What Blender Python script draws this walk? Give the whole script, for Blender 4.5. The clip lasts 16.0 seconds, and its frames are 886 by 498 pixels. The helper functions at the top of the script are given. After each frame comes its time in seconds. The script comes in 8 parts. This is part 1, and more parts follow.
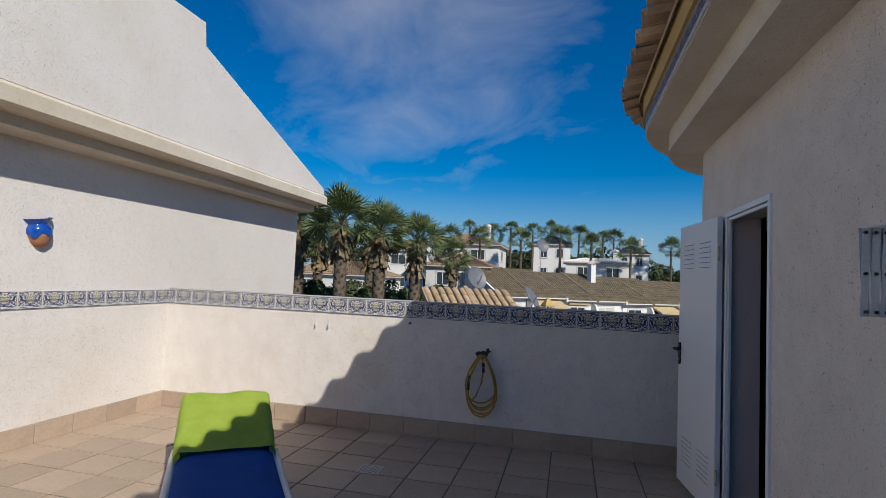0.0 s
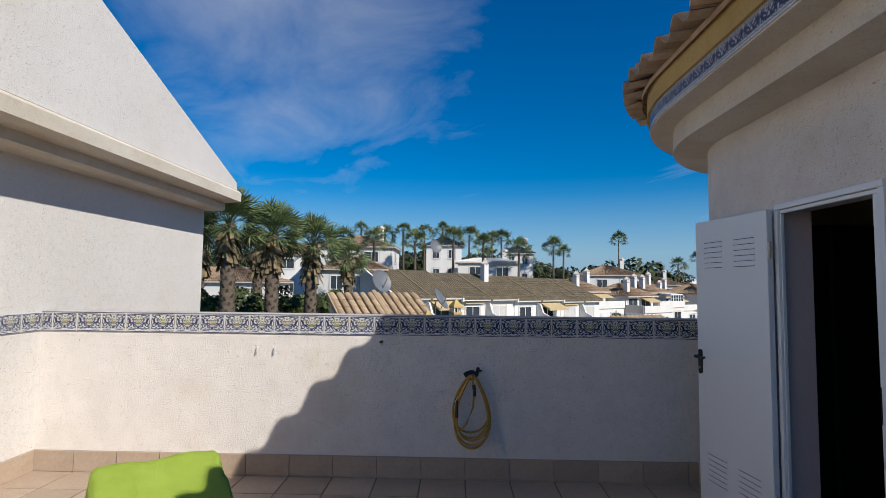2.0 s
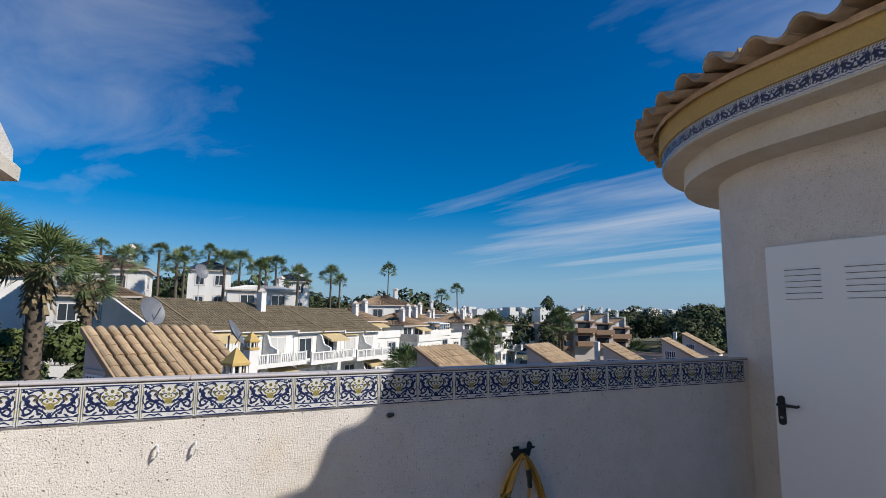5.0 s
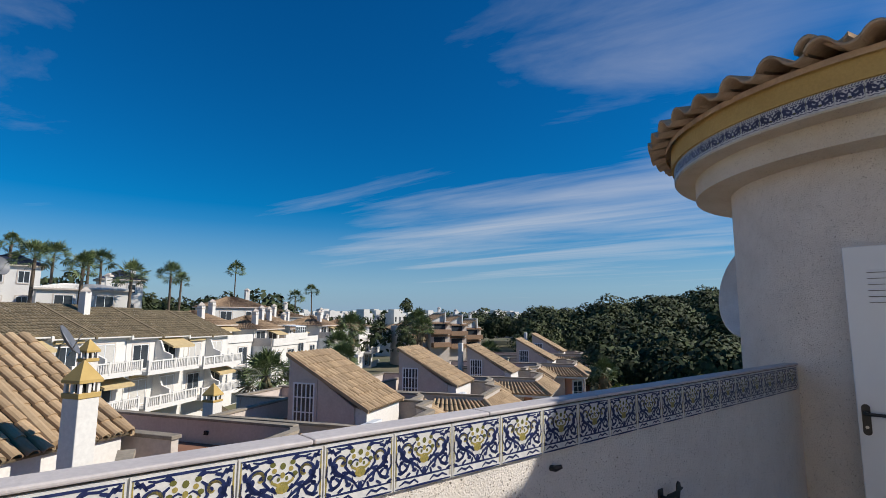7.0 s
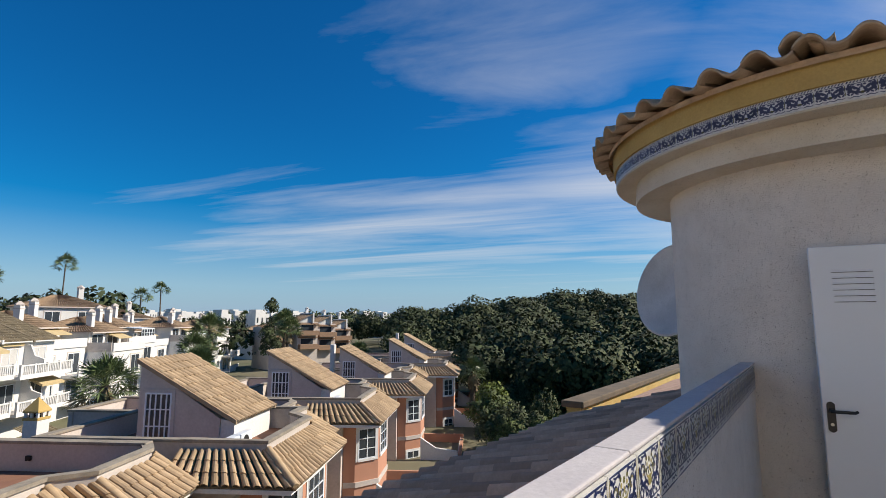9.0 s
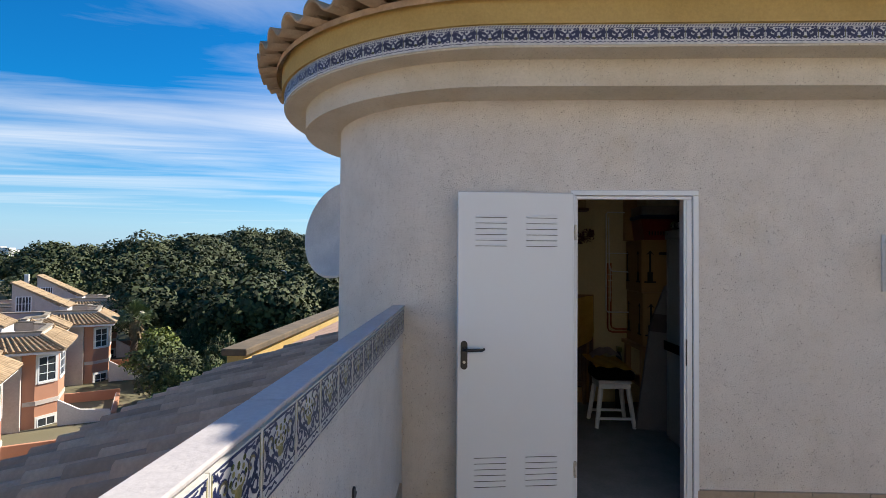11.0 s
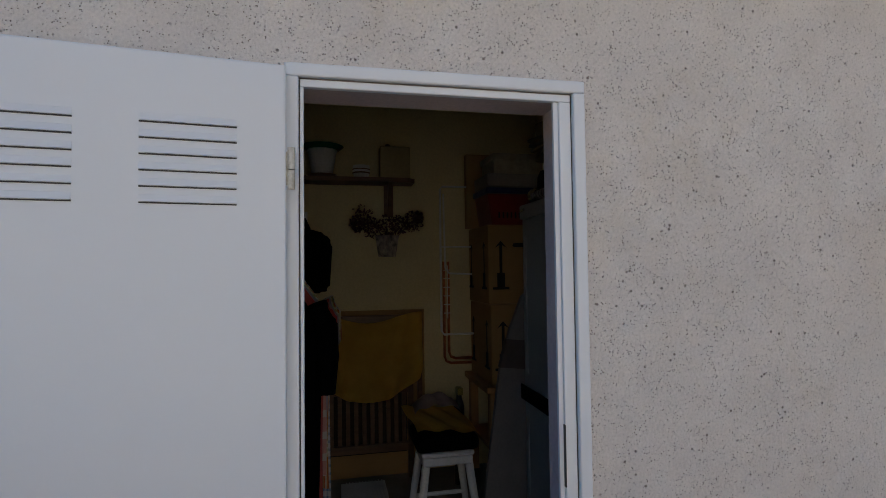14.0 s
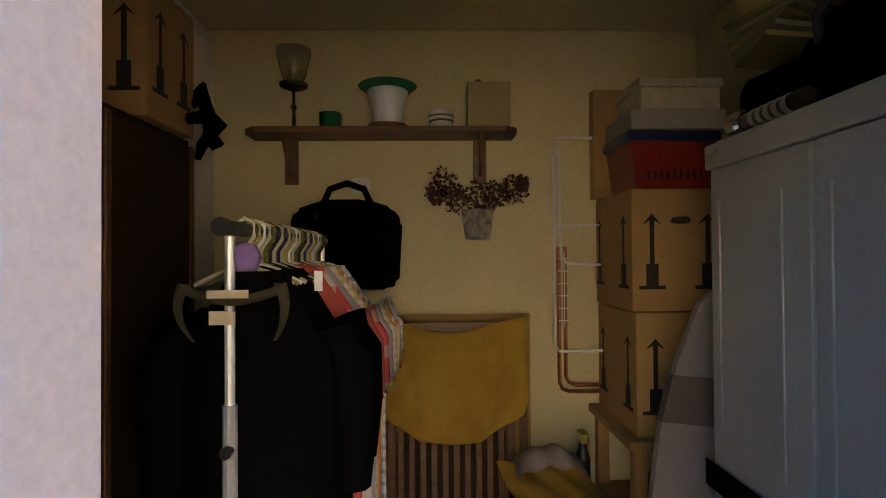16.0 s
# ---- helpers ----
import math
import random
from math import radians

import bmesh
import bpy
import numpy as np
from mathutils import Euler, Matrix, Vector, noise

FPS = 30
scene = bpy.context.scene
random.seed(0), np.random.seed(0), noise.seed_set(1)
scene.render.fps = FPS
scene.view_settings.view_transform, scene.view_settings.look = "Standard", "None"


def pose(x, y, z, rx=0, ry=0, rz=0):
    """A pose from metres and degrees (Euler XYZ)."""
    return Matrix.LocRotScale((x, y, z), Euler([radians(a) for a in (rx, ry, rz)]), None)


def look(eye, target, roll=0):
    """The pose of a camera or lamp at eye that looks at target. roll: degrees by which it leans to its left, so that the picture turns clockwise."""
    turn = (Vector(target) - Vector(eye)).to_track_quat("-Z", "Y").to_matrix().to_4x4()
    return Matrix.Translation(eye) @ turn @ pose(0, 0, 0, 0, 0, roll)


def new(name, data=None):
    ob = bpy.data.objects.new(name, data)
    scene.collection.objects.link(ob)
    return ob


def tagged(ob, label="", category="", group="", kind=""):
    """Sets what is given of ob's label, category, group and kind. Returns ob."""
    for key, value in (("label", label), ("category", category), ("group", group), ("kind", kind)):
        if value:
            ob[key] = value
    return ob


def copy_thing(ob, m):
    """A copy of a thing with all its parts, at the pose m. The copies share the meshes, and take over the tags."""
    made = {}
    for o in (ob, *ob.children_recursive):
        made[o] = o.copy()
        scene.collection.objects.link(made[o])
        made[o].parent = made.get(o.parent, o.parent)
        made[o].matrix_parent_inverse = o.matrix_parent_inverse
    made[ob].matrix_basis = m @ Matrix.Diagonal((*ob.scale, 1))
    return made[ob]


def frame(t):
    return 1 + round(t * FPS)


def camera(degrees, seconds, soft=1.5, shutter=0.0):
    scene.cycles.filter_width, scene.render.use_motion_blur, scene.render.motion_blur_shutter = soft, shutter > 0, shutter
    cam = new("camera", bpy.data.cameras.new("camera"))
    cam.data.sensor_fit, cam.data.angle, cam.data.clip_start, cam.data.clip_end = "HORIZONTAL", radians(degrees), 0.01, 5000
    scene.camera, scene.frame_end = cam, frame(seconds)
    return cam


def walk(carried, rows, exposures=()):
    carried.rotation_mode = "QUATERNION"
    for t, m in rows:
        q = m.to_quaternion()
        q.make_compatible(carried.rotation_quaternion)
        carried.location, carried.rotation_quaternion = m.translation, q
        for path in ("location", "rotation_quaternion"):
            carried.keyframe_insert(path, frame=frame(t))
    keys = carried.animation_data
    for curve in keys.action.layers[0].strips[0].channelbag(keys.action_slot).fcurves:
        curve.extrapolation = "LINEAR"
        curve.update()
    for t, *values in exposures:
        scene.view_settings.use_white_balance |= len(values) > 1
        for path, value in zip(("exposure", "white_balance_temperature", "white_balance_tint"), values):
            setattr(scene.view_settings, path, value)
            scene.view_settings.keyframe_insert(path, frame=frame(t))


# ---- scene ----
cam = camera(80.9, 16.0, soft=0.7)

PATH = [
    (0, (-1.043, -4.999, 1.547), (-1.517, -3.059, 1.66), 2.5),
    (0.5, (-1.253, -4.853, 1.541), (-1.585, -2.885, 1.676), 2.4),
    (1, (-1.459, -4.701, 1.575), (-1.704, -2.721, 1.716), 1.7),
    (1.5, (-1.708, -4.517, 1.573), (-1.861, -2.528, 1.716), 1.2),
    (2, (-1.968, -4.311, 1.574), (-2.013, -2.316, 1.706), 0.7),
    (2.5, (-2.258, -4.054, 1.58), (-2.156, -2.06, 1.7), 0.5),
    (3, (-2.528, -3.76, 1.586), (-2.27, -1.781, 1.719), 0.4),
    (3.5, (-2.775, -3.498, 1.588), (-2.379, -1.545, 1.755), 0.5),
    (4, (-3.009, -3.223, 1.59), (-2.478, -1.307, 1.804), 0.5),
    (6.5, (-3.94, -1.525, 1.579), (-2.757, 0.067, 1.839), 0.5),
    (7, (-4.088, -1.205, 1.601), (-2.806, 0.308, 1.867), 0.3),
    (7.5, (-4.177, -0.893, 1.611), (-2.814, 0.542, 1.901), 0.4),
    (8, (-4.155, -0.651, 1.599), (-2.719, 0.707, 1.901), 0.4),
    (10.5, (-3.727, -0.263, 1.61), (-1.782, 0.191, 1.718), 0.1),
    (11, (-3.402, -0.388, 1.615), (-1.403, -0.319, 1.659), 0.45),
    (11.5, (-3.171, -0.455, 1.596), (-1.198, -0.781, 1.615), 0.1),
    (12, (-2.893, -0.614, 1.558), (-0.97, -1.163, 1.596), 0.0),
    (12.5, (-2.547, -0.802, 1.593), (-0.637, -1.396, 1.623), 0.0),
    (13, (-2.122, -0.943, 1.589), (-0.213, -1.534, 1.66), -0.0),
    (13.5, (-1.728, -1.101, 1.575), (0.205, -1.607, 1.655), 0.0),
    (14, (-1.348, -1.214, 1.559), (0.606, -1.633, 1.628), -0.7),
    (14.5, (-0.967, -1.293, 1.566), (0.988, -1.713, 1.591), -1.3),
    (15, (-0.648, -1.382, 1.542), (1.327, -1.685, 1.618), -0.6),
    (15.5, (-0.421, -1.432, 1.55), (1.577, -1.494, 1.637), -0.2),
    (16, (-0.218, -1.38, 1.552), (1.782, -1.42, 1.58), -0.4),
]
walk(cam, [(t, look(e, g, r)) for t, e, g, r in PATH],
     exposures=[(0.0, 0.1, 6500, 10), (1.2, 0.22, 6450, 10), (3.5, 0.28, 6450, 10), (6.5, 0.26, 6600, 10), (8.0, 0.32, 6900, 11), (10.5, 0.93, 7100, 10), (12.5, 1.2, 7150, 8), (14.0, 1.13, 7150, 8), (14.6, 1.4, 7250, 9), (15.1, 1.85, 7600, 10), (15.6, 2.85, 8600, 12), (16.0, 3.75, 9700, 12)])

# ---- world and sun ----
SUN_TO = Vector((-0.748, 0.707, -0.755)).normalized()
world = bpy.data.worlds.new("sky")
scene.world = world
world.use_nodes = True
wn, wl = world.node_tree.nodes, world.node_tree.links
wn.clear()


def wmath(op, a, b=None, clamp=False):
    n = wn.new("ShaderNodeMath")
    n.operation, n.use_clamp = op, clamp
    for i, v in enumerate((a, b)):
        if v is None:
            continue
        if isinstance(v, (int, float)):
            n.inputs[i].default_value = v
        else:
            wl.new(v, n.inputs[i])
    return n.outputs[0]


sky = wn.new("ShaderNodeTexSky")
sky.sky_type = "NISHITA"
sky.sun_disc = False
sky.sun_elevation, sky.sun_rotation = radians(37), radians(135)
sky.air_density, sky.dust_density, sky.ozone_density = 1.0, 0.05, 3.0
hs = wn.new("ShaderNodeHueSaturation")
hs.inputs["Hue"].default_value = 0.508
hs.inputs["Saturation"].default_value, hs.inputs["Value"].default_value = 1.75, 1.2
wl.new(sky.outputs[0], hs.inputs["Color"])
# thin high clouds: streaky noise over a flat layer, gathered in soft fields
tc = wn.new("ShaderNodeTexCoord")
sep = wn.new("ShaderNodeSeparateXYZ")
wl.new(tc.outputs["Generated"], sep.inputs[0])
zc = wmath("MAXIMUM", wmath("ADD", sep.outputs[2], 0.03), 0.02)
cx, cy = wmath("DIVIDE", sep.outputs[0], zc), wmath("DIVIDE", sep.outputs[1], zc)


def cloud_noise(along, across, turn, detail, rough):
    """Streaky noise on the cloud layer; turn: the streaks' heading there, degrees from x."""
    c, d = math.cos(radians(turn)), math.sin(radians(turn))
    u = wmath("ADD", wmath("MULTIPLY", cx, c), wmath("MULTIPLY", cy, d))
    v = wmath("SUBTRACT", wmath("MULTIPLY", cy, c), wmath("MULTIPLY", cx, d))
    cv = wn.new("ShaderNodeCombineXYZ")
    wl.new(wmath("MULTIPLY", u, along), cv.inputs[0]), wl.new(wmath("MULTIPLY", v, across), cv.inputs[1])
    nz = wn.new("ShaderNodeTexNoise")
    nz.inputs["Scale"].default_value, nz.inputs["Detail"].default_value, nz.inputs["Roughness"].default_value = 1.0, detail, rough
    nz.inputs["Distortion"].default_value = 0.5
    wl.new(cv.outputs[0], nz.inputs["Vector"])
    return nz.outputs["Fac"]


def field(az, el, half_az, half_el):
    """A soft patch of sky round a heading (degrees right of +y) and a height (degrees)."""
    head = wmath("ARCTAN2", sep.outputs[0], sep.outputs[1])
    u = wmath("DIVIDE", wmath("SUBTRACT", head, radians(az)), radians(half_az))
    v = wmath("DIVIDE", wmath("SUBTRACT", wmath("ARCSINE", sep.outputs[2]), radians(el)), radians(half_el))
    r = wmath("ADD", wmath("MULTIPLY", u, u), wmath("MULTIPLY", v, v))
    return wmath("SUBTRACT", 1.0, r, clamp=True)


wisps = cloud_noise(0.9, 1.7, 115, 8, 0.58)
streaks = cloud_noise(0.2, 0.95, 106, 9, 0.58)
# blue haze towards the horizon
haze = wn.new("ShaderNodeMixRGB")
wl.new(wmath("MULTIPLY", wmath("SUBTRACT", 1.0, wmath("MULTIPLY", wmath("ABSOLUTE", sep.outputs[2]), 5.0), clamp=True), 0.85), haze.inputs[0])
wl.new(hs.outputs[0], haze.inputs[1])
haze.inputs[2].default_value = (2.05, 4.2, 7.5, 1)
fields = wmath("MAXIMUM", field(-19, 28, 27, 23), wmath("MAXIMUM", wmath("MULTIPLY", field(66, 29, 30, 10), 0.9), field(100, 26, 30, 14)))
high = wmath("MULTIPLY", wmath("SUBTRACT", wmath("ADD", wisps, wmath("MULTIPLY", fields, 0.42)), 0.68, clamp=True), 1.25, clamp=True)
low_field = wmath("MAXIMUM", field(58, 10.5, 50, 9.5), wmath("MULTIPLY", field(88, 13, 48, 13), 1.15))
low = wmath("MULTIPLY", wmath("SUBTRACT", wmath("ADD", streaks, wmath("MULTIPLY", low_field, 0.42)), 0.75, clamp=True), 2.3, clamp=True)
amount = wmath("ADD", wmath("MULTIPLY", high, 0.75), low, clamp=True)
mixc = wn.new("ShaderNodeMixRGB")
wl.new(wmath("MULTIPLY", amount, 0.82), mixc.inputs[0])
wl.new(haze.outputs[0], mixc.inputs[1])
mixc.inputs[2].default_value = (8.1, 8.4, 9.0, 1)
bg = wn.new("ShaderNodeBackground")
bg.inputs["Strength"].default_value = 0.065
wl.new(mixc.outputs[0], bg.inputs["Color"])
out = wn.new("ShaderNodeOutputWorld")
wl.new(bg.outputs[0], out.inputs[0])

sun_data = bpy.data.lights.new("sun", "SUN")
sun_data.energy, sun_data.angle, sun_data.color = 4.3, radians(0.53), (1.0, 0.95, 0.87)
sun = new("sun", sun_data)
sun.matrix_world = Matrix.Translation((20, -6, 22)) @ SUN_TO.to_track_quat("-Z", "Y").to_matrix().to_4x4()


# ---- materials ----
def mat(name, col, rough=0.8, col2=None, scale=4.0, amount=0.5, bump=0.0, bscale=60.0, metal=0.0, pits=0.0, vary=0.0, spec=0.5, stretch=(1, 1, 1),
        stain=0.0, stain_col=(0.25, 0.2, 0.14), glass=0.0, island=0.0):
    """A surface: two-tone patches, fine grain, relief, pits and random tint from piece to piece."""
    m = bpy.data.materials.new(name)
    m.use_nodes = True
    n, l = m.node_tree.nodes, m.node_tree.links
    b = n["Principled BSDF"]
    b.inputs["Roughness"].default_value, b.inputs["Metallic"].default_value = rough, metal
    b.inputs["Specular IOR Level"].default_value = spec
    if glass:
        b.inputs["Transmission Weight"].default_value = glass
        b.inputs["IOR"].default_value = 1.45
    t = n.new("ShaderNodeTexCoord")
    mp = n.new("ShaderNodeMapping")
    mp.inputs["Scale"].default_value = stretch
    l.new(t.outputs["Object"], mp.inputs[0])

    def tex(s, detail=6.0, rg=0.6):
        z = n.new("ShaderNodeTexNoise")
        z.inputs["Scale"].default_value, z.inputs["Detail"].default_value, z.inputs["Roughness"].default_value = s, detail, rg
        l.new(mp.outputs[0], z.inputs["Vector"])
        return z.outputs["Fac"]

    def ramp(v, a, c):
        r = n.new("ShaderNodeMapRange")
        r.inputs["From Min"].default_value, r.inputs["From Max"].default_value = a, c
        l.new(v, r.inputs["Value"])
        return r.outputs["Result"]

    def mix(f, a, c, kind="MIX"):
        x = n.new("ShaderNodeMixRGB")
        x.blend_type = kind
        for i, v in enumerate((f, a, c)):
            if isinstance(v, (tuple, list)):
                x.inputs[i].default_value = (*v, 1)
            elif isinstance(v, (int, float)):
                x.inputs[i].default_value = v
            else:
                l.new(v, x.inputs[i])
        return x.outputs[0]

    c2 = col2 or tuple(c * 0.82 for c in col)
    base = mix(ramp(tex(scale), 0.35, 0.65), col, c2)
    base = mix(ramp(tex(bscale, 3), 0.3, 0.7), base, mix(1.0, base, (0.86, 0.86, 0.86), "MULTIPLY")) if amount else base
    if stain:
        base = mix(ramp(tex(0.9, 8, 0.7), 0.62 - 0.2 * stain, 0.85), base, stain_col)
    height = tex(bscale, 4)
    if pits:
        def dots(scale, radius, seed, lo, hi):
            """Round holes on a jittered lattice, kept only where a slow noise is high."""
            v = n.new("ShaderNodeTexVoronoi")
            v.inputs["Scale"].default_value = scale
            l.new(mp.outputs[0], v.inputs["Vector"])
            k = n.new("ShaderNodeMath")
            k.operation = "MULTIPLY"
            l.new(ramp(v.outputs["Distance"], radius, radius * 0.45), k.inputs[0])
            l.new(ramp(tex(seed, 4, 0.7), lo, hi), k.inputs[1])
            return k.outputs[0]
        hole = n.new("ShaderNodeMath")
        hole.operation = "MAXIMUM"
        l.new(dots(125, 0.3, 21, 0.44, 0.58), hole.inputs[0])
        l.new(dots(34, 0.17, 13, 0.5, 0.56), hole.inputs[1])
        base = mix(hole.outputs[0], base, mix(1.0, base, (0.36, 0.33, 0.3), "MULTIPLY"))
        hh = n.new("ShaderNodeMath")
        hh.operation = "SUBTRACT"
        l.new(height, hh.inputs[0]), l.new(hole.outputs[0], hh.inputs[1])
        height = hh.outputs[0]
    if vary or island:
        if island:
            g = n.new("ShaderNodeNewGeometry")
            rnd = g.outputs["Random Per Island"]
        else:
            g = n.new("ShaderNodeObjectInfo")
            rnd = g.outputs["Random"]
        k = vary or island
        base = mix(rnd, mix(1.0, base, (1 - k,) * 3, "MULTIPLY"), mix(1.0, base, (1 + k * 0.6,) * 3, "MULTIPLY"))
    l.new(base, b.inputs["Base Color"])
    rr = n.new("ShaderNodeMapRange")
    rr.inputs["To Min"].default_value, rr.inputs["To Max"].default_value = max(0.03, rough - 0.1), min(1, rough + 0.1)
    l.new(tex(scale * 3), rr.inputs["Value"])
    l.new(rr.outputs["Result"], b.inputs["Roughness"])
    if bump:
        bp = n.new("ShaderNodeBump")
        bp.inputs["Strength"].default_value, bp.inputs["Distance"].default_value = min(1.0, bump), 0.006
        l.new(height, bp.inputs["Height"])
        l.new(bp.outputs[0], b.inputs["Normal"])
    return m


STUCCO = mat("white_stucco", (0.79, 0.735, 0.675), 0.9, (0.72, 0.665, 0.605), 5, bump=0.9, bscale=120, pits=1, stain=0.3, stain_col=(0.62, 0.52, 0.38))
STUCCO_SMOOTH = mat("cream_render", (0.73, 0.67, 0.57), 0.9, (0.64, 0.57, 0.46), 1.6, bump=0.6, bscale=95, pits=1, stain=0.75, stain_col=(0.5, 0.41, 0.28))
STUCCO_COARSE = mat("coarse_render", (0.73, 0.69, 0.645), 0.92, (0.68, 0.64, 0.59), 1.0, bump=0.55, bscale=75, pits=1, stain=0.4, stain_col=(0.6, 0.54, 0.45))
YELLOW = mat("ochre_paint", (0.56, 0.39, 0.14), 0.85, (0.46, 0.31, 0.1), 1.5, bump=0.3, bscale=60, stain=0.3, stain_col=(0.4, 0.27, 0.1))
FLOOR_TILE = mat("terrace_tile", (0.46, 0.355, 0.265), 0.55, (0.39, 0.295, 0.215), 3, bump=0.15, bscale=40, vary=0.12)
GROUT = mat("grout", (0.17, 0.142, 0.115), 0.95, scale=20)
COPING = mat("coping_stone", (0.55, 0.52, 0.52), 0.6, (0.48, 0.45, 0.46), 5, bump=0.2, bscale=70, vary=0.08)
GLAZE = mat("white_glaze", (0.7, 0.69, 0.665), 0.3, (0.62, 0.62, 0.61), 30, spec=0.3)
BLUE = mat("cobalt_glaze", (0.012, 0.018, 0.07), 0.3, (0.03, 0.045, 0.13), 60, spec=0.25)
OCHRE = mat("yellow_glaze", (0.44, 0.34, 0.1), 0.3, (0.2, 0.19, 0.06), 90, spec=0.3)
OLIVE = mat("olive_glaze", (0.16, 0.16, 0.05), 0.2)
DOOR_PAINT = mat("white_door_paint", (0.74, 0.77, 0.79), 0.38, (0.725, 0.755, 0.775), 1.2, amount=0)
DARK = mat("black_plastic", (0.015, 0.015, 0.016), 0.4)
STEEL = mat("steel", (0.55, 0.55, 0.55), 0.3, metal=1.0)
RUST = mat("rusty_steel", (0.5, 0.45, 0.38), 0.55, (0.25, 0.13, 0.06), 60, metal=0.4)
ROOF_TILE = mat("clay_roof_tile", (0.52, 0.38, 0.25), 0.85, (0.36, 0.25, 0.16), 6, bump=0.3, bscale=40, vary=0.25, stain=0.4, stain_col=(0.2, 0.16, 0.12))
ROOF_TILE_FAR = mat("sandy_roof_tile", (0.5, 0.36, 0.22), 0.9, (0.4, 0.28, 0.16), 3, island=0.25)
ROOF_TILE_PIECE = mat("sandy_barrel_tile", (0.53, 0.38, 0.23), 0.9, (0.42, 0.29, 0.165), 3, vary=0.22, stain=0.4, stain_col=(0.26, 0.2, 0.14))
ROOF_GREY = mat("weathered_roof_tile", (0.28, 0.22, 0.135), 0.95, (0.18, 0.145, 0.09), 2, island=0.3)
ROOF_BROWN = mat("brown_roof_tile", (0.62, 0.39, 0.275), 0.9, (0.46, 0.28, 0.19), 3, bump=0.3, vary=0.35)
WHITE_WALL = mat("white_house_wall", (0.78, 0.76, 0.72), 0.9, (0.7, 0.68, 0.64), 0.5, bump=0.1, bscale=10)
CREAM_WALL = mat("cream_house_wall", (0.62, 0.55, 0.49), 0.9, (0.55, 0.48, 0.42), 0.8, bump=0.1, bscale=10, stain=0.3, stain_col=(0.4, 0.34, 0.27))
OLD_COPING = mat("weathered_coping", (0.36, 0.31, 0.24), 0.95, (0.22, 0.19, 0.15), 1.5, bump=0.3, bscale=12)
SALMON = mat("salmon_house_wall", (0.55, 0.27, 0.17), 0.9, (0.5, 0.24, 0.15), 0.5)
WINDOW_DARK = mat("dark_window_glass", (0.05, 0.06, 0.07), 0.12)
BARK = mat("palm_bark", (0.16, 0.12, 0.085), 0.95, (0.09, 0.07, 0.05), 6, bump=0.8, bscale=14)
PALM_LEAF = mat("palm_frond", (0.11, 0.16, 0.055), 0.45, (0.16, 0.2, 0.08), 1.5, island=0.4)
PALM_DRY = mat("dry_palm_frond", (0.25, 0.19, 0.1), 0.9, (0.17, 0.13, 0.07), 2, island=0.3)
PINE = mat("pine_foliage", (0.06, 0.082, 0.026), 0.85, (0.032, 0.047, 0.015), 0.25, island=0.5)
OLIVE_LEAF = mat("olive_foliage", (0.085, 0.105, 0.035), 0.85, (0.05, 0.068, 0.023), 0.3, island=0.5)
BUSH = mat("light_foliage", (0.11, 0.14, 0.03), 0.8, (0.07, 0.1, 0.025), 0.4, island=0.4)
GROUND = mat("dry_ground", (0.2, 0.17, 0.11), 1.0, (0.1, 0.11, 0.05), 0.05)
CLAY_FLOOR = mat("red_terrace_floor", (0.3, 0.15, 0.09), 0.8, (0.25, 0.12, 0.075), 2)


# ---- mesh tools ----
def part(name, bm, material, parent=None, label="", smooth=None):
    me = bpy.data.meshes.new(name)
    bmesh.ops.recalc_face_normals(bm, faces=bm.faces)
    if smooth:
        for f in bm.faces:
            f.smooth = True
        for e in bm.edges:
            if len(e.link_faces) == 2 and e.calc_face_angle(0) > radians(smooth):
                e.smooth = False
    bm.to_mesh(me)
    bm.free()
    for m in material if isinstance(material, (list, tuple)) else [material]:
        me.materials.append(m)
    ob = new(name, me)
    if parent:
        ob.parent = parent
    if label:
        ob["label"] = label
    return ob


def thing(name, label, category, at=(0, 0, 0), rz=0.0, group="", kind=""):
    e = new(name)
    e.empty_display_size = 0.1
    e.matrix_world = pose(*at, 0, 0, rz)
    return tagged(e, label, category, group, kind)


def solo(name, bm, material, label="", category="", group="", kind="", smooth=None):
    """A thing or piece of the setting that is one mesh."""
    return tagged(part(name, bm, material, None, "", smooth), label, category, group, kind)


def box(bm, x0, x1, y0, y1, z0, z1, bevel=0.0, mi=0):
    v = [bm.verts.new(p) for p in ((x0, y0, z0), (x1, y0, z0), (x1, y1, z0), (x0, y1, z0), (x0, y0, z1), (x1, y0, z1), (x1, y1, z1), (x0, y1, z1))]
    fs = [bm.faces.new([v[i] for i in q]) for q in ((0, 3, 2, 1), (4, 5, 6, 7), (0, 1, 5, 4), (1, 2, 6, 5), (2, 3, 7, 6), (3, 0, 4, 7))]
    for f in fs:
        f.material_index = mi
    if bevel:
        es = list({e for f in fs for e in f.edges})
        bmesh.ops.bevel(bm, geom=es, offset=bevel, segments=2, affect="EDGES", profile=0.5)
    return bm


def B():
    return bmesh.new()


def bbox(*a, **k):
    return box(B(), *a, **k)


def prism(bm, pts, z0, z1, mi=0):
    """A polygon of (x, y) raised from z0 to z1."""
    lo = [bm.verts.new((x, y, z0)) for x, y in pts]
    hi = [bm.verts.new((x, y, z1)) for x, y in pts]
    fs = [bm.faces.new(lo[::-1]), bm.faces.new(hi)]
    for i in range(len(pts)):
        j = (i + 1) % len(pts)
        fs.append(bm.faces.new((lo[i], lo[j], hi[j], hi[i])))
    for f in fs:
        f.material_index = mi
    return bm


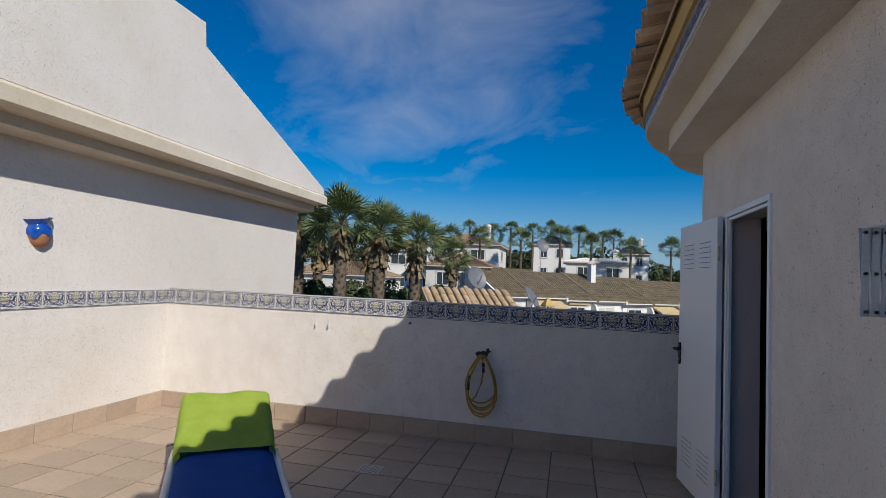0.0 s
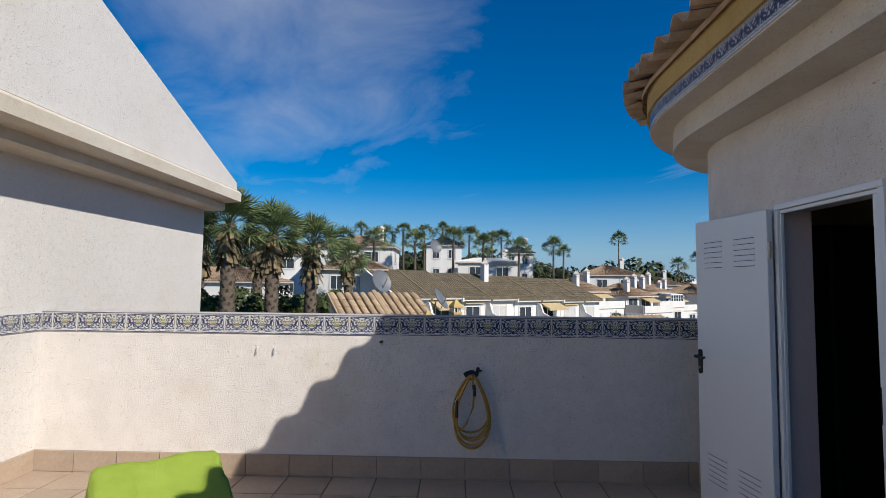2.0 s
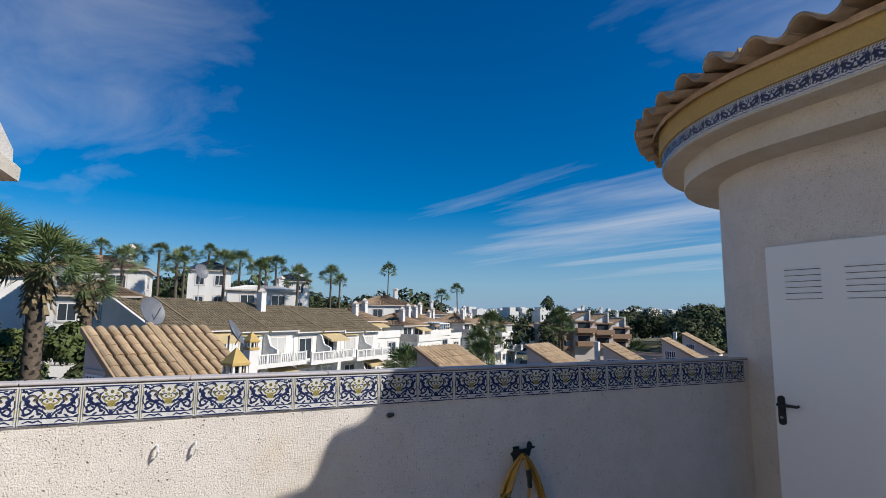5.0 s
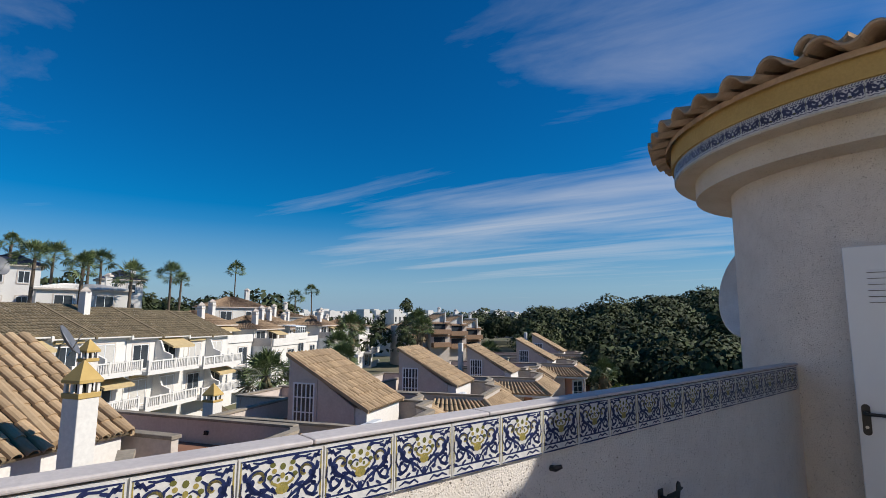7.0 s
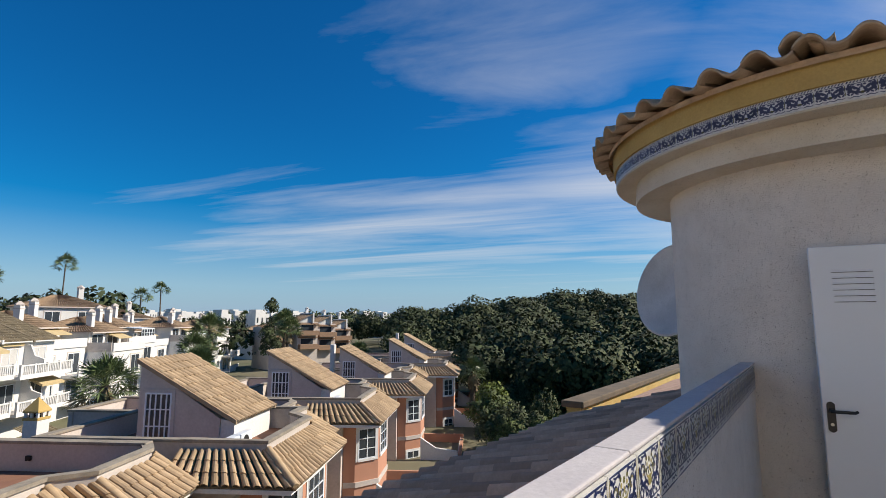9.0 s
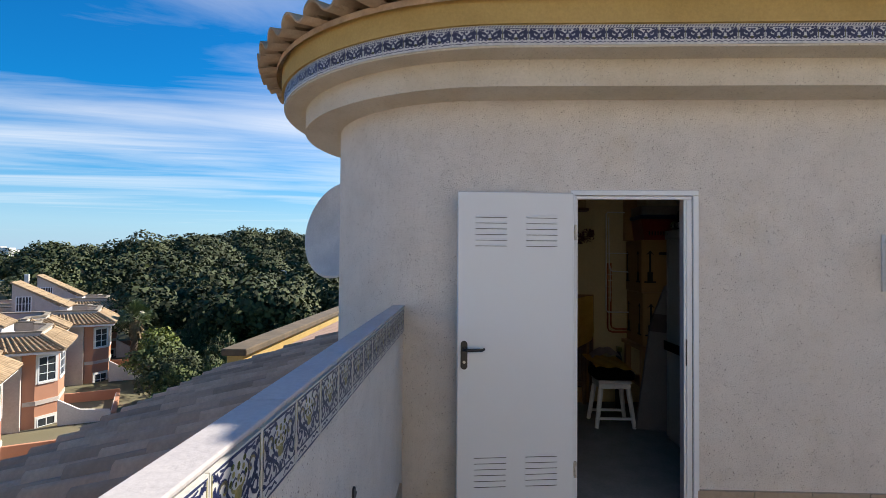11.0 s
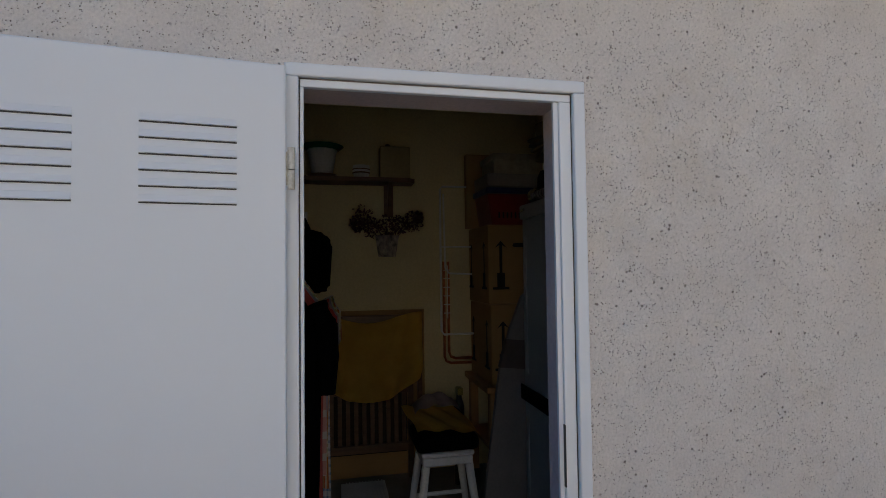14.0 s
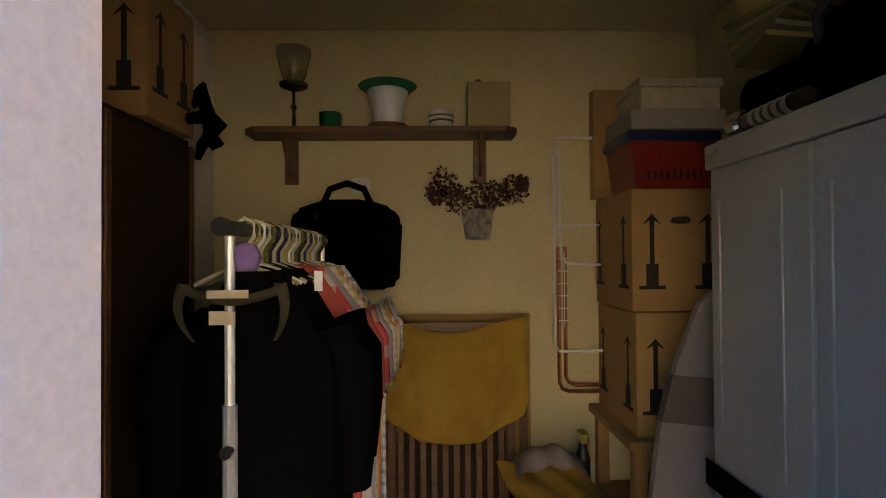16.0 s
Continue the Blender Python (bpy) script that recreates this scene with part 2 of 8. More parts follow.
def slab(bm, pts, axis, a0, a1, mi=0):
    """A polygon given in the two other axes, thick along 'x' or 'y'."""
    def put(p, a):
        return (a, p[0], p[1]) if axis == "x" else (p[0], a, p[1])
    lo = [bm.verts.new(put(p, a0)) for p in pts]
    hi = [bm.verts.new(put(p, a1)) for p in pts]
    fs = [bm.faces.new(lo[::-1]), bm.faces.new(hi)]
    for i in range(len(pts)):
        j = (i + 1) % len(pts)
        fs.append(bm.faces.new((lo[i], lo[j], hi[j], hi[i])))
    for f in fs:
        f.material_index = mi
    return bm


def tube(bm, pts, r, seg=8, mi=0, closed=False):
    """A round rod along points; r may be a list."""
    pts = [Vector(p) for p in pts]
    n = len(pts)
    rings = []
    up = Vector((0, 0, 1))
    for i, p in enumerate(pts):
        a = pts[i - 1] if i or closed else pts[i]
        b = pts[(i + 1) % n] if i < n - 1 or closed else pts[i]
        d = (b - a).normalized() if (b - a).length > 1e-9 else Vector((0, 0, 1))
        ref = up if abs(d.z) < 0.95 else Vector((1, 0, 0))
        s = d.cross(ref).normalized()
        w = s.cross(d).normalized()
        rr = r[i] if isinstance(r, (list, tuple)) else r
        rings.append([bm.verts.new(p + rr * (math.cos(2 * math.pi * k / seg) * s + math.sin(2 * math.pi * k / seg) * w)) for k in range(seg)])
    for i in range(n if closed else n - 1):
        q, o = rings[i], rings[(i + 1) % n]
        for k in range(seg):
            f = bm.faces.new((q[k], q[(k + 1) % seg], o[(k + 1) % seg], o[k]))
            f.material_index = mi
    if not closed:
        for q in (rings[0][::-1], rings[-1]):
            f = bm.faces.new(q)
            f.material_index = mi
    return bm


def lathe(bm, prof, at=(0, 0, 0), seg=24, mi=0, axis="z"):
    """Turns a profile of (radius, height) about an axis through at."""
    def put(r, h, a):
        c, s = r * math.cos(a), r * math.sin(a)
        p = {"z": (c, s, h), "x": (h, c, s), "y": (c, h, s)}[axis]
        return Vector(at) + Vector(p)
    rings = []
    for r, h in prof:
        rings.append([bm.verts.new(put(max(r, 1e-4), h, 2 * math.pi * k / seg)) for k in range(seg)])
    for q, o in zip(rings, rings[1:]):
        for k in range(seg):
            f = bm.faces.new((q[k], q[(k + 1) % seg], o[(k + 1) % seg], o[k]))
            f.material_index = mi
    for q in (rings[0][::-1], rings[-1]):
        f = bm.faces.new(q)
        f.material_index = mi
    return bm


def cloth(bm, f, nu, nv, thick=0.006, mi=0):
    """A sheet with thickness from a function of u, v in 0..1 giving a point."""
    top = [[bm.verts.new(f(i / nu, j / nv)) for j in range(nv + 1)] for i in range(nu + 1)]
    fs = []
    for i in range(nu):
        for j in range(nv):
            fs.append(bm.faces.new((top[i][j], top[i + 1][j], top[i + 1][j + 1], top[i][j + 1])))
    for q in fs:
        q.material_index = mi
    if thick:
        bmesh.ops.solidify(bm, geom=fs, thickness=thick)
    return bm



# ---- plan ----
XL, YB, YF = -5.42, -7.5, 0.0          # left wall, back end, front parapet
BAND0, BAND1 = 1.142, 1.292            # tile band
DOOR_Y0, DOOR_Y1, DOOR_TOP = -1.889, -1.107, 2.05
X_END, SHED_X, SHED_Y0, SHED_Y1 = 4.6, 2.62, -2.85, -0.05


ROUND = radians(160)                   # how far the corner turns


def outline(xc, yc, r, y_from=YB - 0.3, x_to=X_END, seg=36):
    """Plan line of the rounded house corner: straight along the terrace, round, straight on."""
    pts = [(xc - r, y_from)]
    pts += [(xc + r * math.cos(a), yc + r * math.sin(a)) for a in (math.pi - ROUND * i / seg for i in range(seg + 1))]
    return pts + [(x_to, pts[-1][1])]


# ---- terrace floor ----
solo("floor", bbox(XL - 0.2, 0.19, YB - 0.2, 0.0, -0.3, -0.006), GROUT, "beige square tiled terrace floor", "floor", kind="structure")
# ---- front parapet ----
solo("wall_front", bbox(XL - 0.2, 0.7, 0.0, 0.068, -8.5, BAND1), STUCCO, "low white stucco parapet wall with a tile band", "parapet wall", kind="structure")
# ---- left wall: lower part, upper neighbour wall, cornice and stepped gable ----
solo("wall_left", bbox(XL - 0.25, XL, YB, 2.72, -8.5, 2.56), STUCCO_COARSE, "white rendered side wall of the neighbouring house", "wall", kind="structure")
bm = B()
slab(bm, [(XL - 0.2, 2.53), (XL + 0.22, 2.545), (XL + 0.25, 2.56), (XL + 0.25, 2.645), (XL + 0.32, 2.66), (XL + 0.47, 2.67), (XL + 0.475, 2.785), (XL + 0.435, 2.82), (XL - 0.2, 2.83)], "y", YB, 2.80)
solo("trim_cornice_left", bm, STUCCO_SMOOTH, "stepped cream cornice along the neighbour's wall", "cornice", kind="structure")
bm = B()
slab(bm, [(YB, 2.83), (2.78, 2.83), (2.76, 2.93), (-0.2, 3.99), (-0.23, 4.24), (YB, 4.24)], "x", XL + 0.05, XL + 0.42)
solo("wall_gable", bm, STUCCO_COARSE, "white sloping gable wall above the cornice", "gable wall", kind="structure")
solo("wall_back", bbox(XL - 0.25, 0.0, YB - 0.2, YB, -8.5, 1.32), STUCCO, "plain white parapet closing the terrace", "parapet wall", kind="structure")

# ---- house: wall with doorway and rounded corner ----
WX, WY, WR = 1.2, -0.537, 1.2
bm = B()
box(bm, 0, 0.2, YB, DOOR_Y0, -0.3, 2.70)
box(bm, 0, 0.2, DOOR_Y0, DOOR_Y1, DOOR_TOP, 2.70)
box(bm, 0, 0.2, DOOR_Y0, DOOR_Y1, -0.3, 0.0)
box(bm, 0, 0.2, DOOR_Y1, WY, -0.3, 2.70)
bmesh.ops.remove_doubles(bm, verts=bm.verts, dist=0.0005)
wall_house = solo("wall_house", bm, STUCCO, "white stucco house wall with a storeroom doorway", "wall", kind="structure")
outer = [(WX + WR * math.cos(a), WY + WR * math.sin(a)) for a in (math.pi - ROUND * i / 40 for i in range(41))]
outer += [(X_END, outer[-1][1])]
inner = [(WX + (WR - 0.2) * math.cos(a), WY + (WR - 0.2) * math.sin(a)) for a in (math.pi - ROUND * i / 40 for i in range(41))]
inner = [(X_END, inner[-1][1])] + inner[::-1]
bm = prism(B(), outer + inner, -8.5, 2.70)
solo("wall_round_corner", bm, STUCCO, "rounded white stucco corner of the house", "wall", kind="structure", smooth=30)
R1, R2, RY = outline(1.32, -0.62, 1.60), outline(1.35, -0.66, 1.81), outline(1.35, -0.66, 1.84)
close = outline(1.2, -0.537, 1.08)[::-1]
solo("trim_moulding_low", prism(B(), R1 + close, 2.668, 2.83), STUCCO_SMOOTH, "cream rounded moulding under the eaves", "moulding", kind="structure", smooth=30)
solo("trim_moulding_high", prism(B(), R2 + close, 2.83, 2.955), STUCCO_SMOOTH, "cream upper moulding behind a tile frieze", "moulding", kind="structure", smooth=30)
solo("trim_fascia", prism(B(), RY + close, 2.955, 3.13), YELLOW, "ochre painted fascia under the roof tiles", "fascia", kind="structure", smooth=30)
# flat roof slab over the rooms
solo("ceiling_slab", bbox(0.12, X_END, YB, SHED_Y1 - 0.1, 2.96, 3.12), STUCCO_SMOOTH, "hidden roof slab", "roof slab", kind="structure")
solo("wall_house_end", bbox(X_END, X_END + 0.2, YB, 0.0, -0.3, 3.1), STUCCO, "plain end wall of the house", "wall", kind="structure")
SHED_PAINT = mat("cream_wall_paint", (0.64, 0.545, 0.32), 0.9, (0.59, 0.5, 0.29), 2, bump=0.15, bscale=60)
# storeroom shell
solo("wall_shed_back", bbox(SHED_X, SHED_X + 0.15, SHED_Y0, SHED_Y1, -0.3, 2.79), SHED_PAINT, "cream painted storeroom wall", "wall", kind="structure")
solo("wall_shed_left", bbox(0.2, SHED_X + 0.15, SHED_Y1, SHED_Y1 + 0.1, -0.3, 2.79), SHED_PAINT, "cream painted storeroom side wall", "wall", kind="structure")
solo("wall_shed_right", bbox(0.2, SHED_X + 0.15, SHED_Y0 - 0.1, SHED_Y0, -0.3, 2.79), SHED_PAINT, "cream painted storeroom side wall", "wall", kind="structure")
solo("ceiling", bbox(0.2, SHED_X + 0.15, SHED_Y0 - 0.1, SHED_Y1 + 0.1, 2.79, 2.83), SHED_PAINT, "cream storeroom ceiling", "ceiling", kind="structure")
SHED_FLOOR = mat("grey_polished_floor", (0.3, 0.285, 0.27), 0.22, (0.25, 0.24, 0.225), 6)
solo("floor_shed", bbox(0.0, SHED_X, SHED_Y0, SHED_Y1, 0.0, 0.02), SHED_FLOOR, "grey polished storeroom floor", "floor", kind="structure")

# ---- roof of the house: deck and barrel tiles ----
EX, EY, ER = 1.31, -0.62, 1.94
PITCH = radians(13)
SLOPE = math.tan(PITCH)


def eave_point(s):
    """Place and inward heading along the eaves, s metres from the start of the round corner."""
    arc = ER * ROUND
    if s < 0:
        return Vector((EX - ER, EY + s, 0)), 0.0
    if s < arc:
        a = math.pi - s / ER
        return Vector((EX + ER * math.cos(a), EY + ER * math.sin(a), 0)), a + math.pi
    return Vector((EX + ER * math.cos(math.pi - ROUND) + s - arc, EY + ER * math.sin(math.pi - ROUND), 0)), -math.pi / 2


def inward(s):
    p, h = eave_point(s)
    return p, Vector((math.cos(h), math.sin(h), 0)), h


bm = B()
stops = [-6.9] + [0.15 * i for i in range(36)]
lo, hi, lo2 = [], [], []
for s in stops:
    p, d, h = inward(s)
    a, c = p + d * 0.11, p + d * 1.85
    lo.append(bm.verts.new((a.x, a.y, 3.085)))
    lo2.append(bm.verts.new((a.x, a.y, 3.125)))
    hi.append(bm.verts.new((c.x, c.y, 3.125 + 1.78 * SLOPE)))
for i in range(len(stops) - 1):
    bm.faces.new((lo[i], lo[i + 1], lo2[i + 1], lo2[i]))
    bm.faces.new((lo2[i], lo2[i + 1], hi[i + 1], hi[i]))
roof_deck = solo("roof", bm, ROOF_TILE, "clay barrel tile roof over ochre eaves", "roof", kind="structure")


def tile_mesh(name, width, length, rise, thick=0.014, n=10):
    """One S-shaped clay tile: a rounded cover beside a shallow pan, y up the slope."""
    bm = B()
    rows = []
    for y, lift in ((0, 0.02), (length, 0.0)):
        for dz in (thick, 0):
            row = []
            for i in range(n + 1):
                u = i / n
                x = (u - 0.5) * width
                z = rise * math.sin(math.pi * u / 0.56) ** 0.75 if u < 0.56 else -0.5 * rise * math.sin(math.pi * (u - 0.56) / 0.44) ** 0.8
                row.append(bm.verts.new((x, y, z + lift + dz)))
            rows.append(row)
    a, b, c, d = rows
    for i in range(n):
        bm.faces.new((a[i], a[i + 1], c[i + 1], c[i]))
        bm.faces.new((b[i], d[i], d[i + 1], b[i + 1]))
        bm.faces.new((b[i], b[i + 1], a[i + 1], a[i]))
    bmesh.ops.recalc_face_normals(bm, faces=bm.faces)
    for f in bm.faces:
        f.smooth = True
    me = bpy.data.meshes.new(name)
    bm.to_mesh(me)
    bm.free()
    me.materials.append(ROOF_TILE)
    return me


def lay(mesh, name, m, parent):
    ob = new(name, mesh)
    ob.parent = parent
    ob.matrix_local = m
    return ob


eave_tile = tile_mesh("roof_tile", 0.272, 0.46, 0.056, 0.022, 16)
rng = random.Random(4)
for c in range(-24, 21):
    s = c * 0.265 + 0.1
    p, d, h = inward(s)
    for r in range(3 if s > -3 else 1):
        k = 1.0
        if 0 < s < ER * ROUND:
            k = (ER - 0.36 * r) / ER
        q = p + d * (0.36 * r - 0.02)
        m = (Matrix.Translation((q.x, q.y, 3.108 + 0.37 * r * SLOPE + rng.uniform(-0.008, 0.008)))
             @ Matrix.Rotation(h - math.pi / 2 + rng.uniform(-0.04, 0.04), 4, "Z") @ Matrix.Rotation(PITCH - 0.03, 4, "X") @ Matrix.Rotation(rng.uniform(-0.04, 0.04), 4, "Y") @ Matrix.Diagonal((k, 1, 1, 1)))
        lay(eave_tile, "roof_tile", m, roof_deck)
# hip ridge tiles climbing from the corner
for i in range(4):
    p, d, h = inward(0.17)
    q = p + d * (0.36 * i + 0.05)
    m = Matrix.Translation((q.x, q.y, 3.165 + 0.36 * i * SLOPE)) @ Matrix.Rotation(h - math.pi / 2, 4, "Z") @ Matrix.Rotation(PITCH, 4, "X") @ Matrix.Diagonal((1.0, 1, 1.2, 1))
    lay(eave_tile, "ridge_tile", m, roof_deck)

# ---- lower roof outside the front parapet, and the ochre wall beyond ----
solo("lower_roof", slab(B(), [(0.07, 0.55), (0.07, 0.96), (2.3, 0.27), (2.3, 0.1)], "x", -9, X_END + 4), ROOF_BROWN, "brown clay tile roof below the parapet", "roof", kind="structure")
solo("wall_ochre", bbox(3.75, 12, 2.62, 2.85, -8.5, 0.27), YELLOW, "ochre parapet wall of the house next door", "wall", kind="structure")
solo("trim_ochre_coping", bbox(3.7, 12, 2.56, 2.92, 0.27, 0.37, 0.02), mat("lichen_brown_coping", (0.17, 0.125, 0.08), 0.95, (0.1, 0.08, 0.055), 3, bump=0.5, bscale=25), "weathered brown coping on the ochre wall", "coping", kind="structure")

# ---- doorway lining: added thin boards, toned down for the reveal's shade ----
REVEAL = mat("shaded_reveal_plaster", (0.6, 0.5, 0.49), 0.85, (0.57, 0.475, 0.465), 2, bump=0.15, bscale=70)
solo("trim_reveal", bbox(0.022, 0.203, DOOR_Y1 - 0.008, DOOR_Y1, 0.02, DOOR_TOP), REVEAL, "added pinkish grey doorway lining, the reveal's shade in its colour", "reveal", kind="structure")
solo("trim_reveal", bbox(0.022, 0.203, DOOR_Y0, DOOR_Y0 + 0.008, 0.02, DOOR_TOP), REVEAL, "added pinkish grey doorway lining, the reveal's shade in its colour", "reveal", kind="structure")
solo("trim_reveal", bbox(0.022, 0.203, DOOR_Y0 + 0.008, DOOR_Y1 - 0.008, DOOR_TOP - 0.008, DOOR_TOP), REVEAL, "added pinkish grey doorway lining, the reveal's shade in its colour", "reveal", kind="structure")

# ---- door frame and door leaf ----
FR = thing("door_frame", "white painted steel frame round the storeroom doorway", "door frame", (0, 0, 0), kind="structure")
# outer flange on the wall, and the rebated inner frame a groove behind it
part("jamb", bbox(-0.014, 0.006, -1.134, -1.100, 0.0, 2.044, 0.004), DOOR_PAINT, FR)
part("jamb", bbox(-0.014, 0.006, -1.915, -1.880, 0.0, 2.044, 0.004), DOOR_PAINT, FR)
part("head", bbox(-0.014, 0.006, -1.915, -1.100, 2.0445, 2.078, 0.004), DOOR_PAINT, FR)
part("rebate", bbox(0.0, 0.02, -1.146, -1.137, 0.0, 2.02, 0.002), DOOR_PAINT, FR)
part("rebate", bbox(0.0, 0.02, -1.877, -1.842, 0.0, 2.02, 0.003), DOOR_PAINT, FR)
part("rebate", bbox(0.0, 0.02, -1.877, -1.137, 2.0205, 2.041, 0.003), DOOR_PAINT, FR)
# dark fillers give the shade inside the groove
part("groove", bbox(0.0065, 0.0195, -1.1365, -1.1, 0.0, 2.0405), GROUT, FR, "dark filler for the shade between flange and frame")
part("groove", bbox(0.0065, 0.0195, -1.915, -1.8775, 0.0, 2.0405), GROUT, FR, "dark filler for the shade between flange and frame")
part("stop", bbox(0.008, 0.0195, -1.8415, -1.828, 0.0, 2.02), DOOR_PAINT, FR)
part("strike_plate", bbox(-0.004, 0.014, -1.8418, -1.840, 0.95, 1.12), DARK, FR)

DL = 0.745
LEAF = thing("door", "white louvred metal door standing open against the wall", "door", (-0.025, -1.104, 0.03), 97, kind="")
# leaf in its own frame: x from the hinge, y is the face turned to the terrace
part("leaf", bbox(0.0, DL, 0.0, 0.04, 0.0, 2.02, 0.006), DOOR_PAINT, LEAF)
for xs in ((0.11, 0.31), (0.435, 0.635)):
    for zb in (0.18, 1.68):
        for i in range(6):
            z = zb + i * 0.036
            lv = part("louvre", slab(B(), [(0.0385, z), (0.0432, z + 0.001), (0.0405, z + 0.016), (0.0385, z + 0.018)], "x", xs[0], xs[1]), DOOR_PAINT, LEAF)
            # the leaf is solid; a black strip draws the slot's shade
            part("slot", bbox(xs[0], xs[1], 0.0395, 0.0425, z - 0.0035, z - 0.0005), DARK, lv, "black strip for the shade in a louvre slot")
h = part("handle", slab(B(), [(DL - 0.042 + 0.021 * math.cos(a), (1.065 if math.sin(a) > 0 else 0.93) + 0.021 * math.sin(a)) for a in (2 * math.pi * (i + 0.5) / 24 for i in range(24))], "y", 0.0402, 0.05), DARK, LEAF, "black lever handle on a rounded back plate")
bm = tube(B(), [(DL - 0.042, 0.05, 1.035), (DL - 0.042, 0.088, 1.035), (DL - 0.055, 0.094, 1.035), (DL - 0.15, 0.094, 1.035), (DL - 0.164, 0.09, 1.042)], [0.012, 0.011, 0.01, 0.009, 0.008], 10)
part("lever", bm, DARK, h)
part("lock_cylinder", lathe(B(), [(0.009, 0.0502), (0.009, 0.056)], (DL - 0.042, 0, 0.955), 14, axis="y"), STEEL, h, "steel lock cylinder")
for z in (0.22, 1.72):
    bm = tube(B(), [(-0.012, 0.035, z), (-0.012, 0.035, z + 0.045)], 0.009, 10)
    tube(bm, [(-0.012, 0.035, z + 0.047), (-0.012, 0.035, z + 0.1)], 0.0095, 10)
    box(bm, -0.018, 0.008, 0.03, 0.034, z + 0.01, z + 0.09)
    part("hinge", bm, mat("worn_hinge_paint", (0.62, 0.6, 0.52), 0.5, (0.45, 0.4, 0.3), 60), LEAF, "worn painted hinge")

# ---- decorated tiles ----
def ribbon(bm, pts, w, y, mi):
    """A flat painted stroke in the xz plane, tapering at its ends."""
    n = len(pts)
    l, r = [], []
    for i, (x, z) in enumerate(pts):
        a, b = pts[max(0, i - 1)], pts[min(n - 1, i + 1)]
        d = Vector((b[0] - a[0], b[1] - a[1]))
        d = d.normalized() if d.length else Vector((1, 0))
        k = w * (0.35 + 0.65 * math.sin(math.pi * (i + 0.5) / n)) / 2
        l.append(bm.verts.new((x - d.y * k, y, z + d.x * k)))
        r.append(bm.verts.new((x + d.y * k, y, z - d.x * k)))
    for i in range(n - 1):
        f = bm.faces.new((l[i], l[i + 1], r[i + 1], r[i]))
        f.material_index = mi


def blob(bm, x, z, rx, rz, y, mi, n=8):
    f = bm.faces.new([bm.verts.new((x + rx * math.cos(2 * math.pi * i / n), y, z + rz * math.sin(2 * math.pi * i / n))) for i in range(n)])
    f.material_index = mi


def spiral(x, z, r0, r1, a0, a1, n=12):
    return [(x + (r0 + (r1 - r0) * i / n) * math.cos(a0 + (a1 - a0) * i / n), z + (r0 + (r1 - r0) * i / n) * math.sin(a0 + (a1 - a0) * i / n)) for i in range(n + 1)]


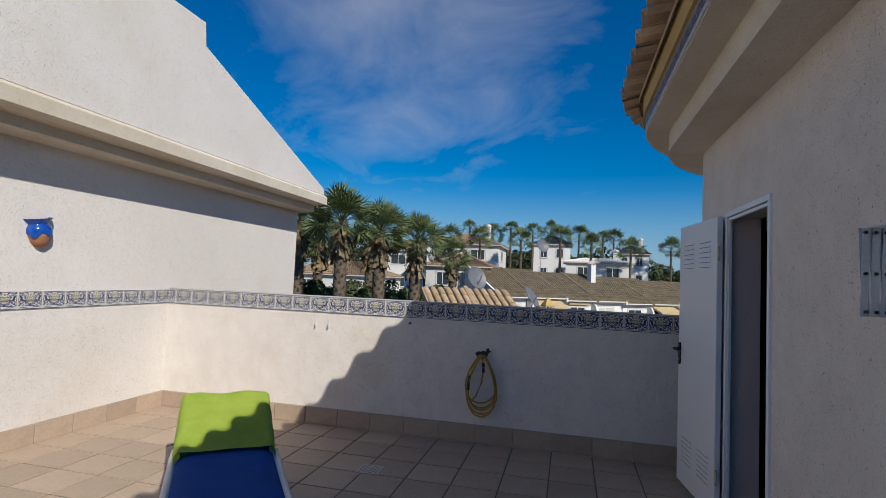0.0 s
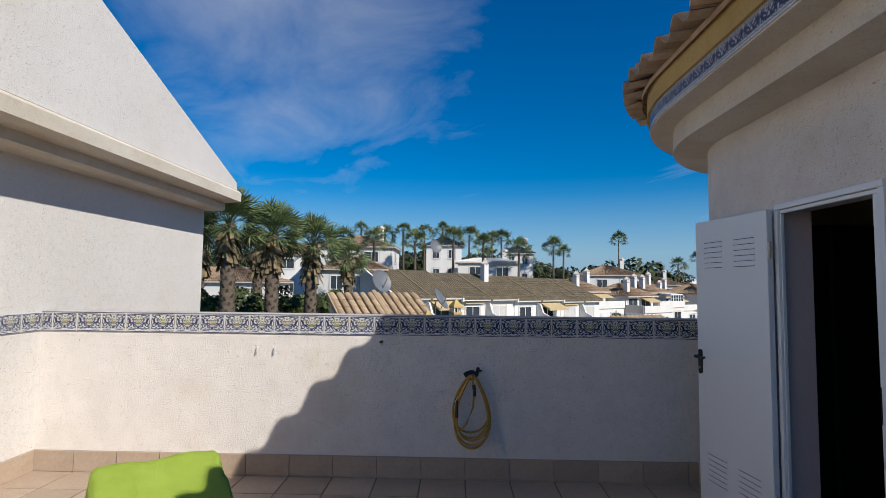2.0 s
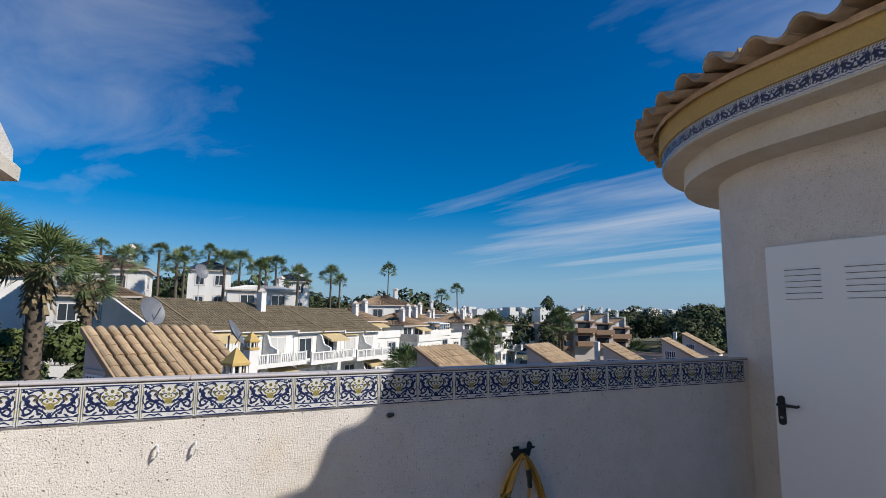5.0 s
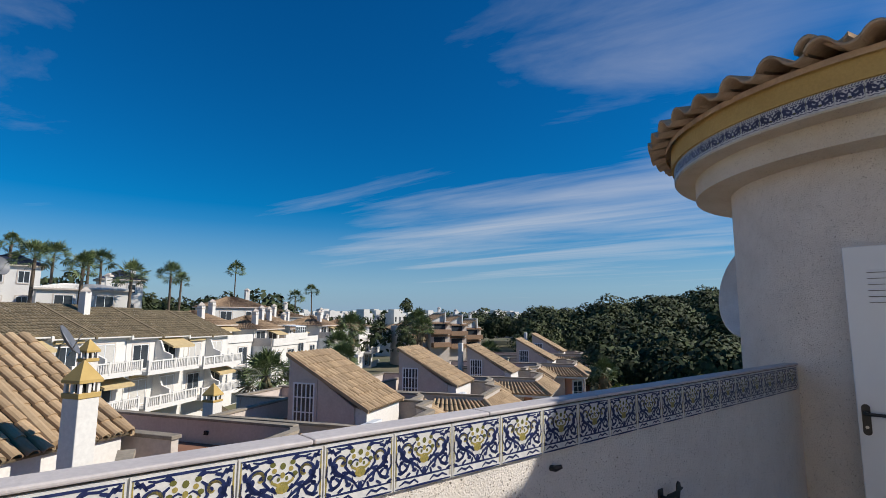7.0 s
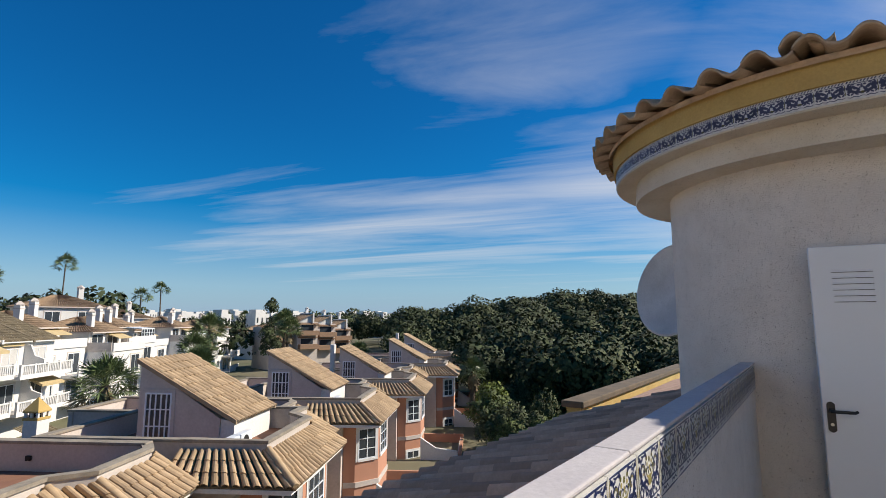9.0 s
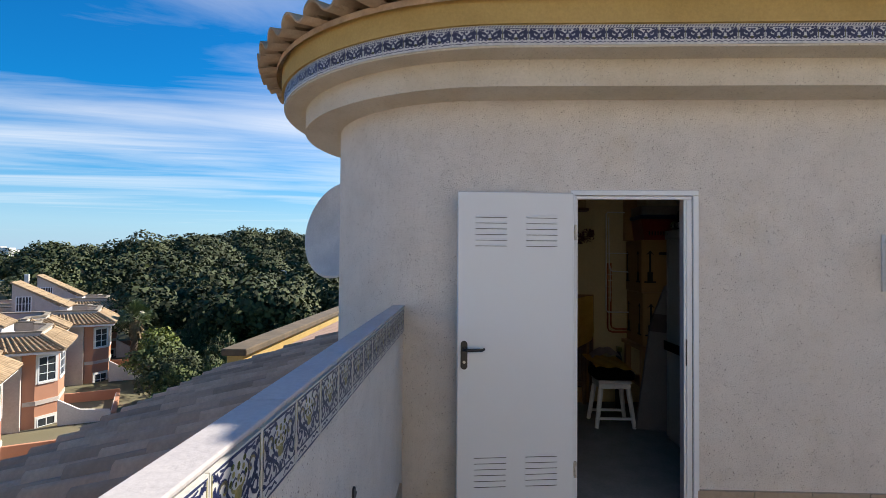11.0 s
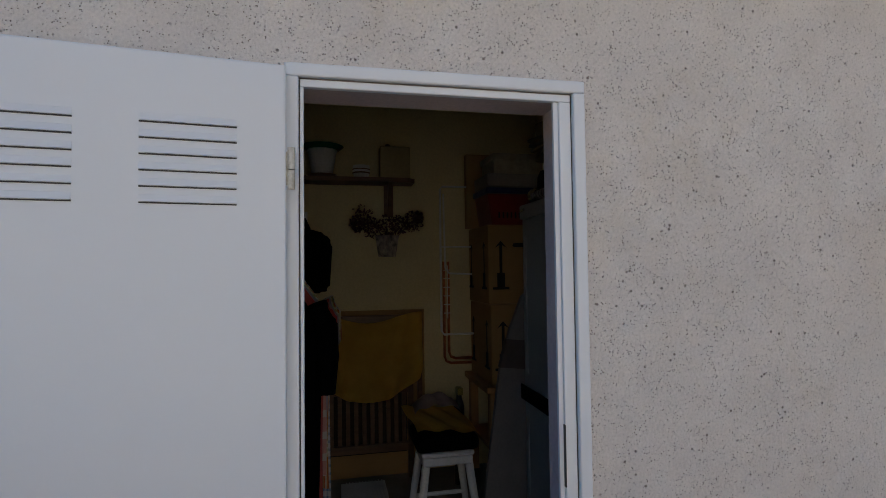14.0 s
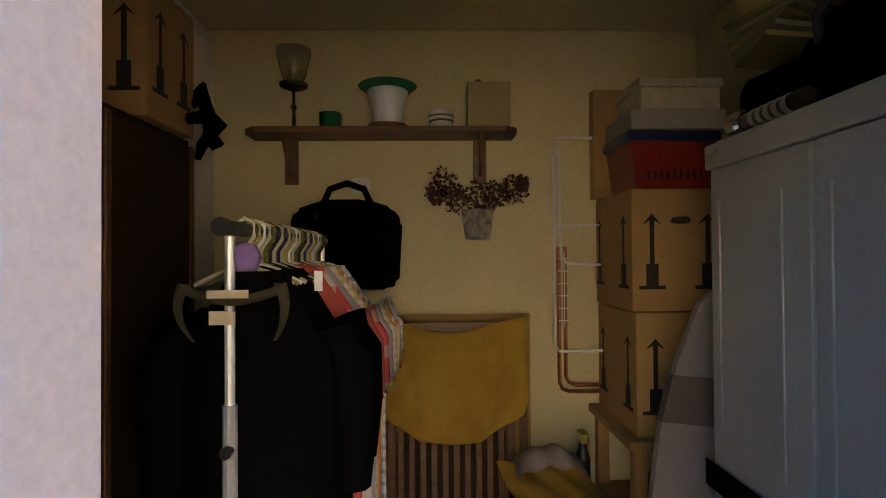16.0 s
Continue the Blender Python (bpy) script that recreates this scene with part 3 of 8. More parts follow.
def urn_tile():
    """A band tile 203 x 150 mm, facing -y: white glaze, blue scrolls, yellow urn and flowers."""
    bm = bbox(0.002, 0.205, -0.008, 0.0, 0.001, 0.149)
    y = -0.0086
    for z in (0.004, 0.028, 0.143):
        ribbon(bm, [(0.006 + 0.0325 * i, z) for i in range(7)], 0.006, y, 1)
    for x in (0.0075, 0.1995):
        ribbon(bm, [(x, 0.01 + 0.022 * i) for i in range(7)], 0.004, y, 2)
    for s in (-1, 1):
        c = 0.1035

        def m(p):
            return [(c + s * u, w) for u, w in p]
        ribbon(bm, m(spiral(0.055, 0.1, 0.034, 0.008, -2.4, 3.4, 16)), 0.010, y, 1)
        ribbon(bm, m(spiral(0.07, 0.055, 0.022, 0.006, 2.6, -3.0, 14)), 0.008, y, 1)
        ribbon(bm, m([(0.004, 0.03), (0.018, 0.05), (0.035, 0.062), (0.05, 0.068), (0.066, 0.08), (0.082, 0.1), (0.086, 0.12)]), 0.009, y, 1)
        ribbon(bm, m([(0.05, 0.068), (0.062, 0.05), (0.08, 0.042), (0.09, 0.045)]), 0.009, y, 1)
        ribbon(bm, m([(0.02, 0.01), (0.034, 0.02), (0.05, 0.014), (0.066, 0.02), (0.085, 0.012)]), 0.007, y, 1)
        ribbon(bm, m([(0.0, 0.084), (0.012, 0.08), (0.024, 0.086), (0.03, 0.098)]), 0.007, y, 2)
        ribbon(bm, m([(0.028, 0.13), (0.04, 0.136), (0.055, 0.134), (0.07, 0.138)]), 0.006, y, 1)
        ribbon(bm, m([(0.012, 0.062), (0.03, 0.074), (0.044, 0.09), (0.04, 0.112), (0.03, 0.12)]), 0.008, y, 1)
        ribbon(bm, m([(0.07, 0.12), (0.08, 0.135), (0.094, 0.13)]), 0.008, y, 1)
        ribbon(bm, m([(0.088, 0.06), (0.096, 0.075), (0.094, 0.1)]), 0.006, y, 1)
        ribbon(bm, m(spiral(0.055, 0.1, 0.018, 0.003, 0.4, 5.4, 12)), 0.007, y, 2)
        for u, w, a in ((0.03, 0.136, 0.6), (0.088, 0.108, 1.4), (0.078, 0.086, 2.3), (0.044, 0.076, 0.2), (0.02, 0.07, 1.0), (0.09, 0.033, 0.4), (0.056, 0.036, 2.6), (0.024, 0.036, 1.9), (0.066, 0.128, 2.9), (0.086, 0.134, 0.9), (0.04, 0.056, 1.2), (0.064, 0.062, 0.7)):
            ribbon(bm, m([(u - 0.009 * math.cos(a), w - 0.009 * math.sin(a)), (u, w), (u + 0.009 * math.cos(a), w + 0.009 * math.sin(a))]), 0.008, y, 1)
        blob(bm, c + s * 0.07, 0.095, 0.006, 0.008, y, 1)
        blob(bm, c + s * 0.034, 0.046, 0.009, 0.006, y, 1)
        blob(bm, c + s * 0.078, 0.07, 0.007, 0.006, y, 1)
        blob(bm, c + s * 0.01, 0.092, 0.004, 0.005, y, 3)
        blob(bm, c + s * 0.03, 0.1, 0.007, 0.006, y, 3)
        blob(bm, c + s * 0.02, 0.112, 0.006, 0.006, y, 2)
        ribbon(bm, m([(0.006, 0.1), (0.014, 0.104), (0.022, 0.1), (0.03, 0.09)]), 0.005, y, 1)
        ribbon(bm, m([(0.004, 0.05), (0.012, 0.046), (0.02, 0.052), (0.024, 0.064)]), 0.004, y, 1)
        blob(bm, c + s * 0.024, 0.126, 0.007, 0.006, y, 3)
        blob(bm, c + s * 0.05, 0.1, 0.006, 0.006, y, 1)
    blob(bm, 0.1035, 0.07, 0.017, 0.011, y, 2)
    blob(bm, 0.1035, 0.12, 0.007, 0.008, y, 3)
    blob(bm, 0.1035, 0.1, 0.006, 0.007, y, 2)
    blob(bm, 0.1035, 0.038, 0.008, 0.012, y, 1)
    me = bpy.data.meshes.new("tile")
    bm.to_mesh(me)
    bm.free()
    for q in (GLAZE, BLUE, OCHRE, OLIVE):
        me.materials.append(q)
    return me


def frieze_tile():
    """A frieze tile 145 x 115 mm, facing -y: rope line above, blue leaves, wavy foot."""
    bm = bbox(0.001, 0.144, -0.006, 0.0, 0.001, 0.115)
    y = -0.0066
    for i in range(9):
        ribbon(bm, [(0.004 + 0.0158 * i, 0.1), (0.009 + 0.0158 * i, 0.106), (0.014 + 0.0158 * i, 0.112)], 0.007, y, 1)
    ribbon(bm, [(0.003 + 0.0233 * i, 0.094) for i in range(7)], 0.004, y, 1)
    for s in (-1, 1):
        def m(p):
            return [(0.0725 + s * u, w) for u, w in p]
        ribbon(bm, m(spiral(0.036, 0.064, 0.024, 0.006, -2.5, 2.6, 12)), 0.017, y, 1)
        blob(bm, 0.0725 + s * 0.016, 0.052, 0.01, 0.008, y, 1)
        blob(bm, 0.0725 + s * 0.058, 0.05, 0.008, 0.012, y, 1)
        blob(bm, 0.0725 + s * 0.014, 0.082, 0.008, 0.006, y, 1)
        ribbon(bm, m([(0.0, 0.03), (0.015, 0.04), (0.03, 0.042), (0.048, 0.05), (0.06, 0.065), (0.062, 0.085)]), 0.016, y, 1)
        blob(bm, 0.0725 + s * 0.03, 0.066, 0.009, 0.009, y, 1)
        for u, w, a in ((0.024, 0.03, 0.5), (0.044, 0.032, 2.4), (0.062, 0.034, 0.9), (0.068, 0.07, 1.5), (0.02, 0.062, 1.1), (0.04, 0.088, 0.1), (0.058, 0.09, 2.2), (0.01, 0.062, 2.0), (0.04, 0.072, 2.8)):
            ribbon(bm, m([(u - 0.009 * math.cos(a), w - 0.008 * math.sin(a)), (u, w), (u + 0.009 * math.cos(a), w + 0.008 * math.sin(a))]), 0.009, y, 1)
        blob(bm, 0.0725 + s * 0.052, 0.078, 0.008, 0.009, y, 1)
        ribbon(bm, m([(0.0, 0.018), (0.018, 0.012), (0.036, 0.018), (0.054, 0.012), (0.07, 0.018)]), 0.005, y, 1)
    ribbon(bm, [(0.1435, 0.03 + 0.02 * i) for i in range(4)], 0.004, y, 2)
    blob(bm, 0.0725, 0.075, 0.006, 0.014, y, 1)
    blob(bm, 0.0725, 0.036, 0.012, 0.008, y, 2)
    me = bpy.data.meshes.new("frieze_tile")
    bm.to_mesh(me)
    bm.free()
    for q in (GLAZE, mat("slate_blue_glaze", (0.05, 0.055, 0.11), 0.3, (0.085, 0.09, 0.15), 60, spec=0.25), OLIVE):
        me.materials.append(q)
    return me


TILE, FRIEZE = urn_tile(), frieze_tile()
band_f = solo("trim_tile_band_front", bbox(XL, 0.12, -0.003, 0.0, BAND0, BAND1), GLAZE, "blue and yellow decorated tile band on the parapet", "tile band", kind="structure")
band_l = solo("trim_tile_band_left", bbox(XL, XL + 0.003, YB, 0.0, BAND0, BAND1), GLAZE, "blue and yellow decorated tile band on the side wall", "tile band", kind="structure")
for i in range(27):
    lay(TILE, "tile", Matrix.Translation((0.075 - 0.2075 * (i + 1), -0.003, BAND0)), band_f)
for i in range(35):
    lay(TILE, "tile", Matrix.Translation((XL + 0.003, -0.012 - 0.2075 * (i + 1), BAND0)) @ Matrix.Rotation(radians(90), 4, "Z"), band_l)
frz = solo("trim_frieze", prism(B(), outline(1.35, -0.66, 1.812) + outline(1.35, -0.66, 1.80)[::-1], 2.842, 2.952), GLAZE, "blue and white decorated tile frieze", "tile frieze", kind="structure")
s = -6.6
while s < 3.6:
    r_ = 1.813
    if s < 0:
        p, hd = Vector((1.35 - r_, -0.66 + s, 0)), 0.0
    else:
        a = math.pi - s / r_
        p, hd = Vector((1.35 + r_ * math.cos(a), -0.66 + r_ * math.sin(a), 0)), -s / r_
    lay(FRIEZE, "tile", Matrix.Translation((p.x, p.y, 2.840)) @ Matrix.Rotation(hd - math.pi / 2, 4, "Z") @ Matrix.Translation((-0.0725, 0, 0)), frz)
    s += 0.146

# ---- coping slabs ----
cop = solo("trim_coping", bbox(XL, 0.3, 0.004, 0.064, BAND1, BAND1 + 0.006), GROUT, "pinkish grey stone coping on the parapet", "coping", kind="structure")
slab_me = bpy.data.meshes.new("coping_slab")
bm = bbox(0.0015, 0.5985, -0.0115, 0.074, 0, 0.012, 0.004)
bm.to_mesh(slab_me)
bm.free()
slab_me.materials.append(COPING)
for i in range(10):
    lay(slab_me, "slab", Matrix.Translation((0.12 - 0.6 * (i + 1), 0, BAND1 + 0.006)), cop)

# ---- terrace floor tiles and skirting ----
T = 0.3565
tile_me = bpy.data.meshes.new("floor_tile")
bm = bbox(0.005, T - 0.005, 0.005, T - 0.005, -0.006, 0.0, 0.002)
bm.to_mesh(tile_me)
bm.free()
tile_me.materials.append(FLOOR_TILE)
floor_ob = bpy.data.objects["floor"]
for i in range(16):
    for j in range(18):
        x = -0.44 + T - T * (i + 1) - 0.0
        y = -T * (j + 1) - 0.012
        lay(tile_me, "tile", Matrix.Translation((x, y, rng.uniform(-0.0007, 0.0007))), floor_ob)
lay(tile_me, "tile", Matrix.Translation((-0.083, -T - 0.012, 0)), floor_ob)
for j in range(1, 18):
    lay(tile_me, "tile", Matrix.Translation((-0.083, -T * (j + 1) - 0.012, 0)), floor_ob)
skirt_me = bpy.data.meshes.new("skirting_tile")
bm = bbox(0.003, T - 0.003, -0.011, 0.0, 0.0, 0.165, 0.002)
bm.to_mesh(skirt_me)
bm.free()
skirt_me.materials.append(FLOOR_TILE)
base_f = solo("baseboard_front", bbox(XL, 0.0, -0.004, 0.0, 0, 0.168), mat("pale_grout", (0.4, 0.36, 0.3), 0.9), "beige tile skirting", "skirting", kind="structure")
base_l = solo("baseboard_left", bbox(XL, XL + 0.004, YB, 0, 0, 0.168), bpy.data.materials["pale_grout"], "beige tile skirting", "skirting", kind="structure")
base_h = solo("baseboard_house", bbox(-0.004, 0.0, YB, DOOR_Y0 - 0.01, 0, 0.168), bpy.data.materials["pale_grout"], "beige tile skirting", "skirting", kind="structure")
for i in range(15):
    lay(skirt_me, "tile", Matrix.Translation((-0.44 + T - T * (i + 1), -0.004, 0)), base_f)
lay(skirt_me, "tile", Matrix.Translation((-0.083 - 0.0, -0.004, 0)) @ Matrix.Diagonal((0.23, 1, 1, 1)), base_f)
for j in range(20):
    lay(skirt_me, "tile", Matrix.Translation((XL + 0.004, -0.012 - T * (j + 1), 0)) @ Matrix.Rotation(radians(90), 4, "Z"), base_l)
for j in range(15):
    lay(skirt_me, "tile", Matrix.Translation((-0.004, DOOR_Y0 - 0.012 - T * j, 0)) @ Matrix.Rotation(radians(-90), 4, "Z"), base_h)

# ---- lower roof tiles ----
low_tile = tile_mesh("lower_roof_tile", 0.225, 0.46, 0.07)
low_tile.materials[0] = ROOF_BROWN
low_ob = bpy.data.objects["lower_roof"]
for c in range(42):
    for r in range(6):
        q = (-6.6 + 0.222 * c + rng.uniform(-0.01, 0.01), 2.34 - 0.36 * r, 0.29 + 0.1115 * r + rng.uniform(-0.005, 0.008))
        lay(low_tile, "roof_tile", Matrix.Translation(q) @ Matrix.Rotation(math.pi + rng.uniform(-0.04, 0.04), 4, "Z") @ Matrix.Rotation(radians(15.2), 4, "X"), low_ob)

# ---- lounger ----
WHITE_RESIN = mat("white_resin", (0.72, 0.74, 0.76), 0.45, bump=0.05)
LIME = mat("lime_towelling", (0.62, 0.78, 0.13), 0.95, (0.54, 0.7, 0.1), 8, bump=0.6, bscale=220)
BLUE_CLOTH = mat("royal_blue_canvas", (0.012, 0.14, 0.6), 0.85, (0.01, 0.12, 0.52), 5, bump=0.3, bscale=150)
LG = thing("sun_lounger", "white resin sun lounger with blue cushion and raised back", "sun lounger", (-3.2, -1.93, 0), 37)
LG.scale = (1.02, 1.0, 0.95)


def lounger_z(v):
    """Height of the lying surface along its length; 0 where seat meets back."""
    return 0.34 + (0.235 * (v / 0.62) if v > 0 else 0.0)


bm = B()
for x in (-0.31, 0.31):
    tube(bm, [(x, -1.25, 0.29), (x, -0.6, 0.28), (x, 0.0, 0.29), (x, 0.35, 0.28)], 0.028, 10)
tube(bm, [(-0.31, -1.25, 0.29), (0, -1.29, 0.29), (0.31, -1.25, 0.29)], 0.028, 10)
tube(bm, [(-0.31, 0.35, 0.28), (0.31, 0.35, 0.28)], 0.025, 10)
part("frame", bm, WHITE_RESIN, LG, smooth=40)
for x in (-0.31, 0.31):
    for y in (-1.05, 0.2):
        part("leg", tube(B(), [(x, y, 0.29), (x * 1.06, y - 0.03, 0.15), (x * 1.08, y - 0.04, 0.0)], [0.032, 0.028, 0.024], 10), WHITE_RESIN, LG, smooth=40)
bm = B()
for i in range(14):
    y = -1.2 + 0.085 * i
    box(bm, -0.29, 0.29, y, y + 0.06, 0.29, 0.31)
part("seat_slats", bm, WHITE_RESIN, LG)
bm = slab(B(), [(0.0, 0.29), (0.64, 0.53), (0.64, 0.555), (0.0, 0.315)], "x", -0.3, 0.3)
part("backrest", bm, WHITE_RESIN, LG)
bm = cloth(B(), lambda u, v: Vector(((u - 0.5) * 0.58, -1.22 + 1.28 * v, 0.315 + 0.05 * (1 - (2 * u - 1) ** 6) + 0.004 * math.sin(9 * v))), 14, 20, 0.0)
bmesh.ops.solidify(bm, geom=bm.faces[:], thickness=0.045)
part("cushion", bm, BLUE_CLOTH, LG, "royal blue seat cushion", smooth=50)
bm = cloth(B(), lambda u, v: Vector(((u - 0.5) * 0.56, 0.04 + 0.56 * v, 0.325 + 0.035 * (1 - (2 * u - 1) ** 6) + 0.235 * v)), 12, 8, 0.0)
bmesh.ops.solidify(bm, geom=bm.faces[:], thickness=0.04)
part("back_cushion", bm, BLUE_CLOTH, LG, "royal blue back cushion", smooth=50)


def towel_point(u, v):
    x = (u - 0.5) * 0.72
    y = -0.02 + 0.66 * min(v, 0.93) / 0.93
    z = lounger_z(max(0, y)) + 0.068 + 0.006 * math.sin(14 * u + 5 * v) * (0.4 + v)
    if abs(x) > 0.30:
        z -= (abs(x) - 0.30) * 2.6 + 0.012 * math.sin(20 * v)
        x = math.copysign(0.30 + (abs(x) - 0.30) * 0.35, x)
    if v > 0.93:
        z -= (v - 0.93) * 2.2
        y += 0.01
    return Vector((x, y, z))


bm = cloth(B(), towel_point, 28, 30, 0.008)
bmesh.ops.transform(bm, matrix=pose(-3.2, -1.93, -0.017, 0, 0, 37) @ Matrix.Diagonal((1.02, 1.0, 0.95, 1)), verts=bm.verts)
solo("towel", bm, LIME, "lime green towel draped over the lounger's back", "towel", smooth=60)

# ---- floor drain ----
dr = thing("floor_drain", "pale square drain cover let into the floor", "drain", (-2.54, -1.0, 0), 4)
part("plate", bbox(-0.095, 0.095, -0.095, 0.095, 0.0, 0.005, 0.002), mat("pale_drain_plate", (0.55, 0.5, 0.45), 0.5), dr)
# plate is not pierced: raised dark squares give the openings' shade
bm = B()
for i in range(7):
    for j in range(7):
        if (i + j) % 2 == 0:
            box(bm, -0.077 + 0.023 * i, -0.064 + 0.023 * i, -0.077 + 0.023 * j, -0.064 + 0.023 * j, 0.0045, 0.0058)
part("slots", bm, GROUT, dr, "dark squares for the shade in the drain openings")

# ---- hose on its duck hook ----
HOSE = mat("yellow_hose", (0.48, 0.27, 0.04), 0.4, (0.38, 0.2, 0.03), 12, bump=0.2, bscale=80)
hk = thing("hose_hook", "black duck-shaped hook screwed to the parapet", "hook", (-1.82, 0.0, 0.82))
bm = slab(B(), [(-0.07, 0.03), (-0.05, 0.0), (0.01, -0.01), (0.05, 0.01), (0.062, 0.045), (0.085, 0.05), (0.087, 0.056), (0.066, 0.062), (0.064, 0.078), (0.05, 0.086), (0.036, 0.076), (0.034, 0.05), (0.0, 0.048), (-0.04, 0.05)], "y", -0.062, -0.055)
part("duck_plate", bm, DARK, hk)
bm = tube(B(), [(0, -0.001, 0.02), (0, -0.06, 0.02), (0, -0.085, 0.0), (0, -0.09, 0.03)], 0.006, 8)
box(bm, -0.02, 0.02, -0.005, 0.0, -0.03, 0.05)
part("bracket", bm, DARK, hk)
hz = thing("garden_hose", "coiled yellow hose hanging on the parapet hook", "hose", (-1.82, -0.06, 0.84))
bm = B()
for k in range(5):
    w, hgt, dy = 0.155 + 0.012 * math.sin(2.1 * k), 0.58 - 0.03 * k + 0.02 * math.sin(3 * k), -0.012 * (k % 3)
    pts = []
    for i in range(36):
        a = 2 * math.pi * i / 36
        q = 0.5 - 0.5 * math.cos(a)
        pts.append((w * math.sin(a) * (0.25 + 0.75 * q ** 0.6) * 1.1 + 0.008 * math.sin(k), dy + 0.01 * math.sin(2 * a + k), -hgt * q))
    tube(bm, pts, 0.0085, 8, closed=True)
part("coil", bm, HOSE, hz, smooth=60)
part("loose_end", tube(B(), [(0.0, -0.03, 0.0), (0.02, -0.04, -0.12), (0.01, -0.045, -0.25), (-0.04, -0.04, -0.38), (-0.09, -0.035, -0.44), (-0.12, -0.03, -0.4)], 0.0085, 8), HOSE, hz, smooth=60)
bm = tube(B(), [(0.015, -0.04, -0.07), (0.02, -0.042, -0.11)], 0.015, 10)
tube(bm, [(0.02, -0.042, -0.112), (0.022, -0.043, -0.16)], 0.013, 10)
part("coupling", bm, DARK, hz, "dark hose coupling")
part("nozzle", tube(B(), [(-0.115, -0.03, -0.2), (-0.12, -0.034, -0.33)], [0.011, 0.016], 10), DARK, hz, "dark spray nozzle")

# ---- small hooks and a cable stub in the parapet ----
for x in (-3.585, -3.44):
    hks = thing("screw_hook", "small white screw hook in the parapet", "hook", (x, 0, 1.01), group="screw hooks")
    part("wire", tube(B(), [(0, 0.01, 0.02), (0, -0.02, 0.02), (0.005, -0.03, 0.0), (0, -0.025, -0.022), (0, -0.012, -0.02)], 0.005, 8), WHITE_RESIN, hks)
solo("cable_stub", tube(B(), [(-2.567, 0.01, 1.085), (-2.567, -0.02, 1.087), (-2.55, -0.035, 1.095)], [0.011, 0.011, 0.007], 8), DARK, "dark cable stub sticking out of the parapet", "cable")

# ---- wall pot ----
TERRA = mat("terracotta", (0.42, 0.2, 0.11), 0.85, (0.35, 0.16, 0.08), 12, bump=0.2)
COBALT = mat("dripping_blue_glaze", (0.01, 0.09, 0.42), 0.15, (0.01, 0.05, 0.28), 15)
wp = thing("wall_pot", "terracotta half pot with dripping blue glaze on the wall", "wall pot", (XL, -1.60, 1.66))


def half_pot(bm, prof, mi=0, wave=0.0):
    seg = 24
    rows = []
    for k, (r_, z) in enumerate(prof):
        row = []
        for i in range(seg + 1):
            a = -math.pi / 2 + math.pi * i / seg
            zz = z + (wave * (0.5 + 0.5 * math.sin(5 * a)) if k == 0 else 0)
            row.append(bm.verts.new((max(0.002, r_ * math.cos(a)), r_ * math.sin(a), zz)))
        rows.append(row)
    for a_, b_ in zip(rows, rows[1:]):
        for i in range(seg):
            f = bm.faces.new((a_[i], a_[i + 1], b_[i + 1], b_[i]))
            f.material_index = mi
    return bm


wp.matrix_world = pose(XL, -1.52, 1.66, 11, 0, 0)
part("body", half_pot(B(), [(0.01, 0), (0.05, 0.01), (0.075, 0.05), (0.095, 0.11), (0.1, 0.15), (0.09, 0.18), (0.075, 0.2)]), TERRA, wp, smooth=60)
part("glaze", half_pot(B(), [(0.1, 0.125), (0.1025, 0.15), (0.1, 0.165), (0.092, 0.182), (0.077, 0.2), (0.076, 0.205), (0.11, 0.24), (0.115, 0.25), (0.1, 0.25), (0.07, 0.21)], wave=-0.035), COBALT, wp, "dripping cobalt blue glaze", smooth=60)

# ---- bulkhead lamp ----
lampo = thing("wall_lamp", "round white bulkhead lamp with a wire cage, unlit", "wall lamp", (0, -3.715, 2.345))
part("base", lathe(B(), [(0.125, 0.0), (0.13, -0.012), (0.13, -0.05), (0.118, -0.062), (0.1, -0.062)], (0, 0, 0), 32, axis="x"), WHITE_RESIN, lampo, smooth=40)
part("glass", lathe(B(), [(0.1, -0.055), (0.092, -0.085), (0.06, -0.105), (0.0, -0.112)], (0, 0, 0), 28, axis="x"), mat("frosted_glass", (0.6, 0.6, 0.62), 0.25, spec=0.7), lampo, "frosted glass dome", smooth=60)
bm = B()
for o in (-0.045, 0.045):
    tube(bm, [(-0.06, -0.12, o), (-0.1, -0.09, o), (-0.122, 0, o), (-0.1, 0.09, o), (-0.06, 0.12, o)], 0.006, 8)
tube(bm, [(-0.06, 0, -0.12), (-0.105, 0, -0.09), (-0.13, 0, 0), (-0.105, 0, 0.09), (-0.06, 0, 0.12)], 0.006, 8)
part("cage", bm, WHITE_RESIN, lampo)
so = thing("socket_box", "small cream outdoor socket on the house wall", "socket", (0, -3.9, 0.62))
part("box", bbox(-0.009, 0.0, -0.034, 0.034, -0.052, 0.052, 0.003), mat("cream_plastic", (0.76, 0.71, 0.61), 0.5), so)
part("flap", bbox(-0.013, -0.0095, -0.026, 0.03, -0.043, 0.043, 0.002), bpy.data.materials["cream_plastic"], so)
part("keyhole", lathe(B(), [(0.004, -0.0145), (0.004, -0.0131)], (0, -0.018, 0.004), 8, axis="x"), DARK, so)

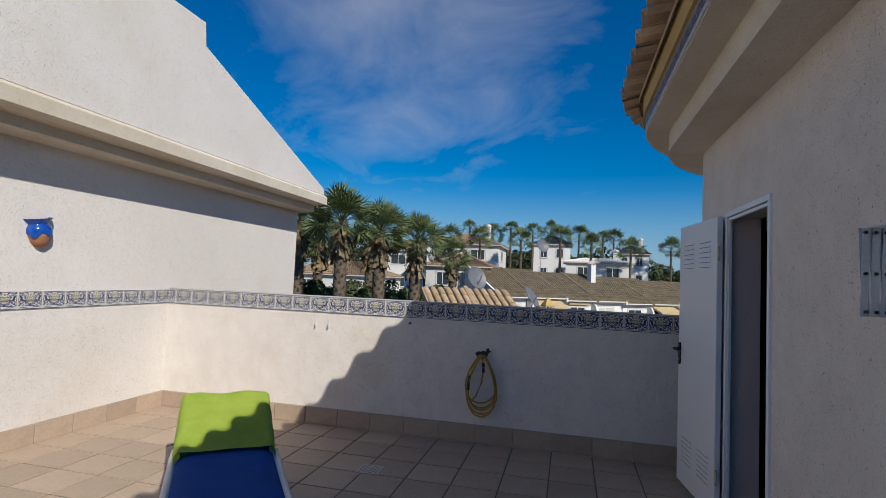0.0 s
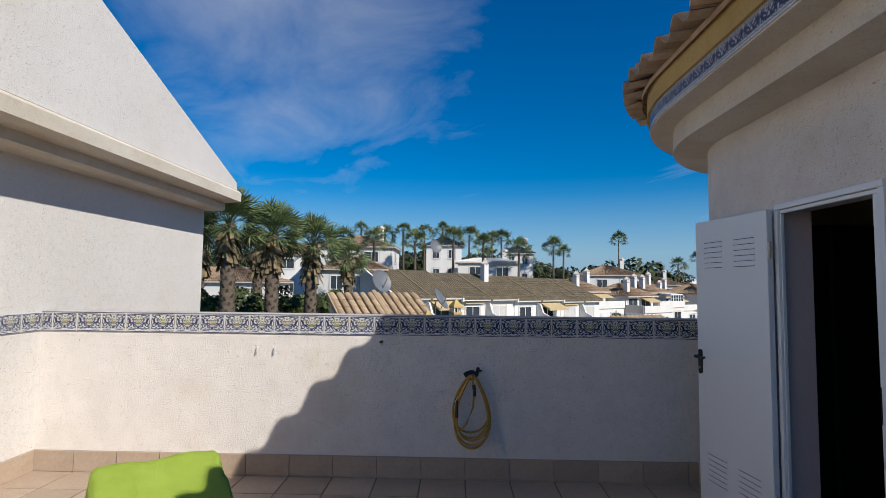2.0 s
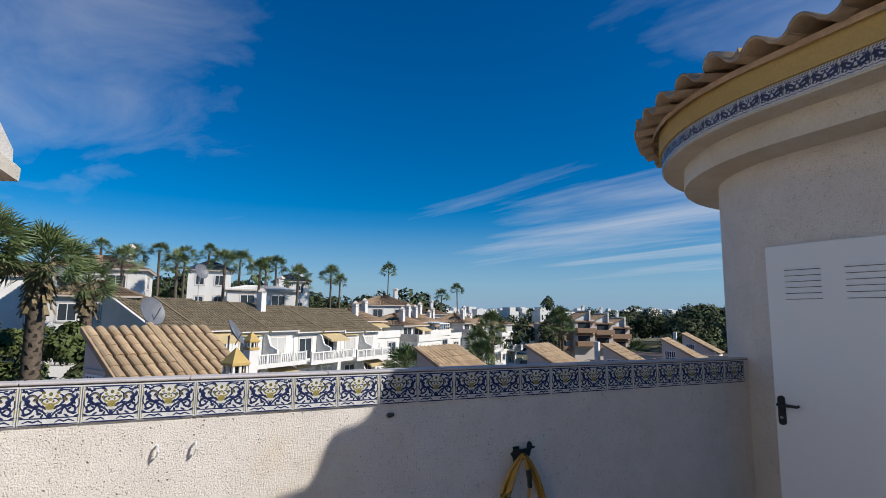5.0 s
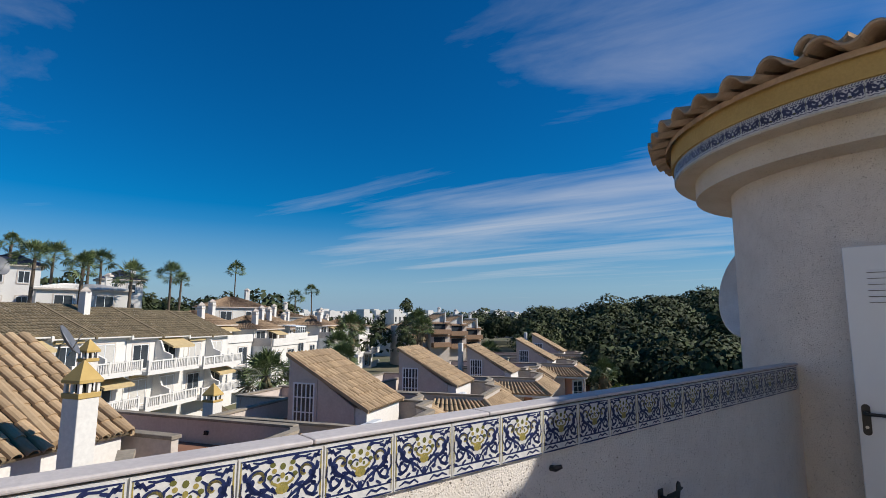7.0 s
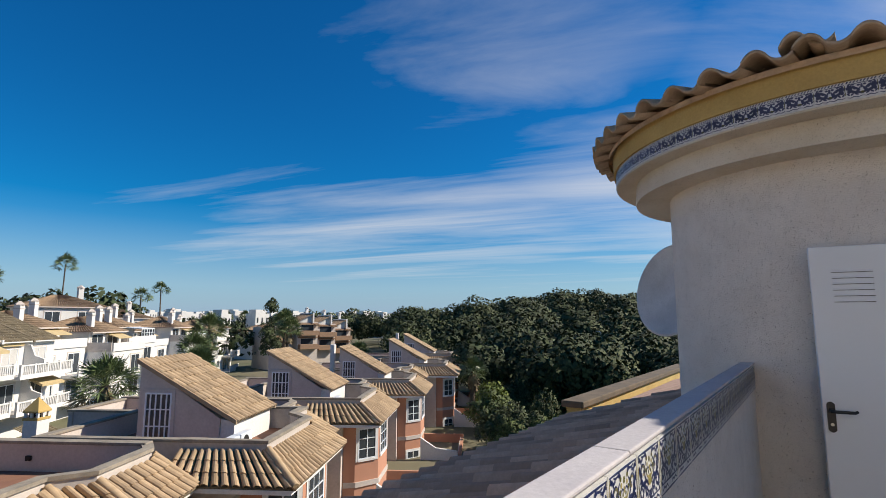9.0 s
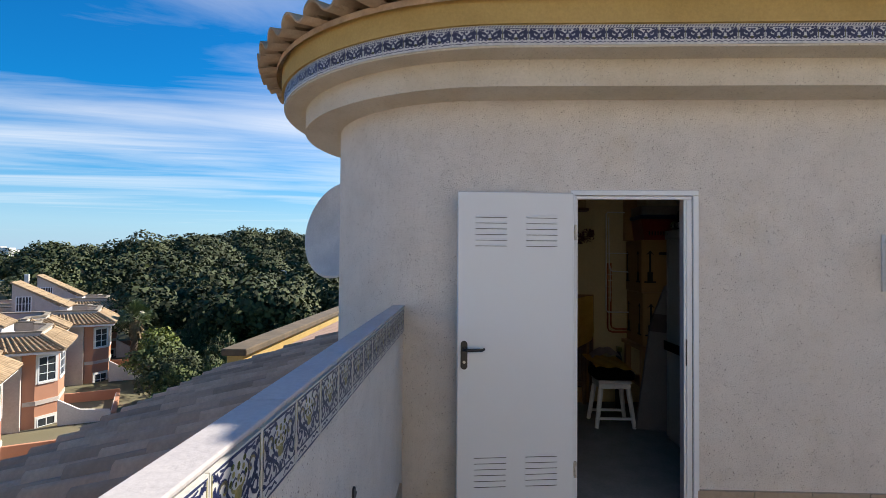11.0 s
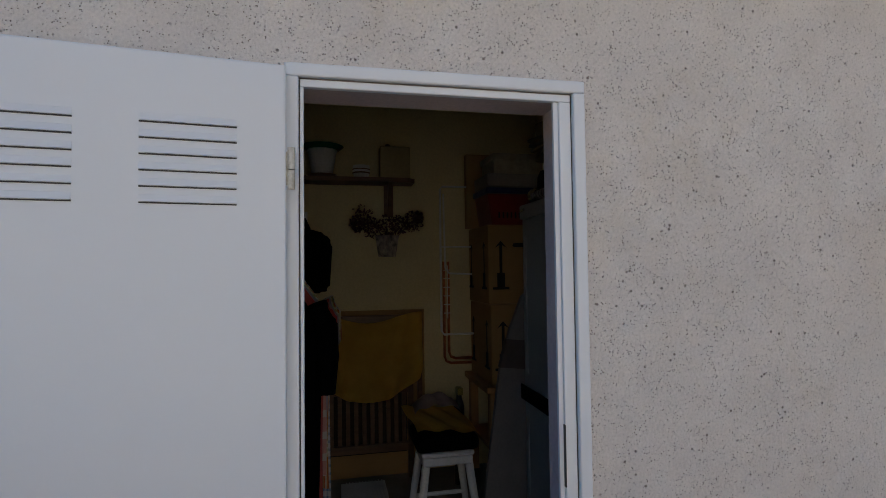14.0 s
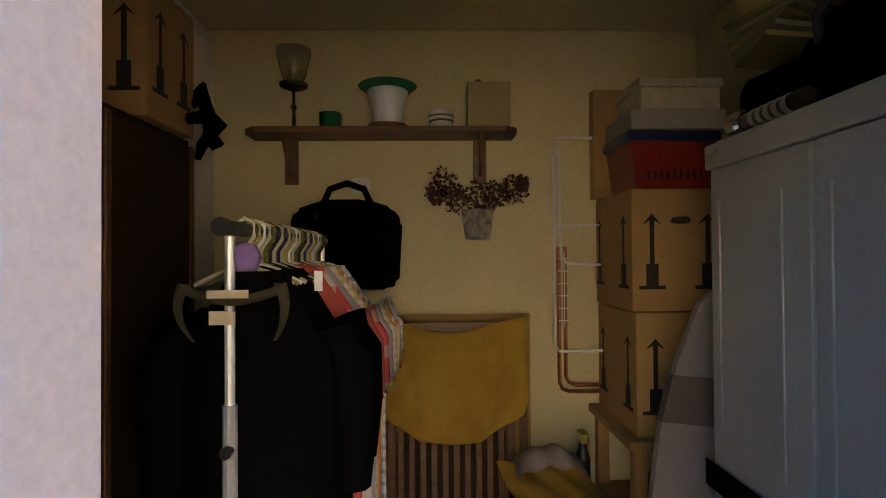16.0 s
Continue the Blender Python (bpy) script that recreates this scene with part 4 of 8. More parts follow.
# ---- wall drying rack ----
PALE = mat("pale_blue_enamel", (0.7, 0.73, 0.75), 0.4, bump=0.03)
ra = thing("drying_rack", "folded pale blue accordion drying rack on the house wall", "drying rack", (0, 0, 0))
for y in (-3.09, -4.52):
    br = part("bracket", bbox(-0.012, 0.0, y - 0.03, y + 0.03, 1.44, 1.80, 0.002), PALE, ra, "pale blue wall plate")
    for i in range(5):
        x = -0.024 - 0.028 * i
        for sgn in (-1, 1):
            bm = slab(B(), [(x - 0.011 + 0.005 * sgn, 1.485), (x + 0.01 + 0.005 * sgn, 1.485), (x + 0.01 - 0.005 * sgn, 1.765), (x - 0.011 - 0.005 * sgn, 1.765)], "y", y + 0.004 * sgn, y + 0.004 * sgn + 0.003)
            part("slat", bm, PALE, br)
        for z in (1.50, 1.62, 1.75):
            part("rivet", lathe(B(), [(0.005, -0.012), (0.006, -0.005), (0.006, 0.008), (0.005, 0.013)], (x, y, z), 8, axis="y"), DARK, br)
for i in range(5):
    x = -0.024 - 0.028 * i
    part("rail", tube(B(), [(x, -4.54, 1.762), (x, -3.8, 1.757), (x, -3.07, 1.766)], 0.005, 8), WHITE_RESIN, ra)

# ---- satellite dish behind the corner ----
sd = thing("satellite_dish", "large white satellite dish on the rounded corner", "satellite dish", (1.98, 0.81, 1.9))
nrm = Vector((0.8, -0.55, -0.2)).normalized()
bm = lathe(B(), [(0.02, 0.0), (0.2, 0.012), (0.36, 0.05), (0.49, 0.11), (0.51, 0.115), (0.49, 0.125), (0.36, 0.065), (0.2, 0.027), (0.02, 0.015)], (0, 0, 0), 36)
bmesh.ops.transform(bm, matrix=nrm.to_track_quat("-Z", "Y").to_matrix().to_4x4(), verts=bm.verts)
part("reflector", bm, mat("dish_paint", (0.68, 0.67, 0.66), 0.5), sd, smooth=40)
part("mount", tube(B(), [(0, 0, 0), (-0.05, -0.2, -0.05), (-0.1, -0.5, -0.1)], 0.025, 8), STEEL, sd)

# ==== storeroom ====
CARD = mat("brown_cardboard", (0.36, 0.22, 0.09), 0.9, (0.31, 0.185, 0.075), 4, bump=0.1, bscale=120)
INK = mat("black_print", (0.012, 0.01, 0.01), 0.8)
WOOD = mat("stained_wood", (0.16, 0.08, 0.036), 0.5, (0.1, 0.046, 0.022), 3, bump=0.15, bscale=40, stretch=(1, 1, 8))
WOOD_L = mat("pine_wood", (0.36, 0.2, 0.08), 0.6, (0.29, 0.15, 0.055), 3, bump=0.1, bscale=40, stretch=(1, 6, 1))
DARK_WOOD = mat("dark_brown_wood", (0.035, 0.018, 0.009), 0.6, (0.02, 0.011, 0.006), 3, stretch=(1, 1, 6), spec=0.15)
BLACK_CLOTH = mat("black_cloth", (0.003, 0.003, 0.0035), 0.95, (0.002, 0.002, 0.002), 10, bump=0.3, bscale=120, spec=0.02)
YELLOW_TOWEL = mat("mustard_towelling", (0.72, 0.46, 0.09), 0.95, (0.6, 0.36, 0.06), 6, bump=0.7, bscale=200)
PINKISH = mat("faded_pink_cloth", (0.45, 0.36, 0.33), 0.95, (0.36, 0.28, 0.26), 8, bump=0.4, bscale=90)
GREY_PLASTIC = mat("pale_grey_plastic", (0.29, 0.285, 0.285), 0.5, (0.26, 0.255, 0.255), 2, bump=0.06)
GREEN_GLAZE = mat("green_glaze", (0.01, 0.2, 0.09), 0.2)
COPPER = mat("copper_pipe", (0.5, 0.2, 0.1), 0.35, (0.35, 0.13, 0.07), 20, metal=0.9)
CHROME = mat("chrome", (0.75, 0.75, 0.75), 0.12, metal=1.0)
RED = mat("red_plastic", (0.22, 0.014, 0.009), 0.35)
NAVY = mat("navy_plastic", (0.01, 0.02, 0.1), 0.4)
PAPER = mat("old_paper", (0.46, 0.39, 0.27), 0.85, (0.38, 0.31, 0.21), 20)
DARK_RED = mat("dried_flower", (0.11, 0.025, 0.03), 0.9, (0.06, 0.02, 0.02), 12)
GLASS = mat("clear_glass", (0.9, 0.92, 0.9), 0.03, glass=1.0)
FW = 0.02  # storeroom floor level


def stripes(name, cols, scale, axis=0, cross=0):
    """Striped cloth: hard bands of several colours across one axis; cross: also bands the other way, for a check."""
    m = bpy.data.materials.new(name)
    m.use_nodes = True
    n, l = m.node_tree.nodes, m.node_tree.links
    b = n["Principled BSDF"]
    b.inputs["Roughness"].default_value = 0.95
    t = n.new("ShaderNodeTexCoord")
    sp = n.new("ShaderNodeSeparateXYZ")
    l.new(t.outputs["Object"], sp.inputs[0])
    a = n.new("ShaderNodeMath")
    a.operation = "MULTIPLY"
    a.inputs[1].default_value = scale
    l.new(sp.outputs[axis], a.inputs[0])
    fr = n.new("ShaderNodeMath")
    fr.operation = "FRACT"
    l.new(a.outputs[0], fr.inputs[0])
    rp = n.new("ShaderNodeValToRGB")
    rp.color_ramp.interpolation = "CONSTANT"
    while len(rp.color_ramp.elements) < len(cols):
        rp.color_ramp.elements.new(0.5)
    for i, c in enumerate(cols):
        rp.color_ramp.elements[i].position = i / len(cols)
        rp.color_ramp.elements[i].color = (*c, 1)
    l.new(fr.outputs[0], rp.inputs[0])
    nz = n.new("ShaderNodeTexNoise")
    nz.inputs["Scale"].default_value = 30
    mx = n.new("ShaderNodeMixRGB")
    mx.blend_type = "MULTIPLY"
    mx.inputs[0].default_value = 0.35
    weave = rp.outputs[0]
    if cross:
        c_ = n.new("ShaderNodeMath")
        c_.operation = "MULTIPLY"
        c_.inputs[1].default_value = cross
        l.new(sp.outputs[3 - axis], c_.inputs[0])
        f_ = n.new("ShaderNodeMath")
        f_.operation = "FRACT"
        l.new(c_.outputs[0], f_.inputs[0])
        r_ = n.new("ShaderNodeValToRGB")
        r_.color_ramp.interpolation = "CONSTANT"
        r_.color_ramp.elements[0].color = (*cols[0], 1)
        r_.color_ramp.elements[1].position, r_.color_ramp.elements[1].color = 0.35, (*cols[1], 1)
        l.new(f_.outputs[0], r_.inputs[0])
        wv = n.new("ShaderNodeMixRGB")
        wv.inputs[0].default_value = 0.5
        l.new(weave, wv.inputs[1])
        l.new(r_.outputs[0], wv.inputs[2])
        weave = wv.outputs[0]
    l.new(weave, mx.inputs[1])
    l.new(nz.outputs["Fac"], mx.inputs[2])
    l.new(mx.outputs[0], b.inputs["Base Color"])
    return m


def arrow_marks(bm, axis, at, c, z, h, mi=0):
    """A printed up arrow: head, shaft, foot, base bar. c: along the face; at: the face's plane and its outside."""
    w = h * 0.11
    lo, hi = at
    def quad(a, b, z0, z1):
        if axis == "x":
            box(bm, lo, hi, a, b, z0, z1)
        else:
            box(bm, a, b, lo, hi, z0, z1)
    quad(c - w * 0.28, c + w * 0.28, z + 0.3 * h, z + 0.93 * h)
    quad(c - w * 0.75, c + w * 0.75, z + 0.05 * h, z + 0.34 * h)
    quad(c - w * 1.6, c + w * 1.6, z, z + 0.05 * h)
    slab(bm, [(c - w * 1.2, z + 0.85 * h), (c, z + 0.93 * h), (c + w * 1.2, z + 0.85 * h), (c, z + h)], axis, lo, hi)
    return bm


def carton(at, sx, sy, sz, label, arrows_x=(), arrows_y=(), grip=None):
    """A moving box with flaps, tape and printed arrows; its near corner is the origin, x away from the door, y to -y."""
    c = thing("cardboard_box", label, "cardboard box", at, group="cardboard boxes")
    bm = bbox(0, sx, -sy, 0, 0, sz, 0.004)
    part("carton", bm, CARD, c)
    part("flap", bbox(0.004, sx / 2 - 0.001, -sy + 0.004, -0.004, sz, sz + 0.004), CARD, c)
    part("flap", bbox(sx / 2 + 0.001, sx - 0.004, -sy + 0.004, -0.004, sz, sz + 0.004), CARD, c)
    for a in arrows_x:
        part("printed_arrow", arrow_marks(B(), "x", (-0.0012, -0.0002), a, sz * 0.18, sz * 0.62), INK, c, "black printed arrow")
    for a in arrows_y:
        part("printed_arrow", arrow_marks(B(), "y", (0.0002, 0.0012), a, sz * 0.18, sz * 0.62), INK, c, "black printed arrow")
    if grip:
        # hole is not cut: a black patch shows its shaded inside
        bm = slab(B(), [(grip - 0.045, sz * 0.74), (grip - 0.035, sz * 0.72), (grip + 0.035, sz * 0.72), (grip + 0.045, sz * 0.74), (grip + 0.035, sz * 0.77), (grip - 0.035, sz * 0.77)], "x", -0.0015, -0.0002)
        part("hand_hole", bm, INK, c, "black patch for the shade in a hand hole")
    return c


# timber bench and stacked boxes
bn = thing("work_table", "low pine table under the cardboard boxes", "table", (2.0, -2.22, FW))
part("tabletop", bbox(0, 0.6, -0.6, 0, 0.69, 0.73, 0.004), WOOD_L, bn)
for x in (0.03, 0.53):
    for y in (-0.57, -0.09):
        part("leg", bbox(x, x + 0.06, y, y + 0.06, 0, 0.69, 0.004), WOOD_L, bn)
part("shelf", bbox(0.03, 0.57, -0.57, -0.03, 0.3, 0.325, 0.003), WOOD_L, bn)
carton((2.05, -2.27, 0.752), 0.52, 0.5, 0.54, "brown cardboard box with black arrows on a table", (-0.085, -0.4), (0.1, 0.44))
carton((2.06, -2.26, 1.302), 0.5, 0.5, 0.54, "brown cardboard box with black arrows, stacked", (-0.09, -0.34), (0.1, 0.44), grip=-0.22)
bk = thing("basket", "red plastic basket with navy lid on the boxes", "basket", (2.28, -2.48, 1.848))
bm = slab(B(), [(-0.17, 0), (0.17, 0), (0.2, 0.22), (-0.2, 0.22)], "x", -0.16, 0.16)
part("tub", bm, RED, bk)
# tub is solid: black bars draw the dark inside of its slots
bm = B()
for i in range(9):
    box(bm, -0.1615, -0.16, -0.13 + 0.03 * i, -0.118 + 0.03 * i, 0.05, 0.09)
part("slots", bm, INK, bk, "black bars for the shade in the ventilation slots")
part("lid", bbox(-0.18, 0.18, -0.215, 0.215, 0.221, 0.265, 0.012), NAVY, bk, "navy blue lid")
solo("storage_box", bbox(2.08, 2.42, -2.7, -2.27, 2.116, 2.205, 0.004), mat("grey_board", (0.3, 0.27, 0.22), 0.9), "flat grey cardboard box on the basket", "box")
bx = thing("shoe_box", "white lidded box on a grey one", "box", (2.08, -2.68, 2.207))
part("body", bbox(0.01, 0.3, 0, 0.36, 0, 0.1, 0.003), PAPER, bx)
part("lid", bbox(0.0, 0.31, -0.01, 0.37, 0.1, 0.14, 0.003), PAPER, bx)
solo("folded_carton", bbox(2.48, 2.55, -2.44, -2.225, 1.85, 2.42, 0.003), CARD, "tall folded cardboard leaning on the wall", "cardboard")
jr = thing("spray_bottle", "black and yellow spray bottle on the table edge", "bottle", (2.3, -2.1, FW))
part("bottle", lathe(B(), [(0.035, 0), (0.037, 0.02), (0.037, 0.55), (0.02, 0.6), (0.018, 0.63)], seg=16), DARK, jr)
part("spray_head", bbox(-0.05, 0.03, -0.02, 0.02, 0.63, 0.68, 0.006), OCHRE, jr, "yellow spray head")
for i, (x, y, h_, m_) in enumerate(((2.12, -2.34, 0.22, GREEN_GLAZE), (2.2, -2.42, 0.26, DARK), (2.14, -2.5, 0.2, NAVY))):
    solo("bottle", lathe(B(), [(0.03, 0), (0.034, 0.01), (0.034, h_ * 0.7), (0.014, h_ * 0.85), (0.014, h_)], (x, y, FW + 0.325), 14), m_, "small bottle on the table's lower shelf", "bottle", "bottles", smooth=40)

# plastic cabinet
CB = thing("plastic_cabinet", "pale grey plastic cabinet with panelled doors", "cabinet", (1.42, -2.265, FW))
part("body", bbox(-0.92, 0, -0.55, -0.02, 0, 1.80, 0.006), GREY_PLASTIC, CB)
part("top", bbox(-0.94, 0.015, -0.565, 0.01, 1.801, 1.88, 0.008), GREY_PLASTIC, CB)
for k in range(2):
    d = part("door", bbox(-0.44 - 0.45 * k, -0.005 - 0.45 * k, -0.0195, 0.0, 0.03, 1.798, 0.004), GREY_PLASTIC, CB)
    bm = B()
    for x in (-0.065, -0.35):
        box(bm, x - 0.45 * k, x + 0.02 - 0.45 * k, 0.0, 0.008, 0.95, 1.7, 0.004)
        box(bm, x - 0.45 * k, x + 0.02 - 0.45 * k, 0.0, 0.008, 0.12, 0.75, 0.004)
    part("moulding", bm, GREY_PLASTIC, d)
part("strap", bbox(-0.93, 0.02, 0.0085, 0.014, 0.80, 0.88), BLACK_CLOTH, CB, "black strap across the doors")
part("latch", tube(B(), [(-0.02, 0.012, 1.845), (-0.07, 0.014, 1.85)], 0.008, 8), CHROME, CB, "small latch")
# on top of it
ZT = FW + 1.881
bm = lathe(B(), [(0.02, -0.4), (0.15, -0.38), (0.19, -0.25), (0.2, 0.0), (0.19, 0.25), (0.15, 0.38), (0.02, 0.4)], (0, 0, 0), 20, axis="x")
for v in bm.verts:
    v.co += Vector((0, 0.02 * math.sin(9 * v.co.x), 0.02 * math.sin(7 * v.co.x + 3 * v.co.y)))
    v.co.z = max(v.co.z * 0.9, -0.16)
bmesh.ops.translate(bm, verts=bm.verts, vec=(0.92, -2.60, ZT + 0.162))
df = thing("duffel_bag", "black duffel bag lying on the plastic cabinet", "bag")
part("body", bm, BLACK_CLOTH, df, smooth=60)
part("carry_strap", tube(B(), [(0.72, -2.41, ZT + 0.2), (0.78, -2.37, ZT + 0.3), (0.95, -2.36, ZT + 0.33), (1.1, -2.38, ZT + 0.27), (1.14, -2.42, ZT + 0.2)], 0.014, 8), mat("grey_webbing", (0.03, 0.03, 0.032), 0.8), df, "grey webbing strap")
bm = lathe(B(), [(0.02, -0.3), (0.13, -0.28), (0.16, 0.0), (0.13, 0.28), (0.02, 0.3)], (0, 0, 0), 18, axis="x")
for v in bm.verts:
    v.co += Vector((0, 0.03 * math.sin(8 * v.co.x), 0.025 * math.sin(11 * v.co.x + 2 * v.co.y)))
bmesh.ops.translate(bm, verts=bm.verts, vec=(1.0, -2.62, ZT + 0.48))
solo("rucksack", bm, BLACK_CLOTH, "black rucksack piled on the duffel bag", "bag", smooth=60)
for i in range(5):
    bm = bbox(-0.13, 0.13, -0.1, 0.1, 0, 0.016, 0.002)
    bmesh.ops.transform(bm, matrix=Matrix.Translation((1.28, -2.42, ZT + 0.235 + 0.024 * i)) @ Matrix.Rotation(radians(8 * i - 14), 4, "Z") @ Matrix.Rotation(radians(10), 4, "X"), verts=bm.verts)
    solo("magazine", bm, mat("yellowed_pages", (0.2, 0.17, 0.11), 0.8) if i % 2 else mat("magazine_cover", (0.2, 0.15, 0.05), 0.5), "dog-eared magazine in a loose pile", "magazine", "magazines")
bm = bbox(-0.13, 0.13, -0.12, 0.12, 0, 0.2, 0.05)
for v in bm.verts:
    v.co += Vector((0.01 * math.sin(20 * v.co.z), 0.012 * math.sin(17 * v.co.x), 0))
bmesh.ops.translate(bm, verts=bm.verts, vec=(1.28, -2.47, ZT))
solo("camera_bag", bm, BLACK_CLOTH, "soft black bag under the magazines", "bag", smooth=60)
um = thing("umbrella", "grey folded umbrella on the black bags", "umbrella", (1.12, -2.38, ZT + 0.36))
part("canopy", tube(B(), [(0, 0, 0), (-0.1, -0.02, -0.02), (-0.3, -0.06, -0.06)], [0.012, 0.028, 0.022], 10), mat("charcoal_cloth", (0.05, 0.05, 0.055), 0.7), um)
part("grip", tube(B(), [(0.0, 0, 0), (0.05, 0.01, 0.01)], 0.014, 10), DARK, um)
to = thing("torch", "chrome torch with a striped grip on the cabinet", "torch", (1.3, -2.315, ZT + 0.044))
part("head", lathe(B(), [(0.03, 0.0), (0.042, 0.01), (0.042, 0.05), (0.024, 0.08)], seg=20, axis="x"), CHROME, to)
part("grip", lathe(B(), [(0.024, -0.25), (0.024, -0.002)], seg=16, axis="x"), DARK, to)
for i in range(5):
    part("ring", lathe(B(), [(0.0255, -0.06 - 0.035 * i), (0.0265, -0.05 - 0.035 * i), (0.0255, -0.04 - 0.035 * i)], seg=16, axis="x"), GREY_PLASTIC, to, "pale grip ring")
solo("straw_basket", lathe(B(), [(0.06, 0), (0.09, 0.02), (0.1, 0.08), (0.095, 0.085), (0.085, 0.03), (0.05, 0.012)], (1.33, -2.42, ZT + 0.36), 18), mat("straw", (0.4, 0.3, 0.12), 0.9, bump=0.5), "small straw basket on the pile", "basket", smooth=50)
# ironing board leaning
ib = thing("ironing_board", "folded ironing board with pale cover and dark band", "ironing board", (1.62, -2.22, FW))
bm = slab(B(), [(-0.16, 0.0), (0.16, 0.0), (0.13, 0.9), (0.09, 1.15), (0.03, 1.36), (-0.02, 1.41), (-0.07, 1.38), (-0.13, 1.15), (-0.16, 0.9)], "x", 0, 0.035)
bmesh.ops.rotate(bm, verts=bm.verts, matrix=Matrix.Rotation(radians(6), 3, "X"))
part("board", bm, mat("grey_board_cover", (0.2, 0.18, 0.175), 0.9), ib)
bm = slab(B(), [(-0.163, 0.93), (0.13, 0.93), (0.105, 1.1), (-0.145, 1.1)], "x", -0.004, 0.039)
bmesh.ops.rotate(bm, verts=bm.verts, matrix=Matrix.Rotation(radians(6), 3, "X"))
part("band", bm, mat("brown_grey_band", (0.09, 0.07, 0.065), 0.9), ib, "grey-brown band")

# wall shelf with things on it
ws = thing("wall_shelf", "brown wooden wall shelf on two brackets", "shelf", (SHED_X, 0, 2.185))
part("board", prism(B(), [(-0.21, -1.76), (-0.16, -1.82), (0, -1.82), (0, -0.42), (-0.16, -0.42), (-0.21, -0.48)], 0, 0.03), WOOD, ws)
for y in (-0.62, -1.64):
    bm = bbox(-0.025, 0.0, y - 0.035, y + 0.035, -0.24, 0.0, 0.004)
    slab(bm, [(-0.19, -0.002), (-0.025, -0.002), (-0.025, -0.2), (-0.05, -0.17)], "y", y - 0.012, y + 0.012)
    part("bracket", bm, WOOD, ws)
ZS = 2.216
ca = thing("candle_lantern", "wrought iron candle holder with a glass bowl", "candle holder", (2.5, -0.66, ZS))
part("stem", lathe(B(), [(0.05, 0), (0.05, 0.008), (0.01, 0.02), (0.008, 0.1), (0.016, 0.12), (0.008, 0.14), (0.008, 0.2), (0.07, 0.225), (0.075, 0.24), (0.0, 0.24)], seg=18), DARK, ca, smooth=40)
gl = part("glass_bowl", lathe(B(), [(0.045, 0.245), (0.065, 0.29), (0.085, 0.38), (0.09, 0.42), (0.087, 0.42), (0.062, 0.292), (0.042, 0.249)], seg=24), GLASS, ca, smooth=60)
solo("green_cup", lathe(B(), [(0.045, 0), (0.055, 0.004), (0.058, 0.085), (0.052, 0.085), (0.05, 0.01), (0, 0.01)], (2.5, -0.85, ZS), 22), GREEN_GLAZE, "small dark green glazed cup on the shelf", "cup", smooth=40)
fp = thing("plant_pot", "white plant pot with a green saucer on top", "plant pot", (2.5, -1.15, ZS))
part("saucer", lathe(B(), [(0.08, 0), (0.1, 0.006), (0.105, 0.02), (0.09, 0.02), (0.0, 0.012)], seg=24), WOOD, fp, "brown saucer")
part("pot", lathe(B(), [(0.07, 0.021), (0.075, 0.03), (0.1, 0.18), (0.106, 0.19), (0.106, 0.2), (0.0, 0.2)], seg=28), WHITE_RESIN, fp, smooth=40)
part("green_saucer", lathe(B(), [(0.08, 0.2005), (0.13, 0.207), (0.155, 0.225), (0.15, 0.23), (0.0, 0.22)], seg=28), GREEN_GLAZE, fp, "green saucer laid on top", smooth=40)
bo = thing("bowl", "small white bowl with brown bands", "bowl", (2.5, -1.43, ZS))
part("bowl_body", lathe(B(), [(0.035, 0), (0.05, 0.008), (0.064, 0.05), (0.06, 0.095), (0.055, 0.095), (0.056, 0.05), (0.0, 0.02)], seg=24), GLAZE, bo, smooth=50)
for z in (0.035, 0.06):
    part("painted_band", lathe(B(), [(0.062 - 0.0005 * 0, z), (0.0652, z + 0.004), (0.0645, z + 0.009)], seg=24), WOOD, bo, "brown painted band")
ti = thing("tin_box", "buff cardboard box with a little knob on the shelf", "box", (2.5, -1.675, ZS))
part("body", bbox(-0.06, 0.08, -0.11, 0.11, 0, 0.235, 0.005), mat("buff_board", (0.4, 0.31, 0.16), 0.9), ti)
part("knob", lathe(B(), [(0.02, 0.2352), (0.022, 0.25), (0.012, 0.262), (0, 0.263)], (0, 0.05, 0), 12), WOOD, ti)
# hook rail and black bag
hr = thing("wall_hook", "white double wire hook on the wall", "hook", (SHED_X, -0.99, 2.0))
part("plate", bbox(-0.006, 0, -0.05, 0.05, -0.11, -0.02, 0.002), WHITE_RESIN, hr)
for y in (-0.035, 0.035):
    part("prong", tube(B(), [(-0.006, y, -0.1), (-0.05, y, -0.11), (-0.06, y, -0.08), (-0.06, y, -0.04)], 0.006, 8), WHITE_RESIN, hr)
bg_ = thing("shoulder_bag", "black shoulder bag hanging from the wall hook", "bag", (2.53, -0.93, 1.38))
bm = slab(B(), [(-0.27, 0.03), (-0.22, 0.0), (0.24, 0.01), (0.28, 0.06), (0.29, 0.33), (0.26, 0.42), (0.1, 0.47), (-0.1, 0.47), (-0.24, 0.43), (-0.29, 0.36)], "x", -0.08, 0.07)
bmesh.ops.bevel(bm, geom=bm.edges[:], offset=0.025, segments=3, affect="EDGES")
part("body", bm, BLACK_CLOTH, bg_, smooth=50)
part("handle", tube(B(), [(0, 0.12, 0.46), (0, 0.09, 0.53), (0, 0.0, 0.56), (0, -0.09, 0.53), (0, -0.12, 0.46)], 0.018, 8), BLACK_CLOTH, bg_, smooth=50)
part("buckle", bbox(-0.088, -0.081, 0.14, 0.155, 0.36, 0.4), CHROME, bg_, "small metal zip pull")
